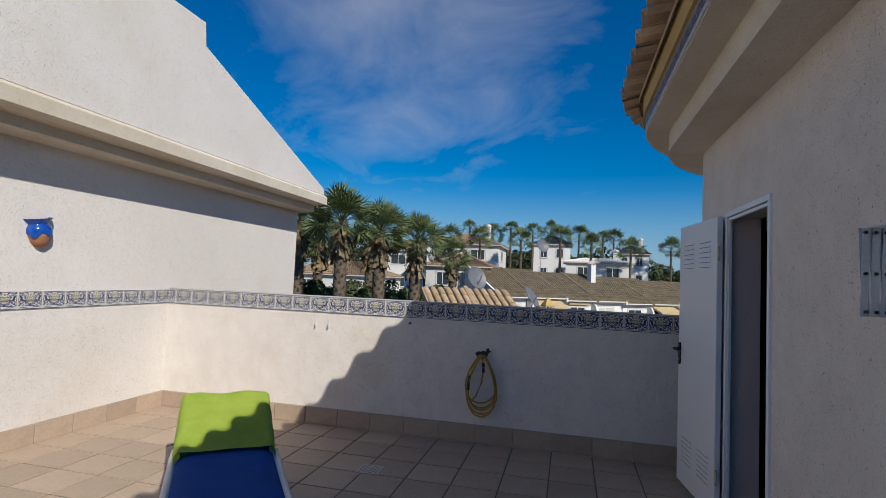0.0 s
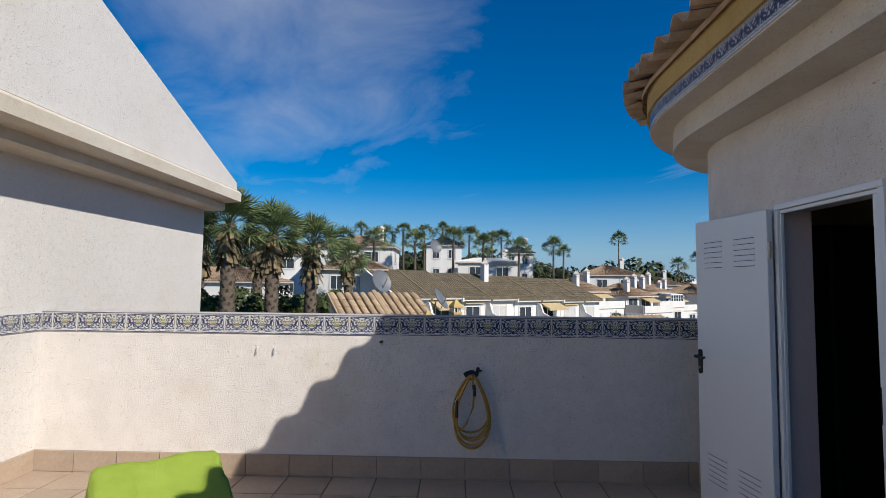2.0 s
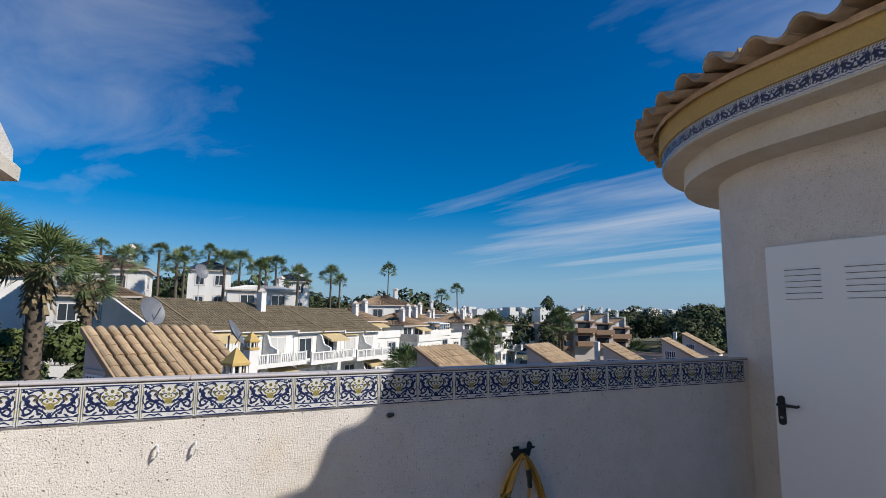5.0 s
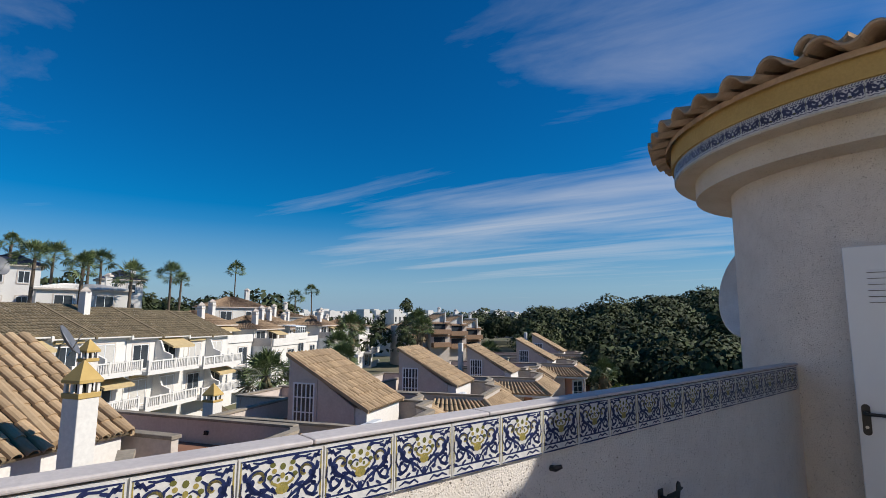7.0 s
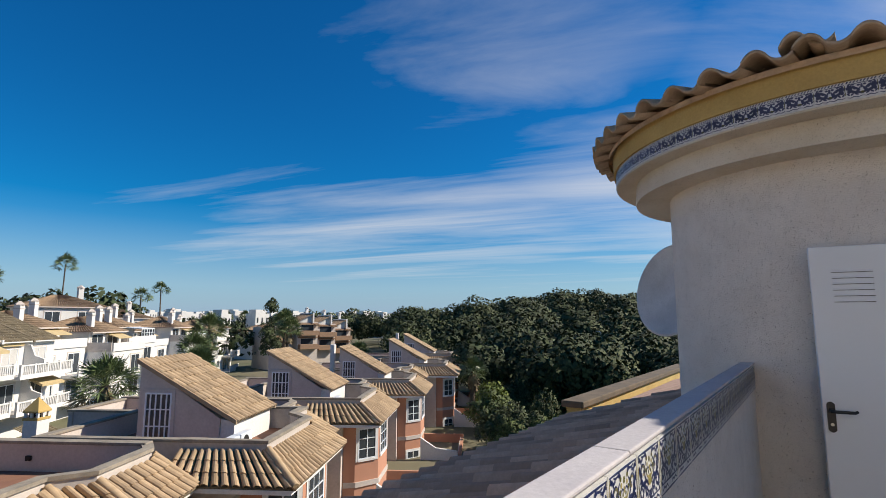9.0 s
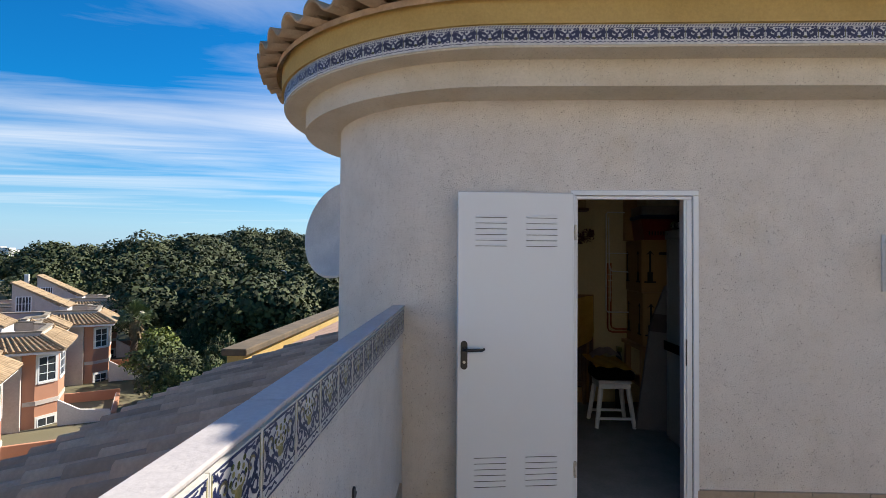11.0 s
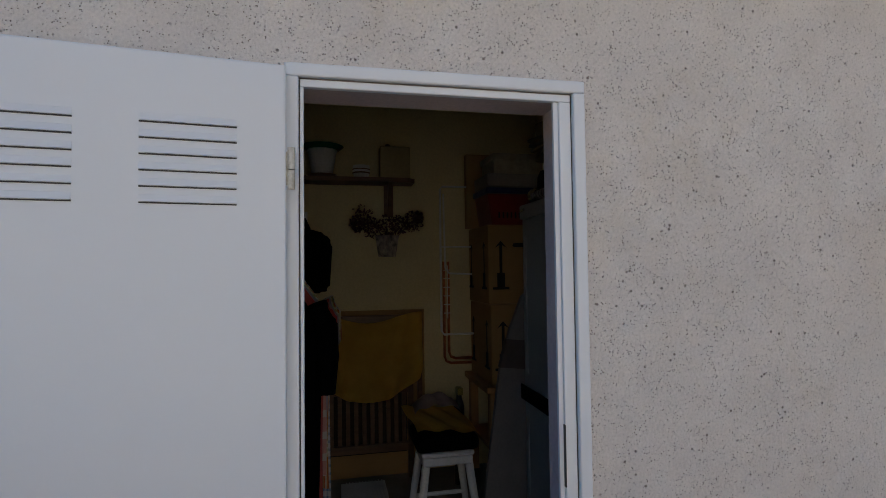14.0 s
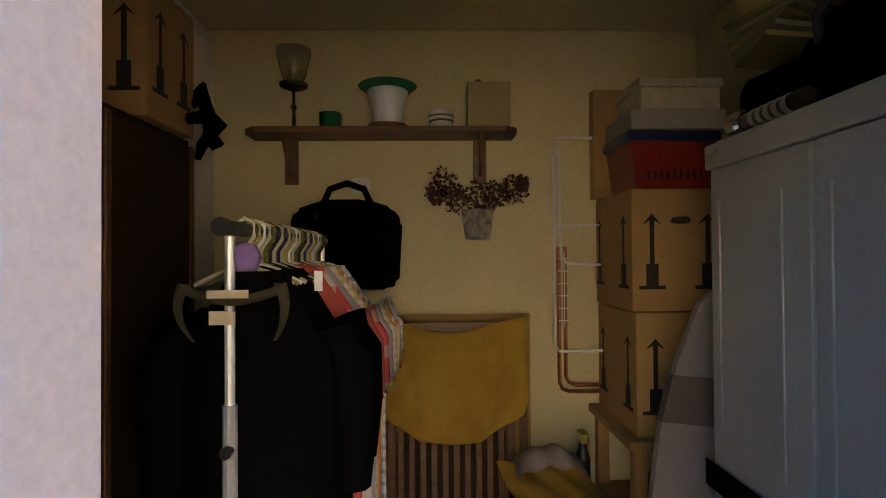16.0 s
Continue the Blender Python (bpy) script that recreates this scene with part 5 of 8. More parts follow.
# hanging planter
pl = thing("wall_planter", "small decorated wall planter with dried red flowers", "planter", (2.54, -1.62, 1.64))
part("pot", lathe(B(), [(0.062, 0), (0.066, 0.005), (0.088, 0.15), (0.094, 0.155), (0.088, 0.16), (0.06, 0.02), (0.0, 0.02)], seg=4), mat("printed_planter", (0.5, 0.42, 0.36), 0.7, (0.12, 0.1, 0.11), 22), pl)
r = random.Random(8)
verts, faces = [], []
for a, dz, rr in ((-0.2, 0.27, 0.09), (0.18, 0.29, 0.1), (0.0, 0.22, 0.1), (-0.1, 0.24, 0.08), (0.12, 0.22, 0.09), (-0.24, 0.3, 0.05), (0.22, 0.24, 0.06)):
    leaf_n = 150
    for i in range(leaf_n):
        d = Vector((r.gauss(0, 1), r.gauss(0, 1), r.gauss(0, 1))).normalized() * rr * r.uniform(0.4, 1)
        o = Vector((d.x * 0.5, a + d.y, dz + d.z))
        e1 = Vector((r.gauss(0, 1), r.gauss(0, 1), r.gauss(0, 1))).normalized() * 0.013
        e2 = e1.cross(Vector((r.gauss(0, 1), r.gauss(0, 1), 1))).normalized() * 0.009
        b_ = len(verts)
        verts += [tuple(o - e1), tuple(o + e2), tuple(o + e1), tuple(o - e2)]
        faces.append((b_, b_ + 1, b_ + 2, b_ + 3))
me = bpy.data.meshes.new("dried_bloom")
me.from_pydata(verts, [], faces)
me.materials.append(DARK_RED)
fl = new("dried_bloom", me)
fl.parent = pl
fl["label"] = "dried dark red flowers"
for a in (-0.2, -0.1, 0.0, 0.1, 0.18):
    bm = tube(B(), [(0, a * 0.2, 0.1), (0, a * 0.6, 0.2), (0, a, 0.27)], 0.004, 5)
    part("stem", bm, BARK, pl)
# folding chair with towel, board behind it
solo("cardboard_sheet", bbox(2.575, 2.585, -1.90, -1.10, FW, 1.24), CARD, "brown cardboard sheet leaning on the wall behind the chair", "cardboard")
fc = thing("folding_chair", "dark slatted wooden folding chair leaning on the wall", "chair", (2.5, -1.47, FW))
for y in (-0.33, 0.29):
    part("upright", bbox(-0.02, 0.02, y, y + 0.04, 0, 1.18, 0.005), WOOD, fc)
part("top_rail", bbox(-0.018, 0.018, -0.29, 0.29, 1.12, 1.19, 0.006), WOOD, fc)
part("bottom_rail", bbox(-0.018, 0.018, -0.29, 0.29, 0.2, 0.26, 0.005), WOOD, fc)
part("middle_rail", bbox(-0.018, 0.018, -0.29, 0.29, 0.62, 0.66, 0.005), WOOD, fc)
for i in range(10):
    part("slat", bbox(-0.012, 0.012, -0.275 + 0.058 * i, -0.245 + 0.058 * i, 0.26, 0.62, 0.003), WOOD, fc)
# added dark panel, stands in for the shade behind the slats
part("folded_seat", bbox(0.022, 0.05, -0.285, 0.285, 0.18, 0.92, 0.004), DARK_WOOD, fc, "added dark panel for the shade behind the slats")
for y in (-0.39, 0.35):
    part("leg", bbox(-0.06, -0.03, y, y + 0.035, 0, 0.95, 0.005), WOOD, fc)


def chair_towel(u, v):
    y = -1.47 + (0.5 - u) * 0.78
    sag = 0.06 * math.cos(math.pi * (u - 0.5)) ** 2 
    top = 1.235 - sag * 1.25
    length = 0.39 + 0.18 * max(0.0, math.sin(math.pi * u)) ** 0.3
    if v < 0.12:
        x, z = 2.545 - 0.1 * (v / 0.12), top - 0.03 * (1 - v / 0.12)
    else:
        w = (v - 0.12) / 0.88
        x, z = 2.445 - 0.012 * math.sin(6 * u + 2) * w - 0.02 * w, top - length * w
    x -= 0.03 * math.exp(-((abs(u - 0.5) - 0.36 + 0.16 * v) / 0.05) ** 2) * min(1, 3 * v) + 0.014 * math.sin(11 * abs(u - 0.47) * (1 + 0.8 * v) + 4 * v) * v + 0.012 * math.sin(9 * v + 14 * (u - 0.5) ** 2) * math.sin(math.pi * u)
    return Vector((x, y, z))


solo("yellow_towel", cloth(B(), chair_towel, 34, 26, 0.01), YELLOW_TOWEL, "mustard yellow towel draped over the chair back", "towel", smooth=60)

# white stool with folded things
st = thing("stool", "white plastic stool with a pile of cloth on it", "stool", (1.82, -1.88, FW))
part("seat", bbox(-0.15, 0.15, -0.16, 0.16, 0.42, 0.45, 0.012), WHITE_RESIN, st)
part("apron", bbox(-0.14, 0.14, -0.15, 0.15, 0.37, 0.4195, 0.006), WHITE_RESIN, st)
for sx in (-1, 1):
    for sy in (-1, 1):
        part("leg", tube(B(), [(sx * 0.12, sy * 0.13, 0.37), (sx * 0.16, sy * 0.18, 0.0)], [0.026, 0.02], 8), WHITE_RESIN, st)
    part("rung", tube(B(), [(sx * 0.15, -0.165, 0.09), (sx * 0.15, 0.165, 0.09)], 0.014, 8), WHITE_RESIN, st)
ZQ = FW + 0.451
bm = bbox(-0.17, 0.17, -0.19, 0.19, 0, 0.09, 0.03)
bmesh.ops.translate(bm, verts=bm.verts, vec=(1.83, -1.88, ZQ))
solo("black_bag", bm, BLACK_CLOTH, "soft black bag on the stool", "bag", smooth=60)
bm = cloth(B(), lambda u, v: Vector((1.69 + 0.36 * v, -1.70 - 0.4 * u + 0.05 * v, ZQ + 0.115 + 0.02 * math.sin(3 * u + 1) + 0.05 * v + 0.008 * math.sin(16 * u + 7 * v) - 0.05 * max(0, 0.2 - v) - 0.25 * max(0, u - 0.88))), 24, 18, 0.025)
solo("yellow_cushion", bm, YELLOW_TOWEL, "folded mustard towel on the stool", "towel", smooth=60)
bm = cloth(B(), lambda u, v: Vector((1.9 + 0.2 * v, -1.72 - 0.3 * u, ZQ + 0.17 + 0.1 * math.sin(math.pi * u) ** 0.6 * math.sin(math.pi * (0.15 + 0.7 * v)) + 0.008 * math.sin(18 * u + 5 * v))), 20, 12, 0.02)
solo("pink_cloth", bm, PINKISH, "crumpled faded pink cloth on the mustard towel", "cloth", smooth=60)
tr = thing("wire_tray", "small pale wire tray on the storeroom floor", "tray", (2.2, -1.42, FW))
bm = B()
for i in range(12):
    box(bm, -0.14, 0.14, -0.13 + 0.022 * i, -0.124 + 0.022 * i, 0.06, 0.066)
part("bars", bm, WHITE_RESIN, tr)
part("rim", bbox(-0.15, 0.15, -0.15, 0.15, 0, 0.055, 0.004), WHITE_RESIN, tr)

# copper pipes and folded clothes airer
cp = thing("copper_pipes", "pair of copper pipes bending along the wall", "pipe", (2.58, 0, 0))
for o in (0, 0.035):
    pts = [(0, -2.06 - o, 1.6), (0, -2.06 - o, 0.87 + o), (0, -2.075 - o, 0.835 + o), (0, -2.11 - o, 0.82 + o), (0, -2.8, 0.82 + o)]
    part("pipe", tube(B(), pts, 0.011, 10), COPPER, cp, smooth=50)
ai = thing("clothes_airer", "folded white wire clothes airer against the wall", "clothes airer", (2.5, -2.02, 1.05))
part("outer_tube", tube(B(), [(0, -0.28, 1.12), (0, -0.02, 1.12), (0, 0, 1.1), (0, 0, 0.03), (0, -0.02, 0.0), (0, -0.28, 0.0)], 0.008, 8), WHITE_RESIN, ai)
part("inner_tube", tube(B(), [(-0.02, -0.02, 1.06), (-0.02, -0.03, 0.5), (-0.02, -0.06, 0.46), (-0.02, -0.28, 0.45)], 0.007, 8), WHITE_RESIN, ai)
bm = B()
for i in range(6):
    tube(bm, [(0.0, -0.02, 0.16 + 0.065 * i), (0.0, -0.07, 0.16 + 0.065 * i)], 0.003, 6)
tube(bm, [(0, -0.05, 0.12), (0, -0.05, 0.52)], 0.003, 6)
tube(bm, [(0, 0.0, 0.66), (0, -0.28, 0.66)], 0.006, 6)
part("wires", bm, WHITE_RESIN, ai)

# brown wardrobe, carton and straps on it
wd = thing("wardrobe", "tall dark brown wooden wardrobe", "wardrobe", (0.3, -0.06, FW))
part("carcass", bbox(0, 1.72, -0.28, 0, 0, 2.03, 0.004), DARK_WOOD, wd)
for k in range(3):
    d = part("door", bbox(0.01 + 0.57 * k, 0.57 + 0.57 * k, -0.3, -0.2805, 0.06, 2.0, 0.004), DARK_WOOD, wd)
    part("edge_trim", bbox(0.535 + 0.57 * k, 0.565 + 0.57 * k, -0.312, -0.3005, 0.06, 2.0, 0.003), WOOD, d)
c = carton((1.62, -0.10, FW + 2.033), 0.36, 0.28, 0.5, "cardboard box with arrows on the wardrobe", (-0.07, -0.2))
for x in (0.09, 0.27):
    part("printed_arrow", arrow_marks(B(), "y", (-0.2815, -0.2802), x, 0.1, 0.31), INK, c, "black printed arrow")
sb = thing("strap_bundle", "black straps hanging from the wardrobe corner", "strap", (1.95, -0.4, 2.05))
r = random.Random(2)
for i in range(7):
    a = r.uniform(-0.04, 0.04)
    bm = tube(B(), [(a, 0.06, 0.1 + a), (a + 0.03, -0.03 + a, 0.16 + 2 * a), (a, -0.08 + a, 0.05), (a - 0.02, -0.05, -0.01 + a), (a, -0.06 - a, -0.06 + a)], [0.02, 0.028, 0.03, 0.022, 0.012], 7)
    part("strap", bm, BLACK_CLOTH, sb, smooth=60)

# clothes rail
cr = thing("clothes_rail", "chrome clothes rail on wheels full of clothes", "clothes rail", (0, -0.92, FW))
for x in (0.97, 1.95):
    part("upright", tube(B(), [(x, 0, 0.06), (x, 0, 1.2)], 0.0165, 12), GREY_PLASTIC, cr)
    part("upper_tube", tube(B(), [(x, 0, 1.2), (x, 0, 1.58)], 0.0115, 12), mat("bright_chrome", (0.85, 0.85, 0.85), 0.35, metal=0.6), cr, "chrome upper tube")
    part("clamp", tube(B(), [(x - 0.03, 0, 1.1), (x + 0.004, 0, 1.1)], 0.014, 8), DARK, cr)
    part("foot", tube(B(), [(x, -0.22, 0.05), (x, 0.22, 0.05)], 0.014, 8), GREY_PLASTIC, cr)
part("rail", tube(B(), [(0.93, 0, 1.60), (1.99, 0, 1.60)], 0.017, 12), DARK, cr)
part("rail_end", tube(B(), [(0.915, 0, 1.60), (0.9295, 0, 1.60)], 0.021, 12), DARK, cr)


def hanger(x, y, colour, tilt):
    h_ = thing("clothes_hanger", "plastic clothes hanger on the rail", "hanger", (x, y, FW + 1.6), tilt, group="hangers on the rail")
    part("hook", tube(B(), [(0, 0.026, -0.012), (0, 0.022, 0.018), (0, 0, 0.028), (0, -0.024, 0.015), (0, -0.024, -0.015), (0, 0, -0.05), (0, 0, -0.09)], 0.0055, 6), colour, h_)
    part("bar", tube(B(), [(0, -0.12, -0.135), (0, -0.06, -0.105), (0, 0, -0.085), (0, 0.06, -0.105), (0, 0.12, -0.135)], 0.006, 6), colour, h_)
    return h_


def garment(x, y, w, drop, material, label, name="shirt", seed=0, tilt=0.0, thick=0.05, sleeve=True):
    """A garment on a hanger: sloping shoulders, folds that deepen downwards, a hollow shell."""
    r_ = random.Random(seed)
    ph = r_.uniform(0, 6)
    g = thing(name, label, "clothing", (x, y, FW + 1.44), tilt, group="clothes on the rail")

    def shell(u, v):
        a = 2 * math.pi * u
        s = math.copysign(abs(math.cos(a)) ** 0.8, math.cos(a))
        half = w / 2 * (0.30 + 0.70 * min(1, v / 0.09)) * (1 - 0.06 * v)
        z = 0.06 - 0.14 * min(1, v / 0.09) * 0.9 - drop * v
        fold = 0.3 + 0.7 * v
        d = thick * (0.6 + 0.4 * math.sin(4 * a + ph) * fold) * math.sin(a)
        return Vector((d + 0.012 * math.sin(9 * s + ph) * fold, half * s * (1 + 0.03 * math.sin(5 * v + ph)), z))
    bm = B()
    nu, nv = 40, 26
    rows = [[bm.verts.new(shell(i / nu, j / nv)) for i in range(nu)] for j in range(nv + 1)]
    for j in range(nv):
        for i in range(nu):
            bm.faces.new((rows[j][i], rows[j][(i + 1) % nu], rows[j + 1][(i + 1) % nu], rows[j + 1][i]))
    part("body", bm, material, g, smooth=70)
    if sleeve:
        for sgn in (-1, 1):
            pts = [(0, sgn * w * 0.46, -0.07), (0.01, sgn * w * 0.53, -0.16), (0.0, sgn * w * 0.55, -0.3), (-0.01, sgn * w * 0.53, -0.46 if sleeve == "long" else -0.34)]
            k = 1.0 if sleeve == "long" else 0.62
            part("sleeve", tube(B(), pts, [0.05 * k, 0.062 * k, 0.058 * k, 0.05 * k], 10), material, g, smooth=70)
    bm = tube(B(), [(0.0, -0.07, 0.045), (-0.03, 0, 0.02), (0.0, 0.07, 0.045), (0.03, 0, 0.06)], 0.012, 8, closed=True)
    part("collar", bm, material, g, smooth=70)
    return g


CORAL = mat("coral_cloth", (0.38, 0.07, 0.06), 0.95, (0.3, 0.05, 0.045), 8)
LILAC = mat("grey_lilac_cloth", (0.3, 0.27, 0.32), 0.95)
S1 = stripes("orange_striped_cloth", [(0.5, 0.16, 0.05), (0.55, 0.45, 0.33), (0.5, 0.14, 0.06), (0.3, 0.3, 0.13), (0.5, 0.2, 0.06), (0.55, 0.45, 0.3)], 17, 1)
S2 = stripes("checked_cloth", [(0.35, 0.4, 0.16), (0.6, 0.55, 0.42), (0.5, 0.3, 0.12), (0.6, 0.58, 0.5)], 18, 2, 18)
S4 = stripes("red_white_cloth", [(0.5, 0.45, 0.4), (0.5, 0.06, 0.06), (0.5, 0.06, 0.06)], 9, 2, 9)
S3 = stripes("blue_white_cloth", [(0.12, 0.2, 0.36), (0.6, 0.6, 0.62), (0.16, 0.3, 0.42), (0.55, 0.56, 0.6)], 22, 1, 22)
garment(1.06, -0.955, 0.42, 1.34, BLACK_CLOTH, "long black coat with khaki collar facing the door", "coat", 1, 0, 0.1, "long")
garment(1.17, -0.95, 0.42, 1.3, BLACK_CLOTH, "black jacket on the rail", "jacket", 2, -4, 0.07, "long")
garment(1.28, -0.945, 0.43, 1.3, BLACK_CLOTH, "black coat with long sleeves", "coat", 3, -6, 0.07, "long")
garment(1.37, -0.965, 0.44, 1.0, CORAL, "coral red cotton shirt on the rail", "shirt", 4, -10, 0.04)
garment(1.45, -0.965, 0.45, 0.9, S4, "white and red patterned shirt", "shirt", 5, -8, 0.04)
garment(1.53, -0.965, 0.47, 0.7, LILAC, "grey lilac cotton shirt on the rail", "shirt", 6, -12, 0.04)
garment(1.61, -0.965, 0.48, 0.85, S2, "checked green and orange shirt", "shirt", 7, -10, 0.04)
garment(1.70, -0.965, 0.5, 1.05, S1, "orange striped shirt on the rail", "shirt", 8, -12, 0.04)
garment(1.80, -0.965, 0.5, 1.2, S3, "blue and white checked shirt", "shirt", 9, -10, 0.04)
PALE_PLASTIC = mat("cream_hanger_plastic", (0.5, 0.46, 0.34), 0.5)
for i in range(22):
    hanger(1.06 + 0.04 * i, -0.92, (PALE_PLASTIC, OCHRE, WHITE_RESIN, PALE_PLASTIC, OLIVE, DARK, PALE_PLASTIC, NAVY)[i % 8], rng.uniform(-10, 6))
KHAKI = mat("khaki_webbing", (0.05, 0.042, 0.022), 0.9)
lan = thing("lanyard", "khaki straps of a bag over the black coat", "strap", (0.945, -0.935, FW + 1.455))
for sg in (-1, 1):
    bm = cloth(B(), lambda u, v: Vector((0.012 * v - 0.012 * math.sin(3 * v), sg * (0.105 + 0.06 * v - 0.075 * v * v) + (u - 0.5) * 0.03 * (1 - 0.7 * v), 0.02 - 0.13 * v)), 3, 14, 0.004)
    part("strap", bm, KHAKI, lan, smooth=60)
bm = cloth(B(), lambda u, v: Vector((-0.008 * math.sin(math.pi * v), -0.12 + 0.24 * v, 0.012 - 0.03 * math.sin(math.pi * v) + (u - 0.5) * 0.022)), 2, 14, 0.004)
part("collar_band", bm, KHAKI, lan, smooth=60)
part("label_tag", bbox(-0.016, -0.012, -0.01, 0.045, -0.07, -0.04), PAPER, lan, "white label")
part("size_tag", bbox(-0.016, -0.012, -0.04, 0.05, -0.012, 0.006), PAPER, lan, "white label")
pom = solo("purple_pompom", lathe(B(), [(0.005, -0.04), (0.03, -0.03), (0.042, 0), (0.03, 0.03), (0.005, 0.04)], (1.03, -0.93, FW + 1.53), 16), mat("purple_wool", (0.2, 0.12, 0.32), 0.95, bump=0.6), "purple woollen ball on the rail", "ball", smooth=60)
hk2 = thing("white_hook", "white plastic hook tag among the hangers", "hook", (1.2, -1.07, FW + 1.46))
part("tag", bbox(-0.003, 0.003, -0.011, 0.011, -0.02, 0.035, 0.001), WHITE_RESIN, hk2)

# ceiling tube lamp and wires
tl = thing("tube_lamp", "unlit white fluorescent tube lamp on the ceiling", "ceiling lamp", (2.02, -1.75, 2.79))
part("housing", bbox(-0.03, 0.03, -0.3, 0.3, -0.035, 0.0, 0.004), WHITE_RESIN, tl)
part("tube", tube(B(), [(0, -0.28, -0.055), (0, 0.28, -0.055)], 0.016, 12), GLAZE, tl)
wi = solo("wire_loop", tube(B(), [(1.7, -0.6, 2.78), (1.7, -1.0, 2.77), (1.72, -1.28, 2.76), (1.75, -1.33, 2.74), (1.74, -1.28, 2.72), (1.72, -0.6, 2.72)], 0.005, 6), WHITE_RESIN, "white cable looped under the storeroom ceiling", "cable", smooth=60)

# ---- ground and distance ----
bm = B()
gv = {}


def ground_z(x, y):
    """Falls away from the house and rises again under the pine wood."""
    d = math.hypot(x, y)
    z = -8.5 - 2.0 * min(1, max(0, (x - 20) / 60)) * min(1, max(0, (60 - y) / 60))
    rise = min(1, max(0, (x - 60) / 120)) * min(1, max(0, (110 - y * 0.7) / 80))
    hill = min(1, max(0, (y - 60) / 60)) * min(1, max(0, (50 - x) / 60))
    back = min(1, max(0, (x - 75) / 60)) * min(1, max(0, (65 - y) / 70))
    knoll = 5.0 * math.exp(-((x - 145) / 70) ** 2 - ((y - 48) / 60) ** 2)
    return z + 5.5 * rise + 7.0 * hill + 3.0 * back + knoll


edges = [-4000, -1200, -500] + [-250 + 12.5 * i for i in range(41)] + [320, 400, 600, 1200, 2500, 4000]
for i, x in enumerate(edges):
    for j, y in enumerate(edges):
        gv[i, j] = bm.verts.new((x, y, ground_z(x, y)))
for i in range(len(edges) - 1):
    for j in range(len(edges) - 1):
        bm.faces.new((gv[i, j], gv[i + 1, j], gv[i + 1, j + 1], gv[i, j + 1]))
solo("ground", bm, GROUND, "dry ground with grass below the houses", "ground", kind="structure")


def tiled(bm, lo0, lo1, hi0, hi1, pitch=0.3, rise=0.075, course=0.5):
    """A tiled slope between a low edge lo0-lo1 and a high edge hi0-hi1: ribbed columns in overlapping courses."""
    lo0, lo1, hi0, hi1 = (Vector(p) for p in (lo0, lo1, hi0, hi1))
    n = max(2, round((lo1 - lo0).length / pitch))
    rows = max(2, round(((hi0 + hi1) / 2 - (lo0 + lo1) / 2).length / course))
    up = (lo1 - lo0).cross(hi0 - lo0 if (hi0 - lo0).length > 0.01 else hi1 - lo0).normalized()
    up = up if up.z > 0 else -up

    def at(u, v):
        return (lo0.lerp(lo1, u)).lerp(hi0.lerp(hi1, u), v)
    prof = ((0, 0), (0.12, 0.9), (0.35, 1.25), (0.58, 0.9), (0.7, 0.0), (1.0, -0.05))
    for r in range(rows):
        va, vb = r / rows, (r + 1) / rows
        for c in range(n):
            low = [bm.verts.new(at((c + u) / n, va) + up * (rise * h + 0.035)) for u, h in prof]
            high = [bm.verts.new(at((c + u) / n, vb) + up * rise * h) for u, h in prof]
            for k in range(5):
                bm.faces.new((low[k], low[k + 1], high[k + 1], high[k]))
            if r == 0:
                base = [bm.verts.new(at((c + u) / n, 0) - up * 0.03) for u, h in prof]
                for k in range(5):
                    bm.faces.new((base[k], base[k + 1], low[k + 1], low[k]))
    return bm


def laid_tiles(name, face, parent, label, pitch=0.3, course=0.5):
    """A near slope: a thin deck that carries one barrel tile after another."""
    lo0, lo1, hi0, hi1 = (Vector(p) for p in face)
    up = (lo1 - lo0).cross(hi0 - lo0).normalized()
    up = up if up.z > 0 else -up
    bm = B()
    q = [bm.verts.new(p) for p in (lo0, lo1, hi1, hi0)] + [bm.verts.new(p - up * 0.06) for p in (lo0, lo1, hi1, hi0)]
    for a in ((0, 1, 2, 3), (7, 6, 5, 4), (0, 4, 5, 1), (1, 5, 6, 2), (2, 6, 7, 3), (3, 7, 4, 0)):
        bm.faces.new([q[i] for i in a])
    deck = part(name, bm, ROOF_GREY, parent, label)
    n = max(2, round((lo1 - lo0).length / pitch))
    rows = max(2, round(((hi0 + hi1) / 2 - (lo0 + lo1) / 2).length / course))
    arc = [(0.1 + 0.4 * (1 - math.cos(math.pi * i / 6)), math.sin(math.pi * i / 6)) for i in range(7)]
    for r_ in range(rows):
        for c_ in range(n):
            lift = rng.uniform(-0.008, 0.012)
            v = []
            for w, hgt in ((r_ / rows - 0.012, 0.045), ((r_ + 1) / rows, 0.012)):
                for rr in (1.0, 0.8):
                    v.append([(lo0.lerp(lo1, (c_ + 0.5 + (u - 0.5) * rr) / n)).lerp(hi0.lerp(hi1, (c_ + 0.5 + (u - 0.5) * rr) / n), w) + up * (0.105 * z * rr + hgt + lift) for u, z in arc])
            pts = [tuple(p) for row in v for p in row]
            fs = []
            for i in range(6):
                fs += [(i, i + 1, 15 + i, 14 + i), (i, 7 + i, 8 + i, i + 1)]
            me = bpy.data.meshes.new("roof_tile")
            me.from_pydata(pts, [], fs)
            me.materials.append(ROOF_TILE_PIECE)
            ob = new("roof_tile", me)
            ob.parent = deck
    return deck


def roof_part(name, faces, material, parent, label):
    bm = B()
    for f in faces:
        tiled(bm, *f)
    return tagged(part(name, bm, material, parent, label), kind="stuff")


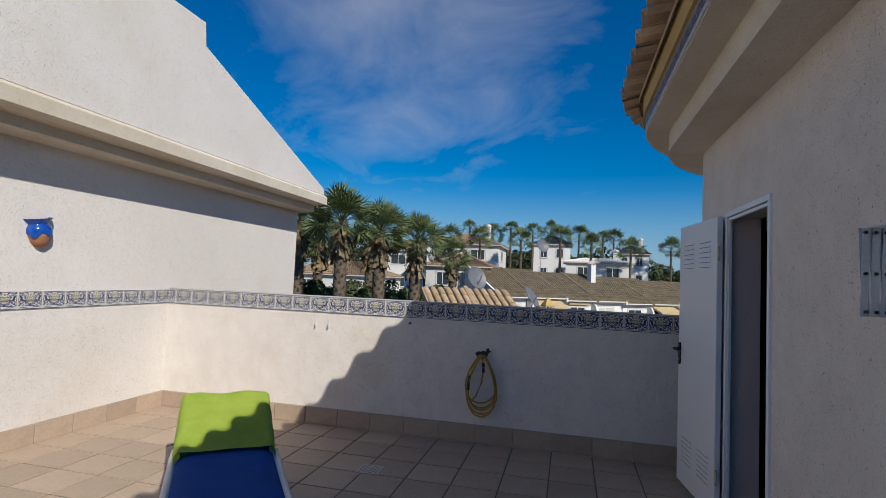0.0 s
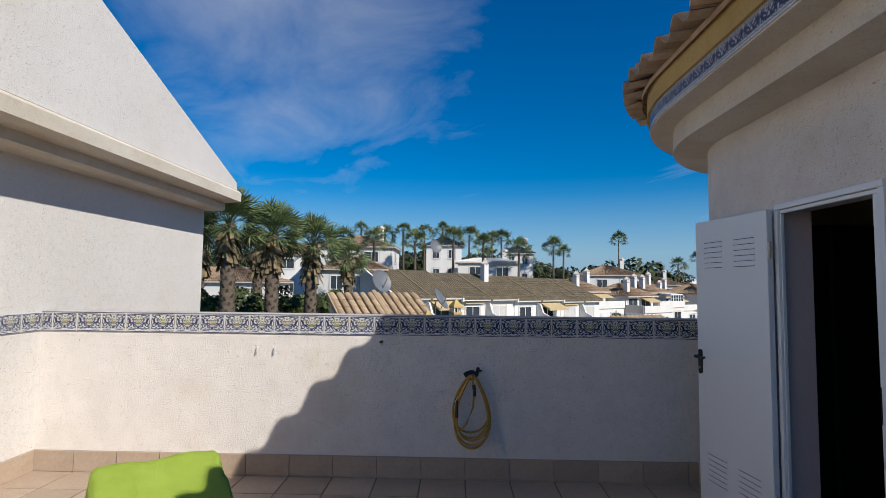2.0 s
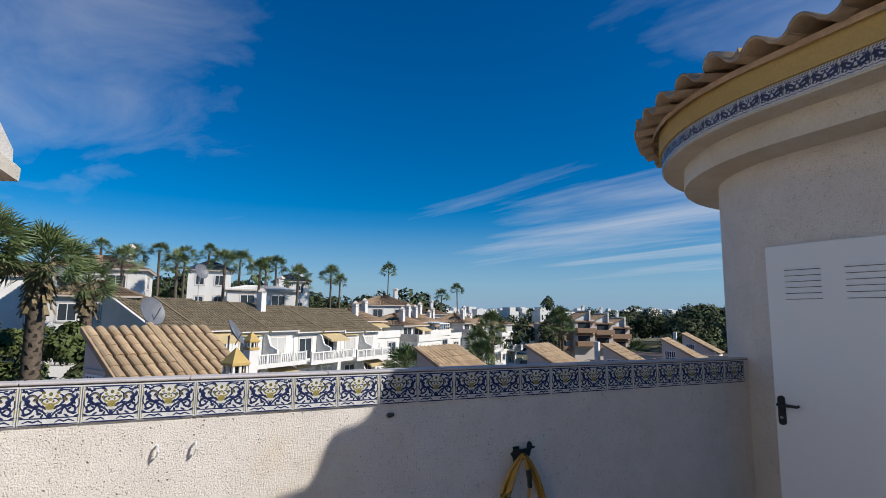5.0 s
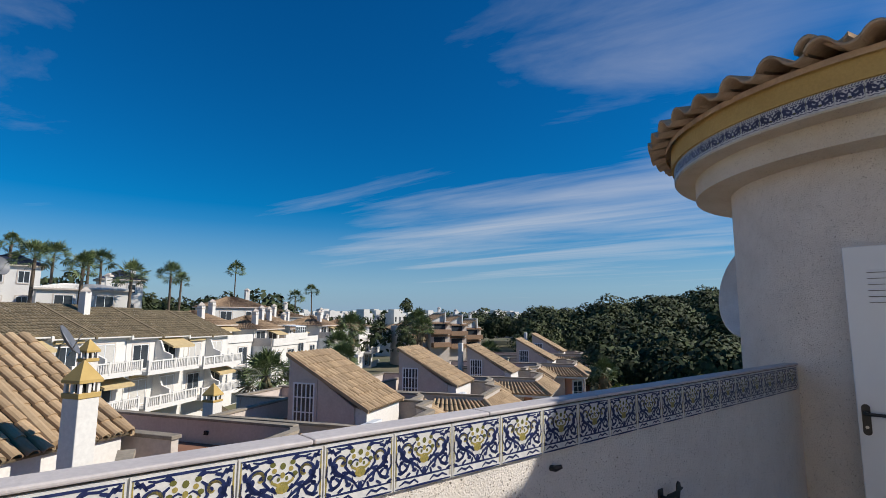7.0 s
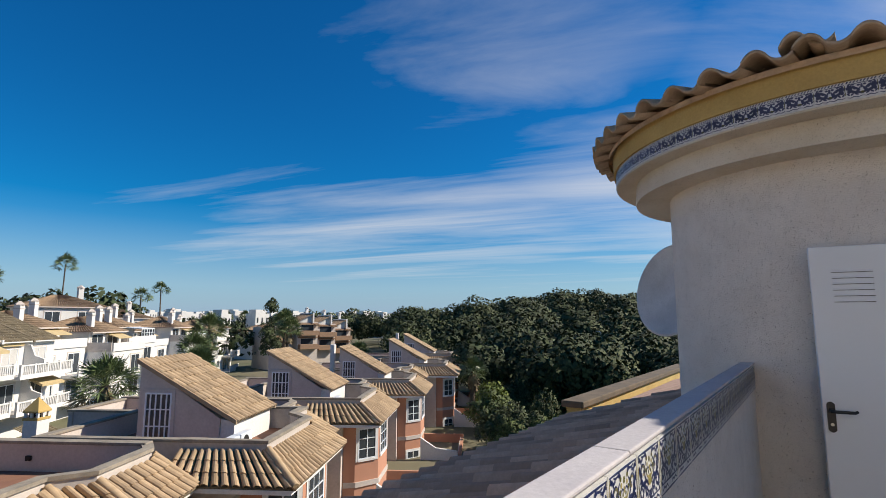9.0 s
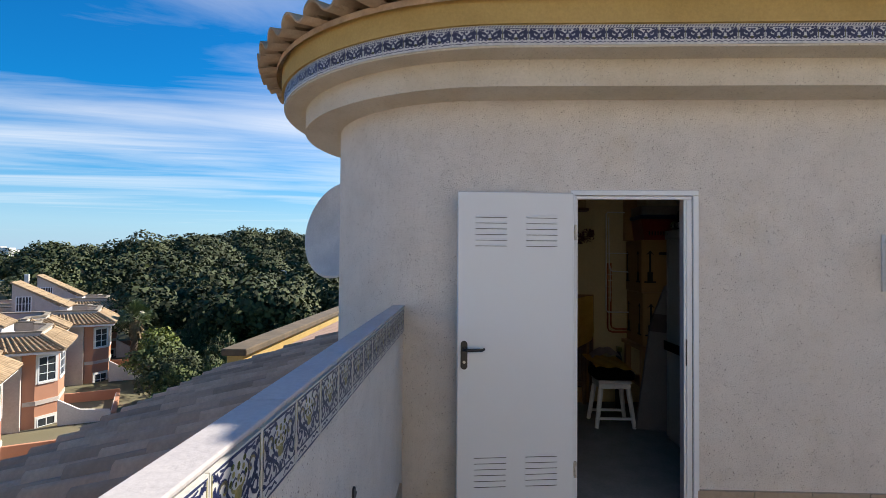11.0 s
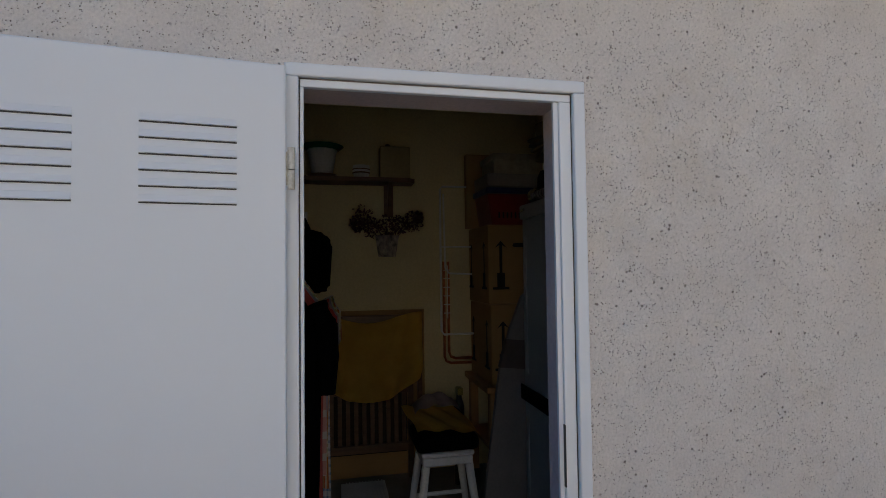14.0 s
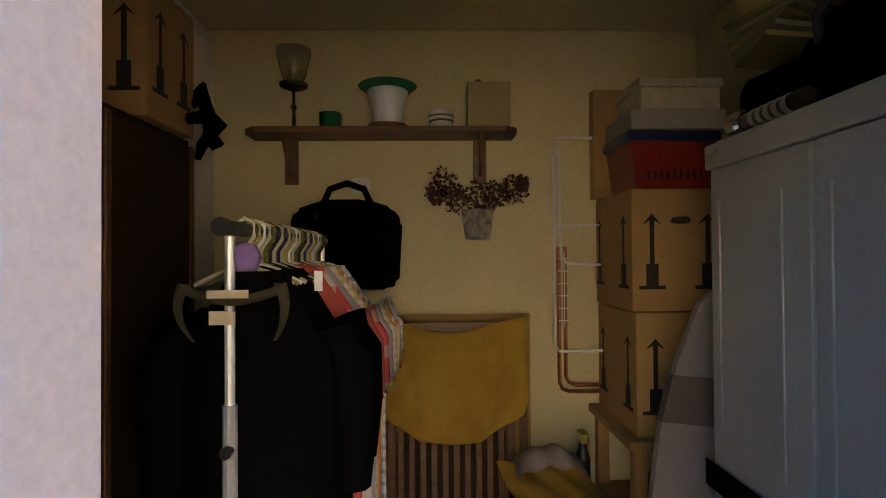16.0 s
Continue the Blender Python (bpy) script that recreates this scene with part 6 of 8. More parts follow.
def window_part(parent, x, y, z, w, h, face=0.0, pane_mat=None, grid=(2, 1), surround=None):
    """A window at a wall point; face: how far its outward side is turned from -y, in degrees."""
    m = pose(x, y, z, 0, 0, face)
    t = 0.06
    bm = B()
    ring = []
    for y_ in (-0.05, 0.03):
        ring.append([bm.verts.new(p_) for p_ in ((0, y_, 0), (w, y_, 0), (w, y_, h), (0, y_, h))])
        ring.append([bm.verts.new(p_) for p_ in ((t, y_, t), (w - t, y_, t), (w - t, y_, h - t), (t, y_, h - t))])
    for a, b in ((0, 1), (2, 3), (0, 2), (1, 3)):
        for q in range(4):
            bm.faces.new((ring[a][q], ring[a][(q + 1) % 4], ring[b][(q + 1) % 4], ring[b][q]))
    bmesh.ops.transform(bm, matrix=m, verts=bm.verts)
    w_ob = part("window", bm, DOOR_PAINT, parent)
    bars = [(w * i / grid[0] - 0.025, w * i / grid[0] + 0.025, -0.045, 0.025, t, h - t) for i in range(1, grid[0])]
    bars += [(t, w - t, -0.04, 0.022, h * j / grid[1] - 0.02, h * j / grid[1] + 0.02) for j in range(1, grid[1])]
    for q in bars:
        bm = bbox(*q)
        bmesh.ops.transform(bm, matrix=m, verts=bm.verts)
        part("glazing_bar", bm, DOOR_PAINT, w_ob)
    bm = bbox(0.01, w - 0.01, -0.02, 0.02, 0.01, h - 0.01)
    bmesh.ops.transform(bm, matrix=m, verts=bm.verts)
    part("pane", bm, pane_mat or WINDOW_DARK, w_ob)
    if surround:
        bm = B()
        box(bm, -0.12, 0, -0.035, 0.02, -0.1, h + 0.12)
        box(bm, w, w + 0.12, -0.035, 0.02, -0.1, h + 0.12)
        box(bm, 0, w, -0.035, 0.02, h, h + 0.12)
        box(bm, 0, w, -0.07, 0.02, -0.1, 0)
        bmesh.ops.transform(bm, matrix=m, verts=bm.verts)
        part("surround", bm, surround, w_ob)
    return w_ob


def chimney(at, h, label, w=0.28):
    """A square white pillar with a pierced lantern and ochre pyramid caps."""
    c = thing("chimney", label, "chimney", at, 31, group="yellow capped chimneys")
    part("shaft", bbox(-w, w, -w, w, 0, h, 0.015), WHITE_WALL, c)
    part("collar", bbox(-w - 0.02, w + 0.02, -w - 0.02, w + 0.02, h + 0.001, h + 0.1, 0.01), YELLOW, c)
    for x in (-1, 0, 1):
        for y in (-1, 0, 1):
            if x or y:
                part("lantern_post", bbox(x * w * 0.84 - w * 0.14, x * w * 0.84 + w * 0.14, y * w * 0.84 - w * 0.14, y * w * 0.84 + w * 0.14, h + 0.1, h + 0.28), WHITE_WALL, c)
    # black block between the posts for the lantern's shaded inside
    part("lantern_core", bbox(-w * 0.6, w * 0.6, -w * 0.6, w * 0.6, h + 0.1, h + 0.28), INK, c)

    def cap(z, r0, r1, hh, name):
        bm = lathe(B(), [(r0, 0), (r0, 0.06), (r1, hh)], (0, 0, z), 4)
        bmesh.ops.rotate(bm, verts=bm.verts, matrix=Matrix.Rotation(radians(45), 3, "Z"))
        part(name, bm, YELLOW, c, "ochre pyramid cap")
    cap(h + 0.28, (w + 0.03) * 1.41, 0.02, 0.1 + 1.5 * w, "cap")
    return c


def stairhead(house, x1, y0, z0, near, w=3.3, ln=3.6, drop=2.05, low=-3.0):
    """A lean-to stair tower on the roof terrace: sloping tiled roof, side walls, grilled door."""
    bm = slab(B(), [(y0 - ln + 0.5, z0 + low), (y0 - 0.05, z0 + low), (y0 - 0.05, z0 - 0.06), (y0 - ln + 0.5, z0 - drop + 0.08)], "x", x1 - w, x1)
    s = part("stair_tower", bm, CREAM_WALL, house, "cream lean-to stair tower")
    part("end_wall", slab(B(), [(y0 - ln, z0 + low), (y0 - ln + 0.495, z0 + low), (y0 - ln + 0.495, z0 - drop + 0.06), (y0 - ln, z0 - drop - 0.06)], "x", x1 - w + 0.08, x1 - 0.08), WHITE_WALL, s)
    q = ((x1 - w - 0.1, y0 - ln - 0.15, z0 - drop - 0.04), (x1 + 0.1, y0 - ln - 0.15, z0 - drop - 0.04), (x1 - w - 0.1, y0 + 0.06, z0), (x1 + 0.1, y0 + 0.06, z0))
    if near:
        for t_ in [laid_tiles("stair_roof", q, house, "sandy barrel tile roof of the stair tower")]:
            t_.location.z = 0.02
    else:
        roof_part("tiles", [q], ROOF_TILE_FAR, s, "sandy barrel tiles")
    window_part(s, x1 - w, y0 - 0.3, z0 + low + 0.15, 1.0, 1.75, -90, WINDOW_DARK, (5, 3), CREAM_WALL)
    for x in (x1 - w - 0.12, x1 + 0.02):
        bm = slab(B(), [(y0 - ln - 0.15, z0 - drop - 0.1), (y0 + 0.06, z0 - 0.06), (y0 + 0.06, z0 + 0.1), (y0 - ln - 0.15, z0 - drop + 0.06)], "x", x, x + 0.1)
        part("verge", bm, ROOF_TILE_FAR, s)


def aircon(parent, x, y, z):
    u = part("air_conditioner", bbox(x, x + 0.85, y - 0.32, y, z, z + 0.6, 0.02), DOOR_PAINT, parent, "white air conditioner")
    part("fan_grille", lathe(B(), [(0.23, 0), (0.23, -0.012), (0.06, -0.02), (0.05, -0.02)], (x + 0.35, y - 0.321, z + 0.3), 18, axis="y"), INK, u, "dark round fan grille")


def parapet(house, name, x0, x1, y0, y1, z0=-3.0, z1=-2.2):
    """A rendered parapet with its own weathered coping."""
    p = part(name, bbox(x0, x1, y0, y1, z0, z1), CREAM_WALL, house, "cream parapet")
    part("coping", bbox(x0 - 0.05, x1 + 0.05, y0 - 0.05, y1 + 0.05, z1, z1 + 0.09, 0.015), OLD_COPING, p, "weathered brown coping")


def front_line(h, inner, outer, ends, k, z0=-3.0):
    """Parapet, coping and sloping tiled eaves along a bent front; ends close the soffit at the wall."""
    def inset(d):
        out = []
        for i, p in enumerate(inner):
            a, b = Vector(inner[max(0, i - 1)]), Vector(inner[min(len(inner) - 1, i + 1)])
            n = Vector((-(b - a).y, (b - a).x)).normalized()
            out.append((p[0] + n.x * d, p[1] + n.y * d))
        return out
    w = part("front_parapet", prism(B(), list(inner) + inset(0.2)[::-1], z0, -2.2), CREAM_WALL, h, "angled cream parapet")
    part("coping", prism(B(), inset(-0.06) + inset(0.26)[::-1], -2.2, -2.1), OLD_COPING, w, "weathered brown coping")
    for i in range(len(inner) - 1):
        q = [(*outer[i], -3.15), (*outer[i + 1], -3.15), (*inset(-0.07)[i], -2.42), (*inset(-0.07)[i + 1], -2.42)]
        if k < 3:
            laid_tiles("eaves_slope", q, h, "sandy barrel tile eaves")
        else:
            roof_part("eaves_slope", [q], ROOF_TILE_FAR, h, "sandy barrel tile eaves")
        if i:
            part("hip_ridge", tube(B(), [Vector(q[0]) + Vector((0, 0, 0.08)), Vector(q[2]) + Vector((0, 0, 0.1))], 0.1, 8), ROOF_TILE_FAR, h, smooth=60)
    part("soffit", prism(B(), [(x, y + 0.12) for x, y in outer] + ends, -3.32, -3.2), WHITE_WALL, h)


def bay(h, ring, k, windows):
    part("bay", prism(B(), ring, -10.5, -3.32), SALMON, h, "salmon painted bay")
    cx_ = sum(p[0] for p in ring) / len(ring)
    part("bay_band", prism(B(), [(cx_ + (x - cx_) * 1.02, y - 0.05) for x, y in ring], -6.5, -6.25), CREAM_WALL, h, "pale band round the bay")
    for x, y, w, face in windows:
        for z in (-5.2, -8.8):
            window_part(h, x, y, z, w, 1.5, face, None, (max(2, round(w * 2)), 3), WHITE_WALL)


def terrace_house(at, label, k):
    """A stepped townhouse: roof terrace with a stair tower, angled tiled eaves, salmon bay, yard wall."""
    h = thing("townhouse", label, "house", at, 31, group="row of townhouses")
    x0, y1 = (-10.2, 5.0) if k == 0 else (-5.85, 1.6)
    part("wall", bbox(x0, 0.4, -5.0, y1, -10.5, -3.0), CREAM_WALL, h)
    parapet(h, "back_parapet", x0, 0.4, y1 - 0.2, y1)
    parapet(h, "side_parapet", 0.2, 0.4, -4.75, y1 - 0.26)
    if k:
        parapet(h, "side_parapet", x0, x0 + 0.2, -3.2, y1 - 0.26)
    part("terrace_floor", bbox(x0, 0.2, -4.8, y1 - 0.2, -3.0, -2.97), CLAY_FLOOR, h, "reddish tiled terrace floor")
    stairhead(h, 0.0, 0.0, 0.0, k < 3)
    if k:
        inner = [(-5.85, -3.2), (-5.85, -5.9), (-1.9, -5.9), (-1.0, -5.0), (0.4, -5.0)]
        outer = [(-6.9, -3.2), (-6.9, -7.2), (-1.6, -7.2), (-0.7, -6.3), (0.6, -6.3)]
        ends = [(0.4, -5.0), (-5.85, -4.95)]
        ring = [(-5.5, -5.0), (-5.4, -5.6), (-4.5, -6.6), (-2.0, -6.6), (-1.4, -6.0), (-1.1, -5.0)]
        wins = [(-5.3, -5.71, 1.05, -48), (-4.1, -6.6, 1.7, 0), (-1.92, -6.52, 0.65, 45)]
    else:
        inner = [(-10.2, -5.0), (-7.2, -5.0), (-6.3, -5.9), (-1.9, -5.9), (-1.0, -5.0)]
        outer = [(-10.3, -6.3), (-7.5, -6.3), (-6.6, -7.2), (-1.6, -7.2), (-0.7, -6.3)]
        ends = [(-1.0, -5.0), (-10.2, -5.0)]
        ring = [(-7.1, -5.0), (-6.8, -6.0), (-6.2, -6.6), (-2.0, -6.6), (-1.4, -6.0), (-1.1, -5.0)]
        wins = [(-5.9, -6.6, 1.5, 0), (-3.8, -6.6, 1.5, 0)]
    front_line(h, inner, outer, ends, k)
    bay(h, ring, k, wins)
    part("wing", bbox(-1.0, 0.4, -5.45, -5.0, -10.5, -3.32), WHITE_WALL, h, "white wing")
    for z in (-5.2, -8.8):
        window_part(h, -0.75, -5.45, z, 0.9, 1.4, 0, None, (2, 2), WHITE_WALL)
        window_part(h, 0.4, -3.8, z, 1.2, 1.4, 90, None, (2, 1), WHITE_WALL)
    part("yard_side_wall", bbox(0.2, 0.4, -9.6, -5.45, -10.5, -7.2), SALMON, h, "salmon yard wall")
    part("yard_wall", bbox(-5.2, 0.2, -9.6, -9.4, -10.5, -7.4), SALMON, h, "salmon yard wall")
    part("yard_wall_lining", bbox(-5.2, 0.2, -9.39, -9.34, -8.6, -7.4), CREAM_WALL, h)
    part("yard_floor", bbox(-5.2, 0.2, -9.3, -6.7, -8.8, -8.6), CLAY_FLOOR, h)
    part("yard_inner_wall", slab(B(), [(-9.34, -8.6), (-6.7, -8.6), (-6.7, -6.3), (-7.8, -7.0), (-9.34, -7.2)], "x", -5.4, -5.2), WHITE_WALL, h, "white sloping balcony wall")
    if k:
        aircon(h, -4.9, -3.9, -2.96)
        aircon(h, -3.95, -3.9, -2.96)
    if k in (3, 5):
        part("chimney_pot", bbox(-1.6, -1.15, 0.9, 1.25, -2.97, 0.1, 0.02), WHITE_WALL, h, "plain white chimney")
    return h


def set_back_house(at, left, k):
    """The set-back house between two towers: bare roof terrace behind a bent parapet with tiled eaves."""
    h = thing("townhouse", "set-back cream townhouse with a bare reddish roof terrace", "house", at, 31, group="row of townhouses")
    part("wall", bbox(left, -6.35, -2.3, 6.0, -10.5, -2.98), CREAM_WALL, h)
    parapet(h, "party_wall", -6.6, -6.35, -2.55, 6.0, -2.98, -2.15)
    parapet(h, "back_parapet", left, -6.66, 5.8, 6.0, -2.98, -2.2)
    parapet(h, "party_wall", left, left + 0.22, -2.0, 5.74, -2.98, -2.2)
    part("terrace_floor", bbox(left + 0.2, -6.6, -2.2, 5.8, -2.98, -2.93), CLAY_FLOOR, h, "reddish tiled terrace floor")
    lamp = part("terrace_lamp", bbox(-6.68, -6.605, 0.9, 1.06, -2.62, -2.48, 0.01), INK, h, "small black wall lamp")
    inner = [(left, -2.35), (-9.8, -2.3), (-9.2, -3.1), (-6.95, -3.0), (-6.4, -2.6)]
    outer = [(left, -3.7), (-10.1, -3.65), (-9.4, -4.5), (-6.95, -4.4), (-5.95, -3.3)]
    front_line(h, inner, outer, [(-6.0, -2.3), (left, -2.3)], k, -2.98)
    bay(h, [(-9.8, -2.2), (-9.7, -3.0), (-9.0, -3.8), (-7.2, -3.8), (-6.7, -3.4), (-6.4, -2.2)], k, [(-9.6, -3.11, 0.85, -49), (-8.8, -3.8, 1.4, 0), (-7.1, -3.76, 0.55, 40)])
    return h


DISH_PAINT = mat("grey_dish_paint", (0.15, 0.16, 0.18), 0.5)


def dish(at, r_, aim, label):
    d = thing("satellite_dish", label, "satellite dish", at, group="satellite dishes on the roofs")
    bm = lathe(B(), [(0.02, 0.0), (0.4 * r_, 0.04 * r_), (0.75 * r_, 0.13 * r_), (r_, 0.26 * r_), (0.97 * r_, 0.3 * r_), (0.72 * r_, 0.18 * r_), (0.02, 0.05)], (0, 0, 0), 26)
    bmesh.ops.transform(bm, matrix=Vector(aim).normalized().to_track_quat("Z", "Y").to_matrix().to_4x4(), verts=bm.verts)
    part("reflector", bm, DISH_PAINT, d, smooth=40)
    a = Vector(aim).normalized()
    part("feed_arm", tube(B(), [Vector((0, 0, -r_ * 0.9)) + a * 0.1, a * r_ * 0.9], 0.02, 6), STEEL, d)
    part("mast", tube(B(), [(0, 0, 0), -a * 0.15, -a * 0.15 - Vector((0, 0, 5.2))], 0.03, 8), STEEL, d)


O = [(-3.53, 15.8, 1.1), (8.1, 21.4, 0.09), (17.3, 26.5, -0.2), (28, 32, -0.55), (39, 36.5, -0.4), (48, 42, -0.15)]
for i, o in enumerate(O):
    hs_ = terrace_house(o, "cream terrace house with salmon bays and a sloping tiled stair tower", i)
    if i:
        set_back_house(o, 0.45 - math.dist(O[i - 1][:2], o[:2]), i)
    if i == 0:
        part("roof_divider", tube(B(), [(-1.65, -3.75, -1.98), (-1.65, 0.06, 0.12)], 0.11, 8), ROOF_TILE_FAR, hs_, "raised row of ridge tiles")
chimney((-2.75, 11.0, -6.0), 6.08, "tall white chimney pillar with a yellow pyramid cap", 0.21)
chimney((-1.9, 18.0, -3.4), 3.66, "white chimney pillar with a yellow pyramid cap", 0.19)
chimney((3.5, 23.5, -4.6), 2.5, "white chimney pillar with a yellow pyramid cap")
chimney((15.5, 36, -4.6), 2.7, "white chimney pillar with a yellow pyramid cap")
dish((-5.4, 19.6, 1.6), 0.56, (0.75, -0.6, 0.35), "big grey satellite dish behind the tiled stair tower")
dish((-2.6, 16.8, 0.9), 0.48, (0.8, -0.2, 0.5), "tilted grey satellite dish beside the tiled roof")
dish((-14.5, 48, 4.6), 0.6, (0.75, -0.6, 0.35), "round pale satellite dish on a mast")
dish((-4.5, 62, 6.2), 0.9, (0.6, -0.7, 0.3), "grey satellite dish on a far roof")


def balustrade(parent, x0, x1, y, z, h=0.9):
    bm = B()
    box(bm, x0, x1, y, y + 0.14, z + h - 0.1, z + h)
    box(bm, x0, x1, y, y + 0.14, z, z + 0.12)
    for i in range(int((x1 - x0) / 1.6) + 1):
        x = min(x1 - 0.2, x0 + 1.6 * i)
        box(bm, x, x + 0.2, y - 0.02, y + 0.16, z, z + h + 0.05)
    n = int((x1 - x0) / 0.22)
    for i in range(n):
        x = x0 + (i + 0.5) * (x1 - x0) / n
        tube(bm, [(x, y + 0.07, z + 0.12), (x, y + 0.07, z + 0.35), (x, y + 0.07, z + h - 0.1)], [0.05, 0.075, 0.04], 6)
    return part("balustrade", bm, WHITE_WALL, parent, "white balustrade")


AWNING = mat("cream_awning", (0.58, 0.45, 0.24), 0.9, (0.5, 0.38, 0.2), 2)
SHUTTER = mat("pale_roller_shutter", (0.6, 0.58, 0.54), 0.7, stretch=(1, 1, 8), bump=0.2)


def apartment(at, label, k):
    """A white two-storey apartment house: weathered roof between party walls, balconies, awnings, chimney."""
    h = thing("apartment_house", label, "house", at, 40, group="white apartment houses")
    part("wall", bbox(0, 7.2, 0, 9, -9.5, 0.6), WHITE_WALL, h)
    rf = part("roof", slab(B(), [(-0.5, 0.45), (4.95, 2.85), (9.4, 0.8), (9.4, 0.6), (-0.5, 0.35)], "x", 0.05, 7.15), WHITE_WALL, h)
    roof_part("front_slope", [((0.0, -0.55, 0.5), (7.2, -0.55, 0.5), (0.0, 5.0, 2.95), (7.2, 5.0, 2.95))], ROOF_GREY, rf, "weathered grey-brown barrel tiles")
    roof_part("back_slope", [((0.0, 9.5, 0.8), (7.2, 9.5, 0.8), (0.0, 5.0, 2.95), (7.2, 5.0, 2.95))], ROOF_GREY, rf, "weathered grey-brown barrel tiles")
    for x in (-0.15, 3.5):
        bm = slab(B(), [(-0.6, 0.3), (-0.6, 0.62), (5.0, 3.12), (5.0, 2.7)], "x", x, x + 0.2)
        part("party_wall", bm, WHITE_WALL if x < 0 else ROOF_GREY, h, "sloping party wall")
    if k in (1, 4, 5, 8, 10):
        c = part("chimney", bbox(5.9, 6.5, 3.0, 3.6, 1.8, 4.0), WHITE_WALL, h)
        part("chimney_cap", lathe(B(), [(0.5, 0), (0.5, 0.1), (0.1, 0.4)], (6.2, 3.3, 4.0), 4), CREAM_WALL, c)
    for j, z in enumerate((-2.3, -5.2)):
        b = part("balcony", bbox(0.3, 6.9, -1.9, 0, z - 0.25, z), WHITE_WALL, h)
        balustrade(b, 0.3, 6.9, -1.9 + (0 if j == 0 else 0.01), z)
        part("dividing_wall", slab(B(), [(-1.7, z), (0, z), (0, z + 2.5), (-0.5, z + 2.4), (-0.9, z + 1.5), (-1.7, z + 1.2)], "x", 3.3, 3.5), WHITE_WALL, b)
        window_part(h, 0.7, 0.0, z + 0.1, 1.8, 2.05, 0, WINDOW_DARK if (k + j) % 3 else SHUTTER, (2, 1), CREAM_WALL)
        window_part(h, 4.1, 0.0, z + 0.1, 1.9, 2.05, 0, SHUTTER if (k + j) % 2 else WINDOW_DARK, (2, 1), CREAM_WALL)
        if (k + j) % 2 == 0:
            part("awning", slab(B(), [(0, z + 2.6), (0, z + 2.45), (-1.5, z + 1.75), (-1.5, z + 1.95)], "x", 3.7, 6.7), AWNING, h, "cream roller awning")
        else:
            part("awning_case", bbox(0.5, 2.9, -0.25, 0, z + 2.35, z + 2.6, 0.02), AWNING, h, "rolled-up cream awning")
    roof_part("porch_tiles", [((0.0, -3.4, -6.9), (3.2, -3.4, -6.9), (0.0, -1.95, -6.2), (3.2, -1.95, -6.2))], ROOF_GREY, h, "weathered porch tiles")
    part("yard_wall", bbox(0, 7.2, -4.6, -4.4, -9.5, -6.7), WHITE_WALL, h)
    return h


def stepped_apartment(at, label, k):
    """A white house of the far row: hipped tan roof set back behind a roof terrace, glazed veranda, chimneys."""
    h = thing("apartment_house", label, "house", at, 40, group="white apartment houses")
    part("wall", bbox(0, 7.0, 0, 9, -9.5, -0.9), WHITE_WALL, h)
    u = part("upper_floor", bbox(0.2, 6.8, 2.6, 9, -0.9, 1.2), WHITE_WALL, h)
    a, b_, c, e = (-0.2, 2.0, 1.15), (7.2, 2.0, 1.15), (7.2, 9.4, 1.15), (-0.2, 9.4, 1.15)
    t0, t1 = (3.0, 5.6, 2.75), (4.0, 5.6, 2.75)
    for q in ((a, b_, t0, t1), (b_, c, t1, t1), (c, e, t1, t0), (e, a, t0, t0)):
        roof_part("roof_slope", [q], TAN_ROOF, h, "tan barrel tiles")
    part("eaves", bbox(-0.2, 7.2, 2.0, 9.4, 1.02, 1.15), CREAM_WALL, h)
    part("terrace_wall", bbox(0, 7.0, -0.15, 0.05, -0.9, 0.0), WHITE_WALL, h)
    part("terrace_wall", bbox(-0.1, 0.1, 0.05, 2.6, -0.9, 0.05), CREAM_WALL, h)
    window_part(u, 0.7, 2.6, -0.7, 2.2, 1.6, 0, WINDOW_DARK, (2, 1), CREAM_WALL)
    if k % 3 == 0:
        part("pergola_roof", slab(B(), [(0.1, 0.95), (2.6, 1.15), (2.6, 1.05), (0.1, 0.85)], "x", 3.4, 6.9), DOOR_PAINT, h)
        for i in range(5):
            window_part(h, 3.45 + 0.69 * i, 0.1, -0.1, 0.66, 0.98, 0, WINDOW_DARK, (1, 2))
    else:
        part("awning", slab(B(), [(2.6, 1.0), (2.6, 0.9), (1.1, 0.35), (1.1, 0.45)], "x", 3.4, 6.4), AWNING, h, "cream roller awning")
        window_part(u, 3.8, 2.6, -0.7, 2.2, 1.6, 0, WINDOW_DARK, (2, 1), CREAM_WALL)
    for x, y, t in ((1.2, 3.0, 3.3), (5.6, 4.6, 3.8)):
        cc = part("chimney", bbox(x, x + 0.6, y, y + 0.6, 1.2, t), WHITE_WALL, h)
        part("chimney_band", bbox(x - 0.06, x + 0.66, y - 0.06, y + 0.66, t - 0.35, t - 0.25), CREAM_WALL, cc)
        part("chimney_cap", lathe(B(), [(0.5, 0), (0.5, 0.1), (0.1, 0.4)], (x + 0.3, y + 0.3, t), 4), CREAM_WALL, cc)
    for j, z in enumerate((-3.6, -6.3)):
        b = part("balcony", bbox(3.4, 6.9, -1.6, 0, z - 0.25, z), WHITE_WALL, h)
        balustrade(b, 3.4, 6.9, -1.6 + 0.01 * j, z)
        window_part(h, 0.8, 0.0, z + 0.8, 1.3, 1.2, 0, WINDOW_DARK if (k + j) % 2 else SHUTTER, (2, 1), CREAM_WALL)
        window_part(h, 4.1, 0.0, z + 0.1, 1.9, 2.05, 0, WINDOW_DARK, (2, 1), CREAM_WALL)
    return h


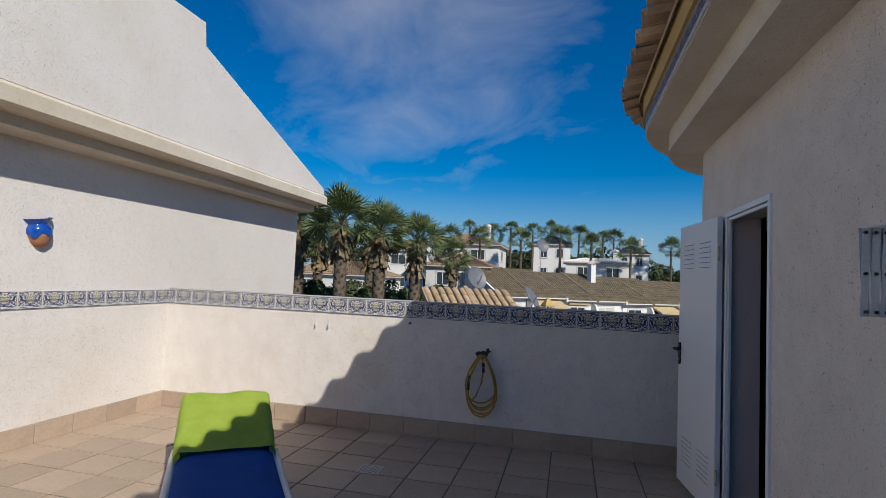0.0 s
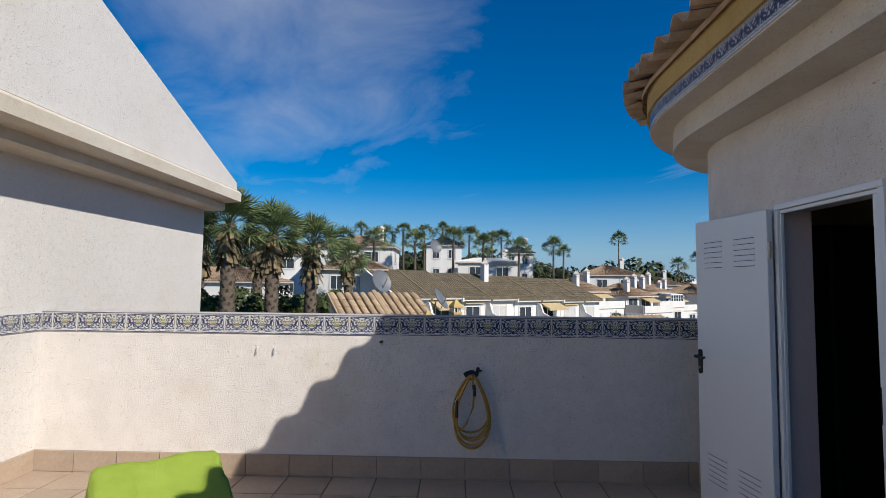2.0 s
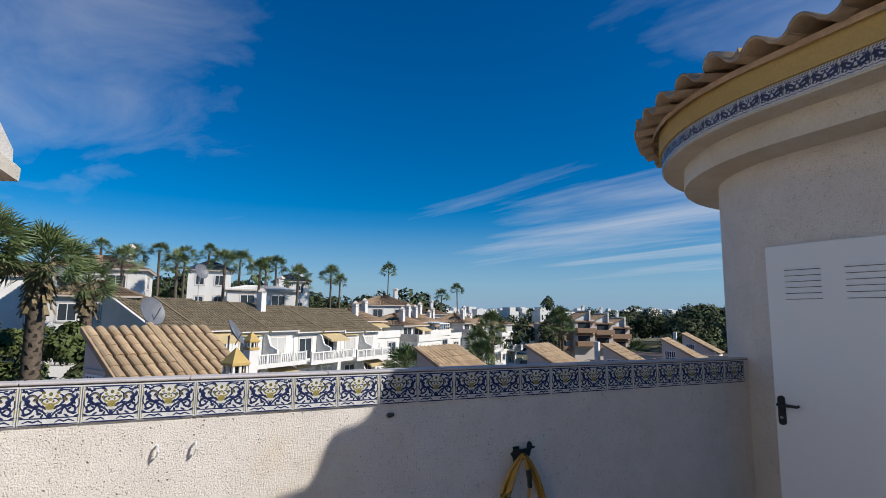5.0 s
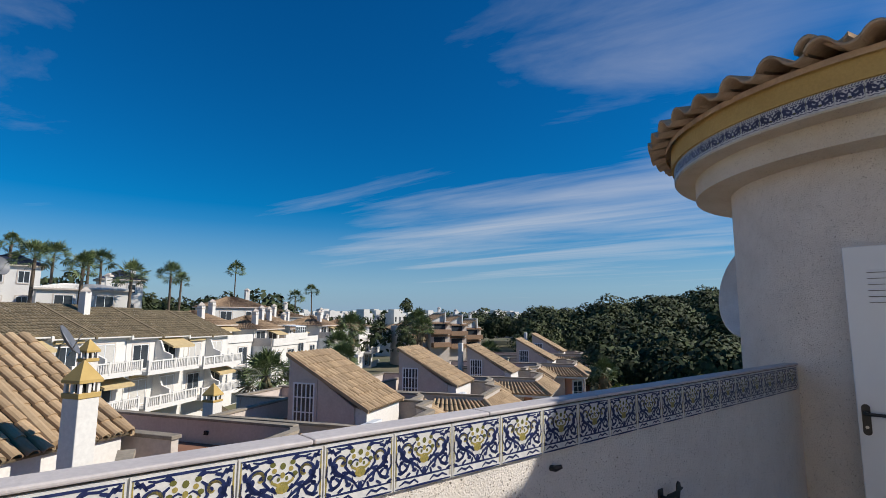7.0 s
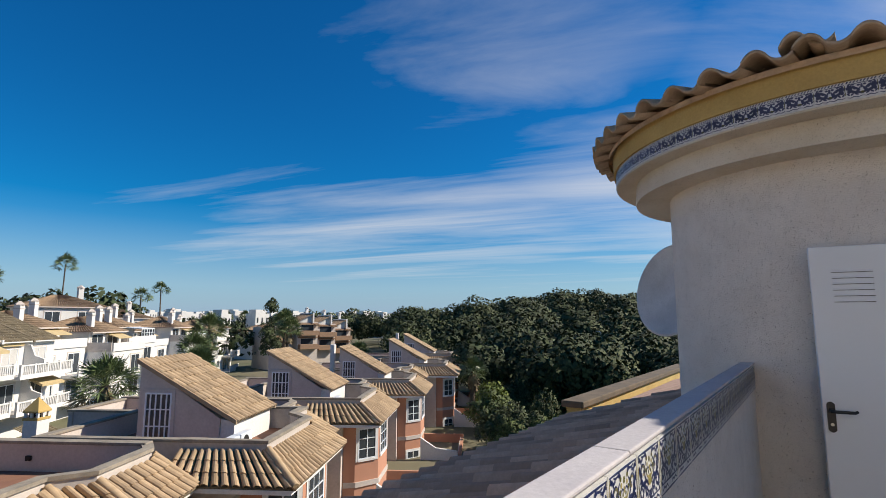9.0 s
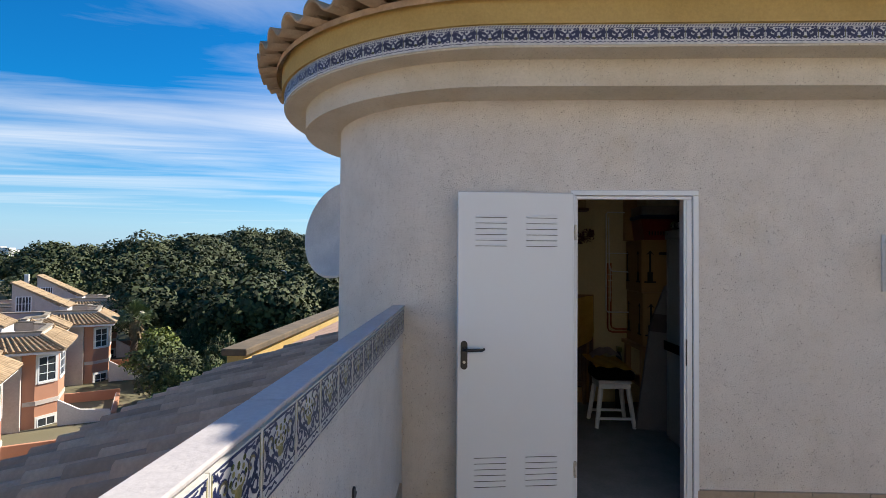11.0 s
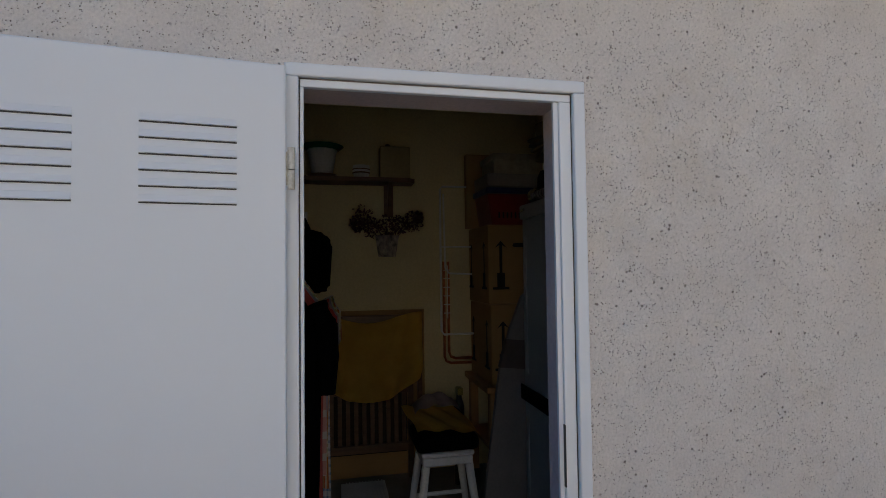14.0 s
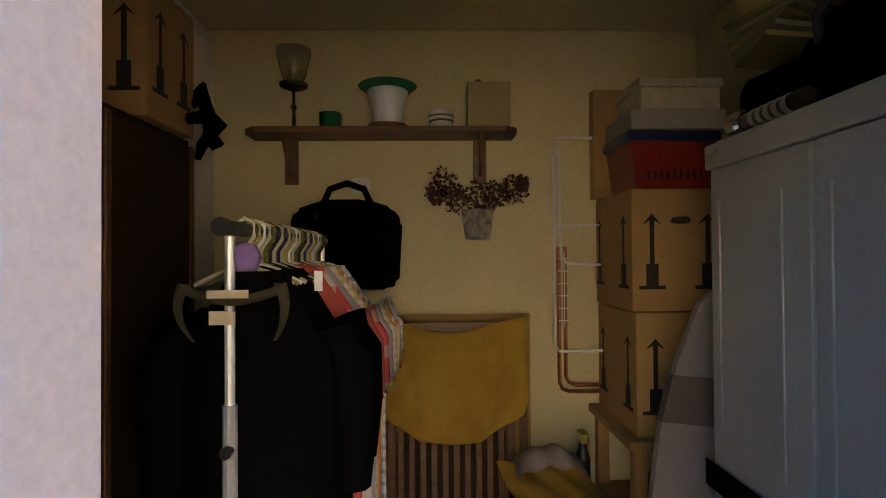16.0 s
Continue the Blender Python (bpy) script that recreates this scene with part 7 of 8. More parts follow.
TAN_ROOF = mat("tan_roof_tile", (0.36, 0.25, 0.155), 0.9, (0.28, 0.19, 0.12), 2, island=0.25)
for k in range(12):
    o = (-7 + 5.55 * k, 39 + 4.66 * k, -0.2 - 0.17 * k)
    if k < 4:
        apartment(o, "white apartment house with balconies and weathered tile roof", k)
    else:
        f = (1.2, -1.4, 0.6, 2.0, -0.8, 1.0, 0.0, 1.6)[k - 4]
        stepped_apartment((o[0] - 0.64 * f, o[1] + 0.77 * f, o[2] + (0.5, 0.1, 0.7, 0.2, 0.8, 0.0, 0.5, 0.3)[k - 4]), "white apartment house with a tan hipped roof and roof terrace", k)


def villa(at, w, d, hh, roof_h, roof_mat, label, rot=0, chim=True):
    """A white house under a hipped roof with windows and a chimney."""
    v = thing("villa", label, "house", at, rot, group="white villas")
    part("wall", bbox(-w / 2, w / 2, -d / 2, d / 2, -10, hh), WHITE_WALL, v)
    o = 0.35
    a, b_, c, e = (-w / 2 - o, -d / 2 - o, hh), (w / 2 + o, -d / 2 - o, hh), (w / 2 + o, d / 2 + o, hh), (-w / 2 - o, d / 2 + o, hh)
    k = max(0.0, (w - d) / 2)
    t0, t1 = (-k - 0.1, 0, hh + roof_h), (k + 0.1, 0, hh + roof_h)
    for q in ((a, b_, t0, t1), (b_, c, t1, t1), (c, e, t1, t0), (e, a, t0, t0)):
        roof_part("roof_slope", [q], roof_mat, v, "")
    part("soffit", bbox(-w / 2 - o, w / 2 + o, -d / 2 - o, d / 2 + o, hh - 0.12, hh), CREAM_WALL, v)
    for x in (-w * 0.32, w * 0.12):
        window_part(v, x, -d / 2, hh - 1.9, w * 0.2, 1.3, 0, None, (2, 1), CREAM_WALL)
        window_part(v, x, -d / 2, hh - 4.9, w * 0.2, 1.6, 0, None, (2, 1), CREAM_WALL)
    window_part(v, w / 2, -d * 0.2, hh - 1.9, d * 0.25, 1.3, 90, None, (2, 1), CREAM_WALL)
    if chim:
        cc = part("chimney", bbox(w * 0.25, w * 0.25 + 0.6, -0.2, 0.4, hh, hh + roof_h + 1.0), WHITE_WALL, v)
        part("chimney_cap", lathe(B(), [(0.5, 0), (0.5, 0.1), (0.1, 0.4)], (w * 0.25 + 0.3, 0.1, hh + roof_h + 1.0), 4), CREAM_WALL, cc)
    return v


NAVY_ROOF = mat("dark_blue_roof_tile", (0.025, 0.035, 0.08), 0.5, (0.02, 0.03, 0.06), 2, island=0.2)
villa((-11.5, 47, 0.2), 6, 7, 2.6, 1.3, TAN_ROOF, "white villa with a hipped tan tile roof", 0, False)
villa((-14, 62, 1.5), 9, 8, 4.4, 1.6, TAN_ROOF, "white villa with a tan roof among palms", 0)
villa((-22, 66, 0.5), 10, 8, 4.6, 1.7, TAN_ROOF, "white villa with a tan roof behind tall palms", 10)
villa((-26, 50, -1.5), 11, 8, 3.0, 1.5, TAN_ROOF, "white villa half hidden by fan palms", 0)
villa((-3.5, 72, 3.0), 5, 5, 4.0, 1.4, NAVY_ROOF, "white pavilion with a dark blue roof", 0, False)
villa((8.5, 84, 3.5), 5, 5, 3.2, 1.4, NAVY_ROOF, "white pavilion with a dark blue roof", 0)
villa((2.5, 66, 1.0), 8, 5, 3.4, 0.6, WHITE_WALL, "flat white upper house behind the apartments", 0)
villa((22, 78, -0.5), 8, 7, 3.6, 1.5, TAN_ROOF, "white villa with a tan hipped roof", 0)
villa((34, 92, -1), 9, 7, 2.8, 1.4, TAN_ROOF, "white villa with a tan hipped roof", 0)
villa((52, 98, -2.5), 9, 7, 2.4, 1.5, TAN_ROOF, "white house in the middle distance", 0)
villa((75, 110, -3.5), 9, 7, 2.2, 1.5, TAN_ROOF, "white house in the middle distance", 0)


def stepped_block(at):
    """A cream block of flats stepped under single-pitch tan roofs, with white gable walls and brown balconies."""
    h = thing("stepped_flats", "cream block of flats with stepped tan roofs and brown balconies", "apartment block", at, -14)
    brown = mat("brown_balcony_paint", (0.34, 0.21, 0.13), 0.8, (0.28, 0.17, 0.1), 2)
    for i, (x, y, z) in enumerate(((0, 1.5, -0.6), (4.6, 0, 0.4), (9.2, 1.0, 0.0), (13.6, 2.2, -0.9))):
        m = part("module", bbox(x, x + 4.4, y, y + 9, -12, z), CREAM_WALL, h)
        q = ((x - 0.3, y - 0.5, z), (x - 0.3, y + 5.0, z), (x + 3.0, y - 0.5, z + 1.7), (x + 3.0, y + 5.0, z + 1.7))
        roof_part("tiles", [q], TAN_ROOF, m, "tan barrel tiles")
        part("gable", slab(B(), [(x - 0.2, z - 0.05), (x + 3.0, z - 0.05), (x + 3.0, z + 1.62)], "y", y, y + 4.8), WHITE_WALL, m)
        part("gable_wall", bbox(x + 3.0, x + 3.3, y - 0.5, y + 5.0, z - 0.1, z + 2.0), WHITE_WALL, m)
        roof_part("lower_tiles", [((x + 3.3, y - 0.9, z - 0.7), (x + 4.6, y - 0.9, z - 0.7), (x + 3.3, y + 1.5, z + 0.3), (x + 4.6, y + 1.5, z + 0.3))], TAN_ROOF, m, "tan barrel tiles")
        for zz in (z - 2.6, z - 5.4):
            # no hollow here: a dark block gives the loggia's shade
            part("recess", bbox(x + 0.8, x + 3.4, y - 0.02, y + 0.4, zz, zz + 2.0), WINDOW_DARK, m, "dark block for the shade in a loggia")
            part("balcony", bbox(x + 0.2, x + 4.2, y - 1.1, y, zz - 0.15, zz + 0.85), brown, m, "brown balcony front")
            part("lintel", bbox(x + 0.1, x + 4.3, y - 0.3, y - 0.02, zz + 2.1, zz + 2.4), brown, m)
        c = part("chimney", bbox(x + 3.4, x + 3.9, y + 3.2, y + 3.7, z, z + 2.9), WHITE_WALL, m)
        part("chimney_cap", lathe(B(), [(0.42, 0), (0.42, 0.1), (0.1, 0.35)], (x + 3.65, y + 3.45, z + 2.9), 4), CREAM_WALL, c)
    return h


stepped_block((56.5, 80.0, 0.7)).scale = (0.95, 1.0, 0.9)


def lamp_post(x, y, h):
    g = ground_z(x, y)
    lp = thing("street_lamp", "slim grey street lamp by the road", "street lamp", (x, y, g), 40, group="street lamps by the wood")
    part("pole", tube(B(), [(0, 0, 0), (0, 0, h * 0.6), (0, 0, h)], [0.12, 0.09, 0.07], 8), STEEL, lp)
    part("arm", tube(B(), [(0, 0, h - 0.05), (0.7, 0, h + 0.1), (1.1, 0, h + 0.1)], 0.05, 6), STEEL, lp)
    part("lantern", bbox(0.9, 1.6, -0.15, 0.15, h + 0.02, h + 0.16, 0.04), GREY_PLASTIC, lp)


def parked_van(x, y, z, rz):
    v = thing("van", "white van parked on the road by the wood", "van", (x, y, z), rz)
    part("body", slab(B(), [(-2.5, 0.35), (2.3, 0.35), (2.5, 0.6), (2.45, 1.1), (1.7, 1.3), (1.15, 2.15), (0.9, 2.3), (-2.4, 2.3), (-2.5, 2.1)], "y", -0.95, 0.95), DOOR_PAINT, v)
    part("windscreen", slab(B(), [(1.68, 1.33), (1.72, 1.33), (1.19, 2.13), (1.15, 2.13)], "y", -0.8, 0.8), WINDOW_DARK, v)
    for y_ in (-0.965, 0.951):
        part("side_window", slab(B(), [(0.5, 1.35), (1.5, 1.35), (1.05, 2.0), (0.5, 2.0)], "y", y_, y_ + 0.014), WINDOW_DARK, v)
        for x_ in (-1.6, 1.5):
            w = part("wheel", lathe(B(), [(0.2, -0.1), (0.34, -0.1), (0.36, -0.06), (0.36, 0.06), (0.34, 0.1), (0.2, 0.1)], (x_, y_ * 0.95, 0.36), 18, axis="y"), DARK, v)
            part("rim", lathe(B(), [(0.02, -0.105), (0.2, -0.103), (0.2, 0.103), (0.02, 0.105)], (x_, y_ * 0.95, 0.36), 14, axis="y"), STEEL, w)
    return v


# road with a van and a white bungalow at the edge of the wood
RZ_ = ground_z(78, 21) + 2.3
solo("road", bbox(62, 100, 17.5, 26, RZ_ - 6, RZ_), mat("grey_asphalt", (0.09, 0.088, 0.085), 0.9, (0.07, 0.068, 0.066), 3, bump=0.2), "grey asphalt road on a bank by the wood", "road", kind="structure")
parked_van(77.5, 19.5, RZ_, 25)
villa((86.5, 23, RZ_ - 0.1), 7, 6, 2.6, 0.7, WHITE_WALL, "small white bungalow at the edge of the pine wood", -70, False)
lamp_post(70, 24.5, 7.5)
lamp_post(84, 27.5, 7.0)


# ---- palms ----
def palm_meshes(seed, crown, dry, fans, blades):
    """A crown of split fans: young ones upright, old ones drooping, each fan rolled its own way."""
    r = random.Random(seed)
    bm, bd = B(), B()
    for i in range(fans):
        f = i / fans
        el = radians(86 - 112 * f + r.uniform(-10, 10))
        az = i * 2.4 + r.uniform(-0.4, 0.4)
        d = Vector((math.cos(az) * math.cos(el), math.sin(az) * math.cos(el), math.sin(el)))
        side = Vector((-math.sin(az), math.cos(az), 0))
        up = side.cross(d) * -1
        roll = r.uniform(-0.9, 0.9)
        side, up = side * math.cos(roll) + up * math.sin(roll), up * math.cos(roll) - side * math.sin(roll)
        pet, ln = crown * r.uniform(0.46, 0.66), crown * r.uniform(0.46, 0.6)
        stem = d * pet - Vector((0, 0, 0.1 * pet * math.cos(el)))
        tgt = bd if dry and el < -0.42 else bm
        for j in range(blades):
            a = (2 * j / (blades - 1) - 1) * 1.5 + r.uniform(-0.06, 0.06)
            go = d * math.cos(a) + side * math.sin(a)
            k = ln * (0.72 + 0.28 * math.cos(a)) * r.uniform(0.8, 1.08)
            w = (side * math.cos(a) - d * math.sin(a)) * 0.66 / blades * ln
            mid = stem + go * k * 0.5 + up * 0.05 * ln * (1 if j % 2 else -1)
            tip = stem + go * k - Vector((0, 0, k * r.uniform(0.02, 0.24)))
            tgt.faces.new([tgt.verts.new(q) for q in (stem, mid - w, tip, mid + w)])
        tgt.faces.new([tgt.verts.new(q) for q in (-side * 0.03, side * 0.03, stem + side * 0.02, stem - side * 0.02)])
    return bm, bd


def palm(at, top, crown, label, seed, trunk_r=0.2, dry=True, fans=60, blades=13):
    """A fan palm: rough tapered trunk, skirt of dry fronds, crown of split fans."""
    p = thing("palm_tree", label, "palm tree", at, group="fan palms")
    hh = top - at[2]
    r = random.Random(seed)
    n = 26
    pts = [(0.25 * math.sin(i / n * 1.3 + seed), 0.15 * math.sin(i / n * 2 + seed * 2), hh * i / n) for i in range(n + 1)]
    rad = [trunk_r * (1.25 - 0.35 * i / n) * (1 + 0.12 * (i % 2)) for i in range(n + 1)]
    part("trunk", tube(B(), pts, rad, 10), BARK, p, smooth=60)
    if dry:
        bs = B()
        for i in range(260):
            t_ = i / 260
            a_ = i * 2.4
            c_ = Vector(pts[min(n, int(t_ * n))])
            c_.z = hh * t_
            rr_ = trunk_r * (1.25 - 0.35 * t_)
            q = Vector((math.cos(a_), math.sin(a_), 0))
            s_ = Vector((-q.y, q.x, 0)) * rr_ * 0.28
            tip = c_ + q * rr_ * r.uniform(1.25, 1.6) + Vector((0, 0, rr_ * 0.75))
            v = [bs.verts.new(p_) for p_ in (c_ + q * rr_ * 0.9 - s_, c_ + q * rr_ * 0.9 + s_, tip + s_ * 0.5, tip - s_ * 0.5)]
            bs.faces.new(v)
        part("rough_bark", bs, BARK, p, "shaggy bark of old leaf stubs")
    bm, bd = palm_meshes(seed, crown, dry, fans, blades)
    off = Vector(pts[-1])
    bmesh.ops.translate(bm, verts=bm.verts, vec=off)
    part("crown", bm, PALM_LEAF, p)
    for i in range(110 if dry else 0):
        az, z = r.uniform(0, 2 * math.pi), r.uniform(-0.75 * crown, 0.0)
        q = Vector((math.cos(az), math.sin(az), 0))
        s = Vector((-q.y, q.x, 0)) * 0.12
        a = Vector((0, 0, z)) + q * trunk_r
        b = a + q * 0.35 * r.uniform(0.5, 1.2) - Vector((0, 0, 0.7 * r.uniform(0.6, 1.3)))
        v = [bd.verts.new(c) for c in (a - s * 0.4, a + s * 0.4, b + s, b - s)]
        bd.faces.new(v)
    if bd.verts:
        bmesh.ops.translate(bd, verts=bd.verts, vec=off)
        part("dry_skirt", bd, PALM_DRY, p, "dry brown hanging fronds")
    else:
        bd.free()
    return p


def at_heading(eye, az, dist):
    return eye[0] + dist * math.sin(radians(az)), eye[1] + dist * math.cos(radians(az))


E0 = (-1.04, -5.0)
for i, (az, dist, top, crown) in enumerate(((-29.5, 33, 4.6, 2.2), (-24.8, 30, 4.5, 2.2), (-20.4, 31, 4.1, 2.1), (-16.3, 33, 3.7, 2.1), (-27, 40, 3.9, 2.2), (-32, 36, 3.4, 2.2), (-22, 44, 3.9, 2.0), (-12.6, 45, 3.4, 1.9))):
    x, y = at_heading(E0, az, dist)
    palm((x, y, ground_z(x, y)), top, crown, "fan palm with a rough brown trunk and dry skirt", i + 1, 0.34, fans=62, blades=17)
far = ((-13, 60, 6.6), (-9.6, 57, 6.2), (-5.0, 60, 6.6), (-0.8, 62, 7.0), (2.2, 60, 6.2), (6.0, 66, 6.0), (-11, 78, 9.6), (-8.3, 80, 9.0), (-6.2, 74, 9.2), (-3.8, 84, 9.6), (-2.0, 76, 9.6), (0.8, 80, 9.0), (3.2, 78, 8.6), (4.4, 84, 8.9), (7.6, 90, 6.6), (10.2, 84, 7.6), (11.2, 92, 7.4), (17, 160, 15), (20.5, 120, 5.5), (22.5, 130, 6.5), (24.5, 150, 9))
for i, (az, dist, top) in enumerate(far):
    x, y = at_heading(E0, az, dist)
    palm((x, y, ground_z(x, y)), top - 0.3, (1.75 + 0.35 * math.sin(3 * i)) * max(1, dist / 105), "tall fan palm beyond the white houses", i + 20, 0.15, dry=False, fans=30, blades=11)
for i, (x, y, top, crown) in enumerate(((9.5, 33, -2.2, 1.9), (27, 55, -1.8, 2.2), (33, 62, 0.2, 2.4), (23, 46, -2.6, 1.9), (60, 62, -4, 2.2), (44.5, 61, 0.2, 2.0), (46.5, 64.5, 1.4, 2.0), (39.5, 27, -3.4, 1.5))):
    palm((x, y, ground_z(x, y)), top, crown, "bushy fan palm between the houses", i + 50, 0.22)


# ---- pine wood and bushes ----
def crown_shape(seed, clumps, leaves, size):
    """A crown of unit radius: leaf quads over overlapping rounded clumps, and the way each leaf's light falls."""
    rs = np.random.RandomState(seed)

    def unit(v):
        return v / np.maximum(np.linalg.norm(v, axis=-1, keepdims=True), 1e-6)
    quads, light = [], []
    for c in range(clumps):
        th, up = rs.uniform(0, 2 * math.pi), rs.uniform(-0.25, 1)
        k = rs.uniform(0.48, 0.72) if c else 0.0
        ring = math.sqrt(max(0.0, 1 - up * up))
        mid = np.array((math.cos(th) * ring, math.sin(th) * ring, up)) * k
        rad = rs.uniform(0.3, 0.46) if c else 0.55
        d = unit(rs.normal(size=(leaves, 3)))
        d[:, 2] = np.where(d[:, 2] < -0.45, -d[:, 2], d[:, 2])
        at = mid + d * rad * rs.uniform(0.8, 1.1, (leaves, 1))
        face = unit(d + rs.normal(size=(leaves, 3)) * 0.5)
        a = unit(np.cross(face, rs.normal(size=(leaves, 3))))
        b_ = np.cross(face, a)
        ln = size * rs.uniform(0.6, 1.35, (leaves, 1))
        quads.append(np.stack((at - a * ln, at - b_ * ln * 0.55, at + a * ln, at + b_ * ln * 0.6), 1))
        light.append(unit(d * 0.8 + mid * 0.5 + face * 0.3))
    return np.concatenate(quads), np.concatenate(light)


def foliage(name, spots, material, label, category, clumps=8, leaves=80, size=0.085, seed=1):
    """Many crowns as one mesh; each spot: place of the crown's middle, its half width and half height."""
    r = random.Random(seed)
    shapes = [crown_shape(seed * 20 + i, clumps, leaves, size) for i in range(6)]
    mats = material if isinstance(material, list) else [material]
    verts, light, ids = [], [], []
    for x, y, z, rx, rz in spots:
        q, n = shapes[r.randrange(6)]
        a = r.uniform(0, 2 * math.pi)
        turn = np.array(((math.cos(a), -math.sin(a), 0), (math.sin(a), math.cos(a), 0), (0, 0, 1)))
        grow = np.array((rx * 1.12, rx * 1.12, rz * 1.12))
        verts.append(((q @ turn.T) * grow + np.array((x, y, z))).reshape(-1, 3))
        nn = (n @ turn.T) / grow
        nn /= np.linalg.norm(nn, axis=1, keepdims=True)
        light.append(np.repeat(nn, 4, axis=0))
        ids.append(np.full(len(q), r.randrange(len(mats)), dtype=np.int32))
    verts, light, ids = np.concatenate(verts), np.concatenate(light), np.concatenate(ids)
    count = len(ids)
    me = bpy.data.meshes.new(name)
    me.vertices.add(count * 4)
    me.vertices.foreach_set("co", verts.astype(np.float32).ravel())
    me.loops.add(count * 4)
    me.loops.foreach_set("vertex_index", np.arange(count * 4, dtype=np.int32))
    me.polygons.add(count)
    me.polygons.foreach_set("loop_start", np.arange(0, count * 4, 4, dtype=np.int32))
    me.polygons.foreach_set("material_index", ids)
    me.update(calc_edges=True)
    me.polygons.foreach_set("use_smooth", np.ones(count, dtype=bool))
    me.normals_split_custom_set_from_vertices(light.tolist())
    for q in mats:
        me.materials.append(q)
    ob = new(name, me)
    return tagged(ob, label, category, kind="stuff")


r = random.Random(11)
spots = []
while len(spots) < 620:
    az, d = r.uniform(40, 100), 55 + 190 * r.random() ** 1.2
    x, y = at_heading((-4, 0), az, d)
    if az < 50 and d < 135 or (az < 58 and d < 80):
        continue
    k = r.uniform(0.55, 1.45) * (1 + d / 300)
    g = ground_z(x, y)
    spots.append((x, y, g + 1.6 + 1.5 * k, 2.9 * k, 2.6 * k))
foliage("pine_wood", spots, [PINE, PINE, OLIVE_LEAF], "dark green pine wood on the slope", "wood", 10, 125, 0.058, 3)
spots = []
for i in range(90):
    az, d = r.uniform(52, 92), r.uniform(38, 70)
    x, y = at_heading((-4, 0), az, d)
    if y > 0.52 * x + 6:
        continue
    spots.append((x, y, ground_z(x, y) + r.uniform(0.8, 2.2), r.uniform(1.2, 2.4), r.uniform(1.0, 2.2)))
for i in range(120):
    az, d = r.uniform(52, 82), r.uniform(26, 62)
    x, y = at_heading((-4, 0), az, d)
    if -0.515 * (x - 8.1) + 0.857 * (y - 21.4) > -12.5:
        continue
    q = r.uniform(0.7, 1.7)
    spots.append((x, y, ground_z(x, y) + q * 0.7, q, q * r.uniform(0.8, 1.3)))
foliage("shrubs", spots, [BUSH, OLIVE_LEAF], "light green shrubs at the edge of the wood", "shrub", 9, 130, 0.06, 5)
spots = []
for i in range(260):
    az, d = r.uniform(-35, 60), r.uniform(95, 330)
    x, y = at_heading((-3, 0), az, d)
    if 35 < az < 50 and d < 140:
        continue
    k = r.uniform(0.8, 1.4) * (1 + d / 350)
    spots.append((x, y, ground_z(x, y) + (2.2 if az > 25 else 5.0) * k, 2.4 * k, 2.4 * k))
foliage("far_trees", spots, PINE, "distant dark trees among white houses", "wood", 6, 50, 0.11, 6)
# distant white town
for i in range(260):
    az, d = r.uniform(18, 84), r.uniform(260, 900)
    x, y = at_heading((-3, 0), az, d)
    g = ground_z(x, y)
    w, dp, hh = r.uniform(5, 11), r.uniform(6, 12), r.uniform(6.0, 9.0) + d / 160
    bm = bbox(-w / 2, w / 2, -dp / 2, dp / 2, -14, hh)
    if r.random() < 0.6:
        box(bm, -w / 2, w / 6, -dp / 2, dp / 6, hh, hh + 2.0)
    for q in range(3):
        box(bm, -w / 2 + (q + 0.3) * w / 3, -w / 2 + (q + 0.6) * w / 3, -dp / 2 - 0.1, -dp / 2, hh * 0.55, hh * 0.8, mi=1)
    ob = solo("distant_house", bm, [WHITE_WALL, WINDOW_DARK], "distant white house on the plain", "house", "distant white town")
    ob.location = (x, y, g + 0.0085 * d)
spots = []
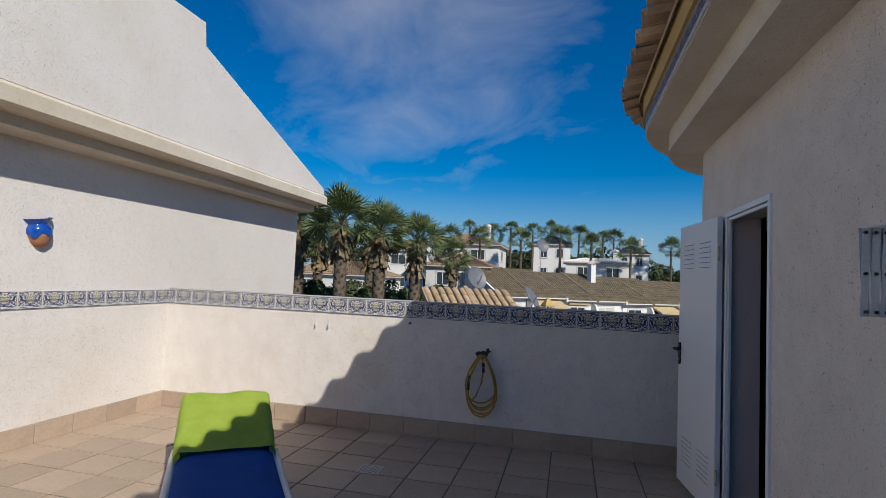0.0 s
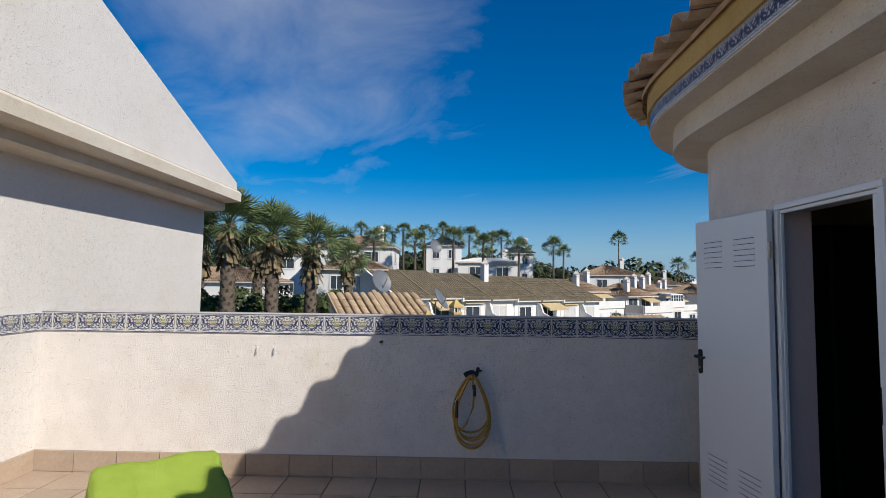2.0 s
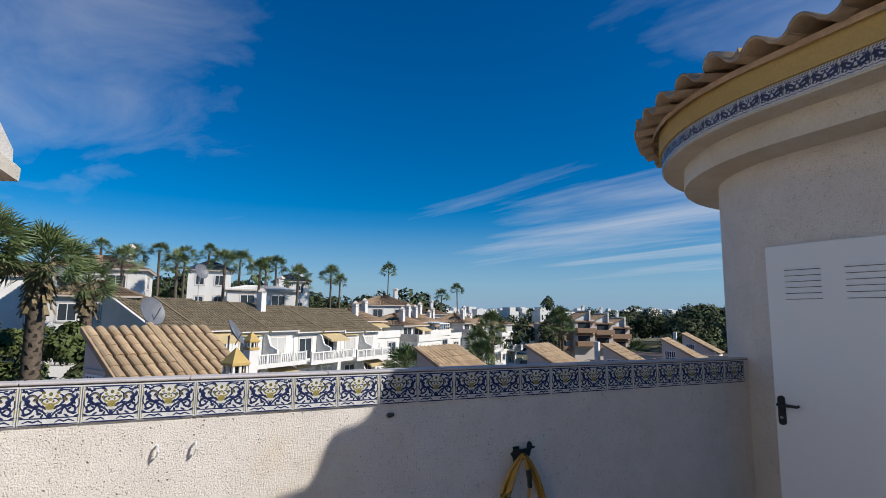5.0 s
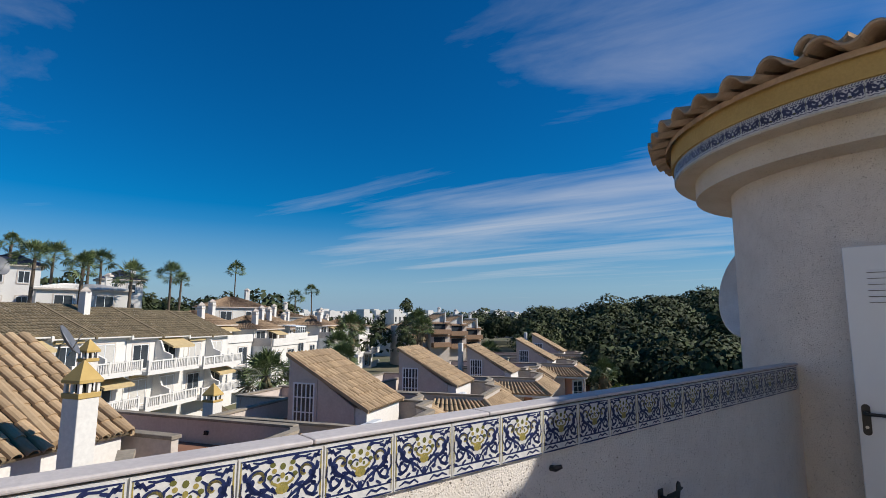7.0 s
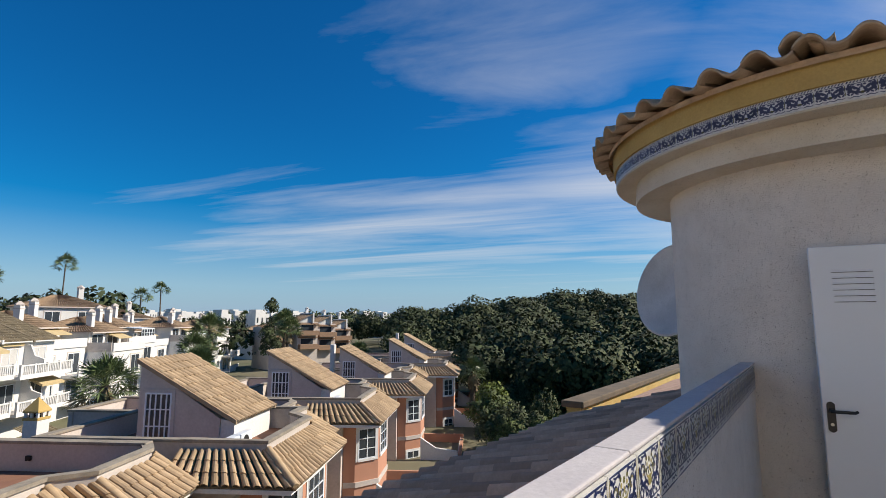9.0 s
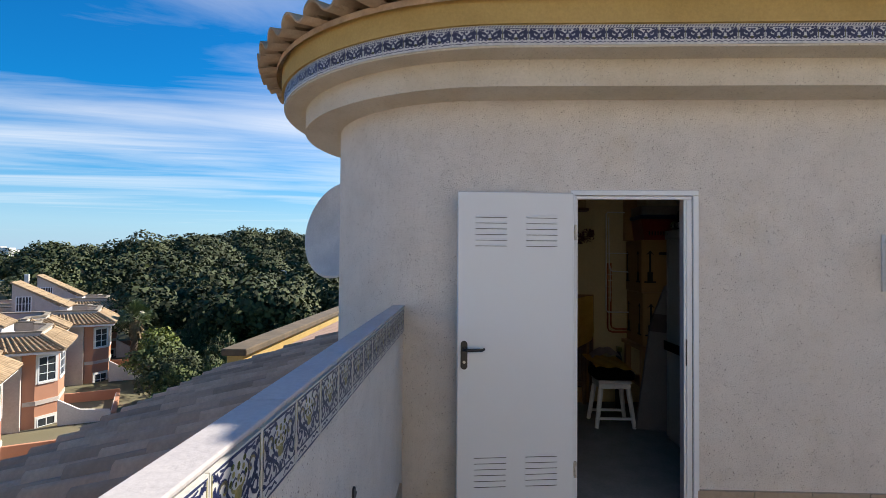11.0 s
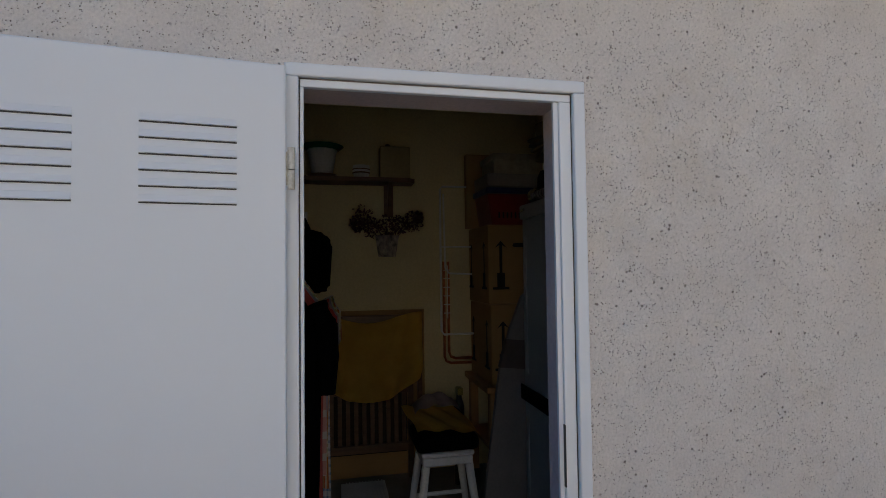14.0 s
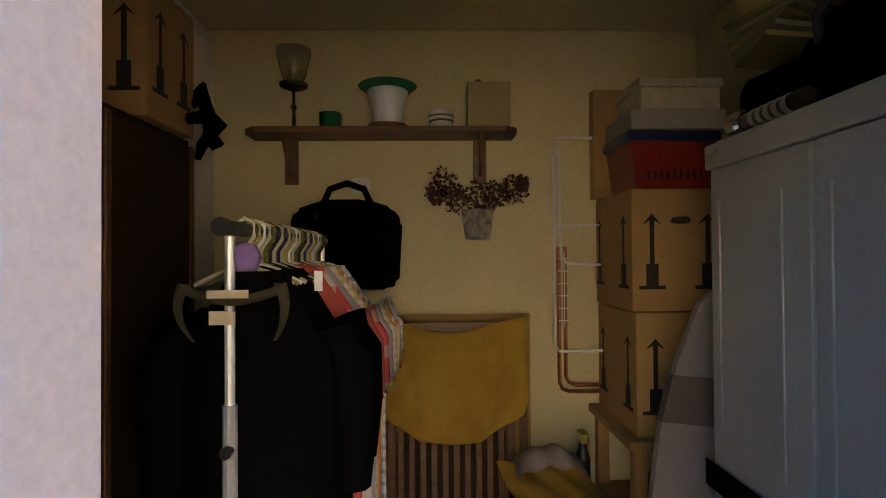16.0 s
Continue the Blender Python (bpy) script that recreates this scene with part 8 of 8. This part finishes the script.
for i in range(150):
    az, d = r.uniform(10, 92), r.uniform(240, 700)
    x, y = at_heading((-3, 0), az, d)
    k = 1 + d / 500
    spots.append((x, y, ground_z(x, y) + 2.5 * k + 0.0075 * d, 3.2 * k, 2.6 * k))
foliage("distant_trees", spots, PINE, "distant low trees between the white houses", "wood", 4, 30, 0.16, 9)
for i in range(26):
    az, d = r.uniform(30, 88), r.uniform(230, 420)
    x, y = at_heading((-3, 0), az, d)
    if i == 0:
        far_palm = palm((x, y, ground_z(x, y)), r.uniform(3.0, 4.5), 3.2, "small palm standing on the horizon", 90, 0.35, dry=False)
    else:
        copy_thing(far_palm, Matrix.Translation((x, y, ground_z(x, y) + r.uniform(-1.5, 1.0))))
# a tall dark tree and a bright young tree
foliage("tall_tree", [(52.5, 75.6, 3.2, 1.7, 2.1), (53.2, 76, 1.0, 2.1, 2.0), (51.6, 75, -1.2, 2.0, 2.2), (52.6, 75.6, -3.8, 2.2, 2.4)], PINE, "tall dark tree above the houses", "tree", 9, 90, 0.09, 12)
foliage("young_tree", [(38.5, 24.4, -5.9, 1.4, 2.0), (38.3, 24.2, -7.8, 1.3, 1.4)], mat("yellow_green_foliage", (0.2, 0.24, 0.03), 0.8, (0.13, 0.18, 0.03), 1, island=0.3), "bright yellow-green young tree", "tree", 9, 110, 0.07, 13)
foliage("garden_shrubs", [(6.5, 34, -6.5, 2.0, 1.4), (9, 36, -6.4, 2.2, 1.3), (12, 38, -6.6, 2.4, 1.4), (3.5, 31, -7, 1.6, 1.3), (14, 40, -6.4, 2.0, 1.3)], BUSH, "green garden shrubs between the rows of houses", "shrub", 9, 110, 0.07, 14)

# leafy garden trees under the fan palms
spots = []
for i in range(11):
    x, y = at_heading(E0, -34 + 2.1 * i, 35 + 3.5 * (i % 3))
    for z, q in ((-0.9 + 0.5 * (i % 2), 1.5), (-3.2, 1.9), (-5.6, 1.8), (-7.4, 1.5)):
        spots.append((x + r.uniform(-0.6, 0.6), y, z, q, q))
foliage("garden_trees", spots, [BUSH, OLIVE_LEAF], "leafy green garden trees under the fan palms", "tree", 11, 130, 0.08, 21)
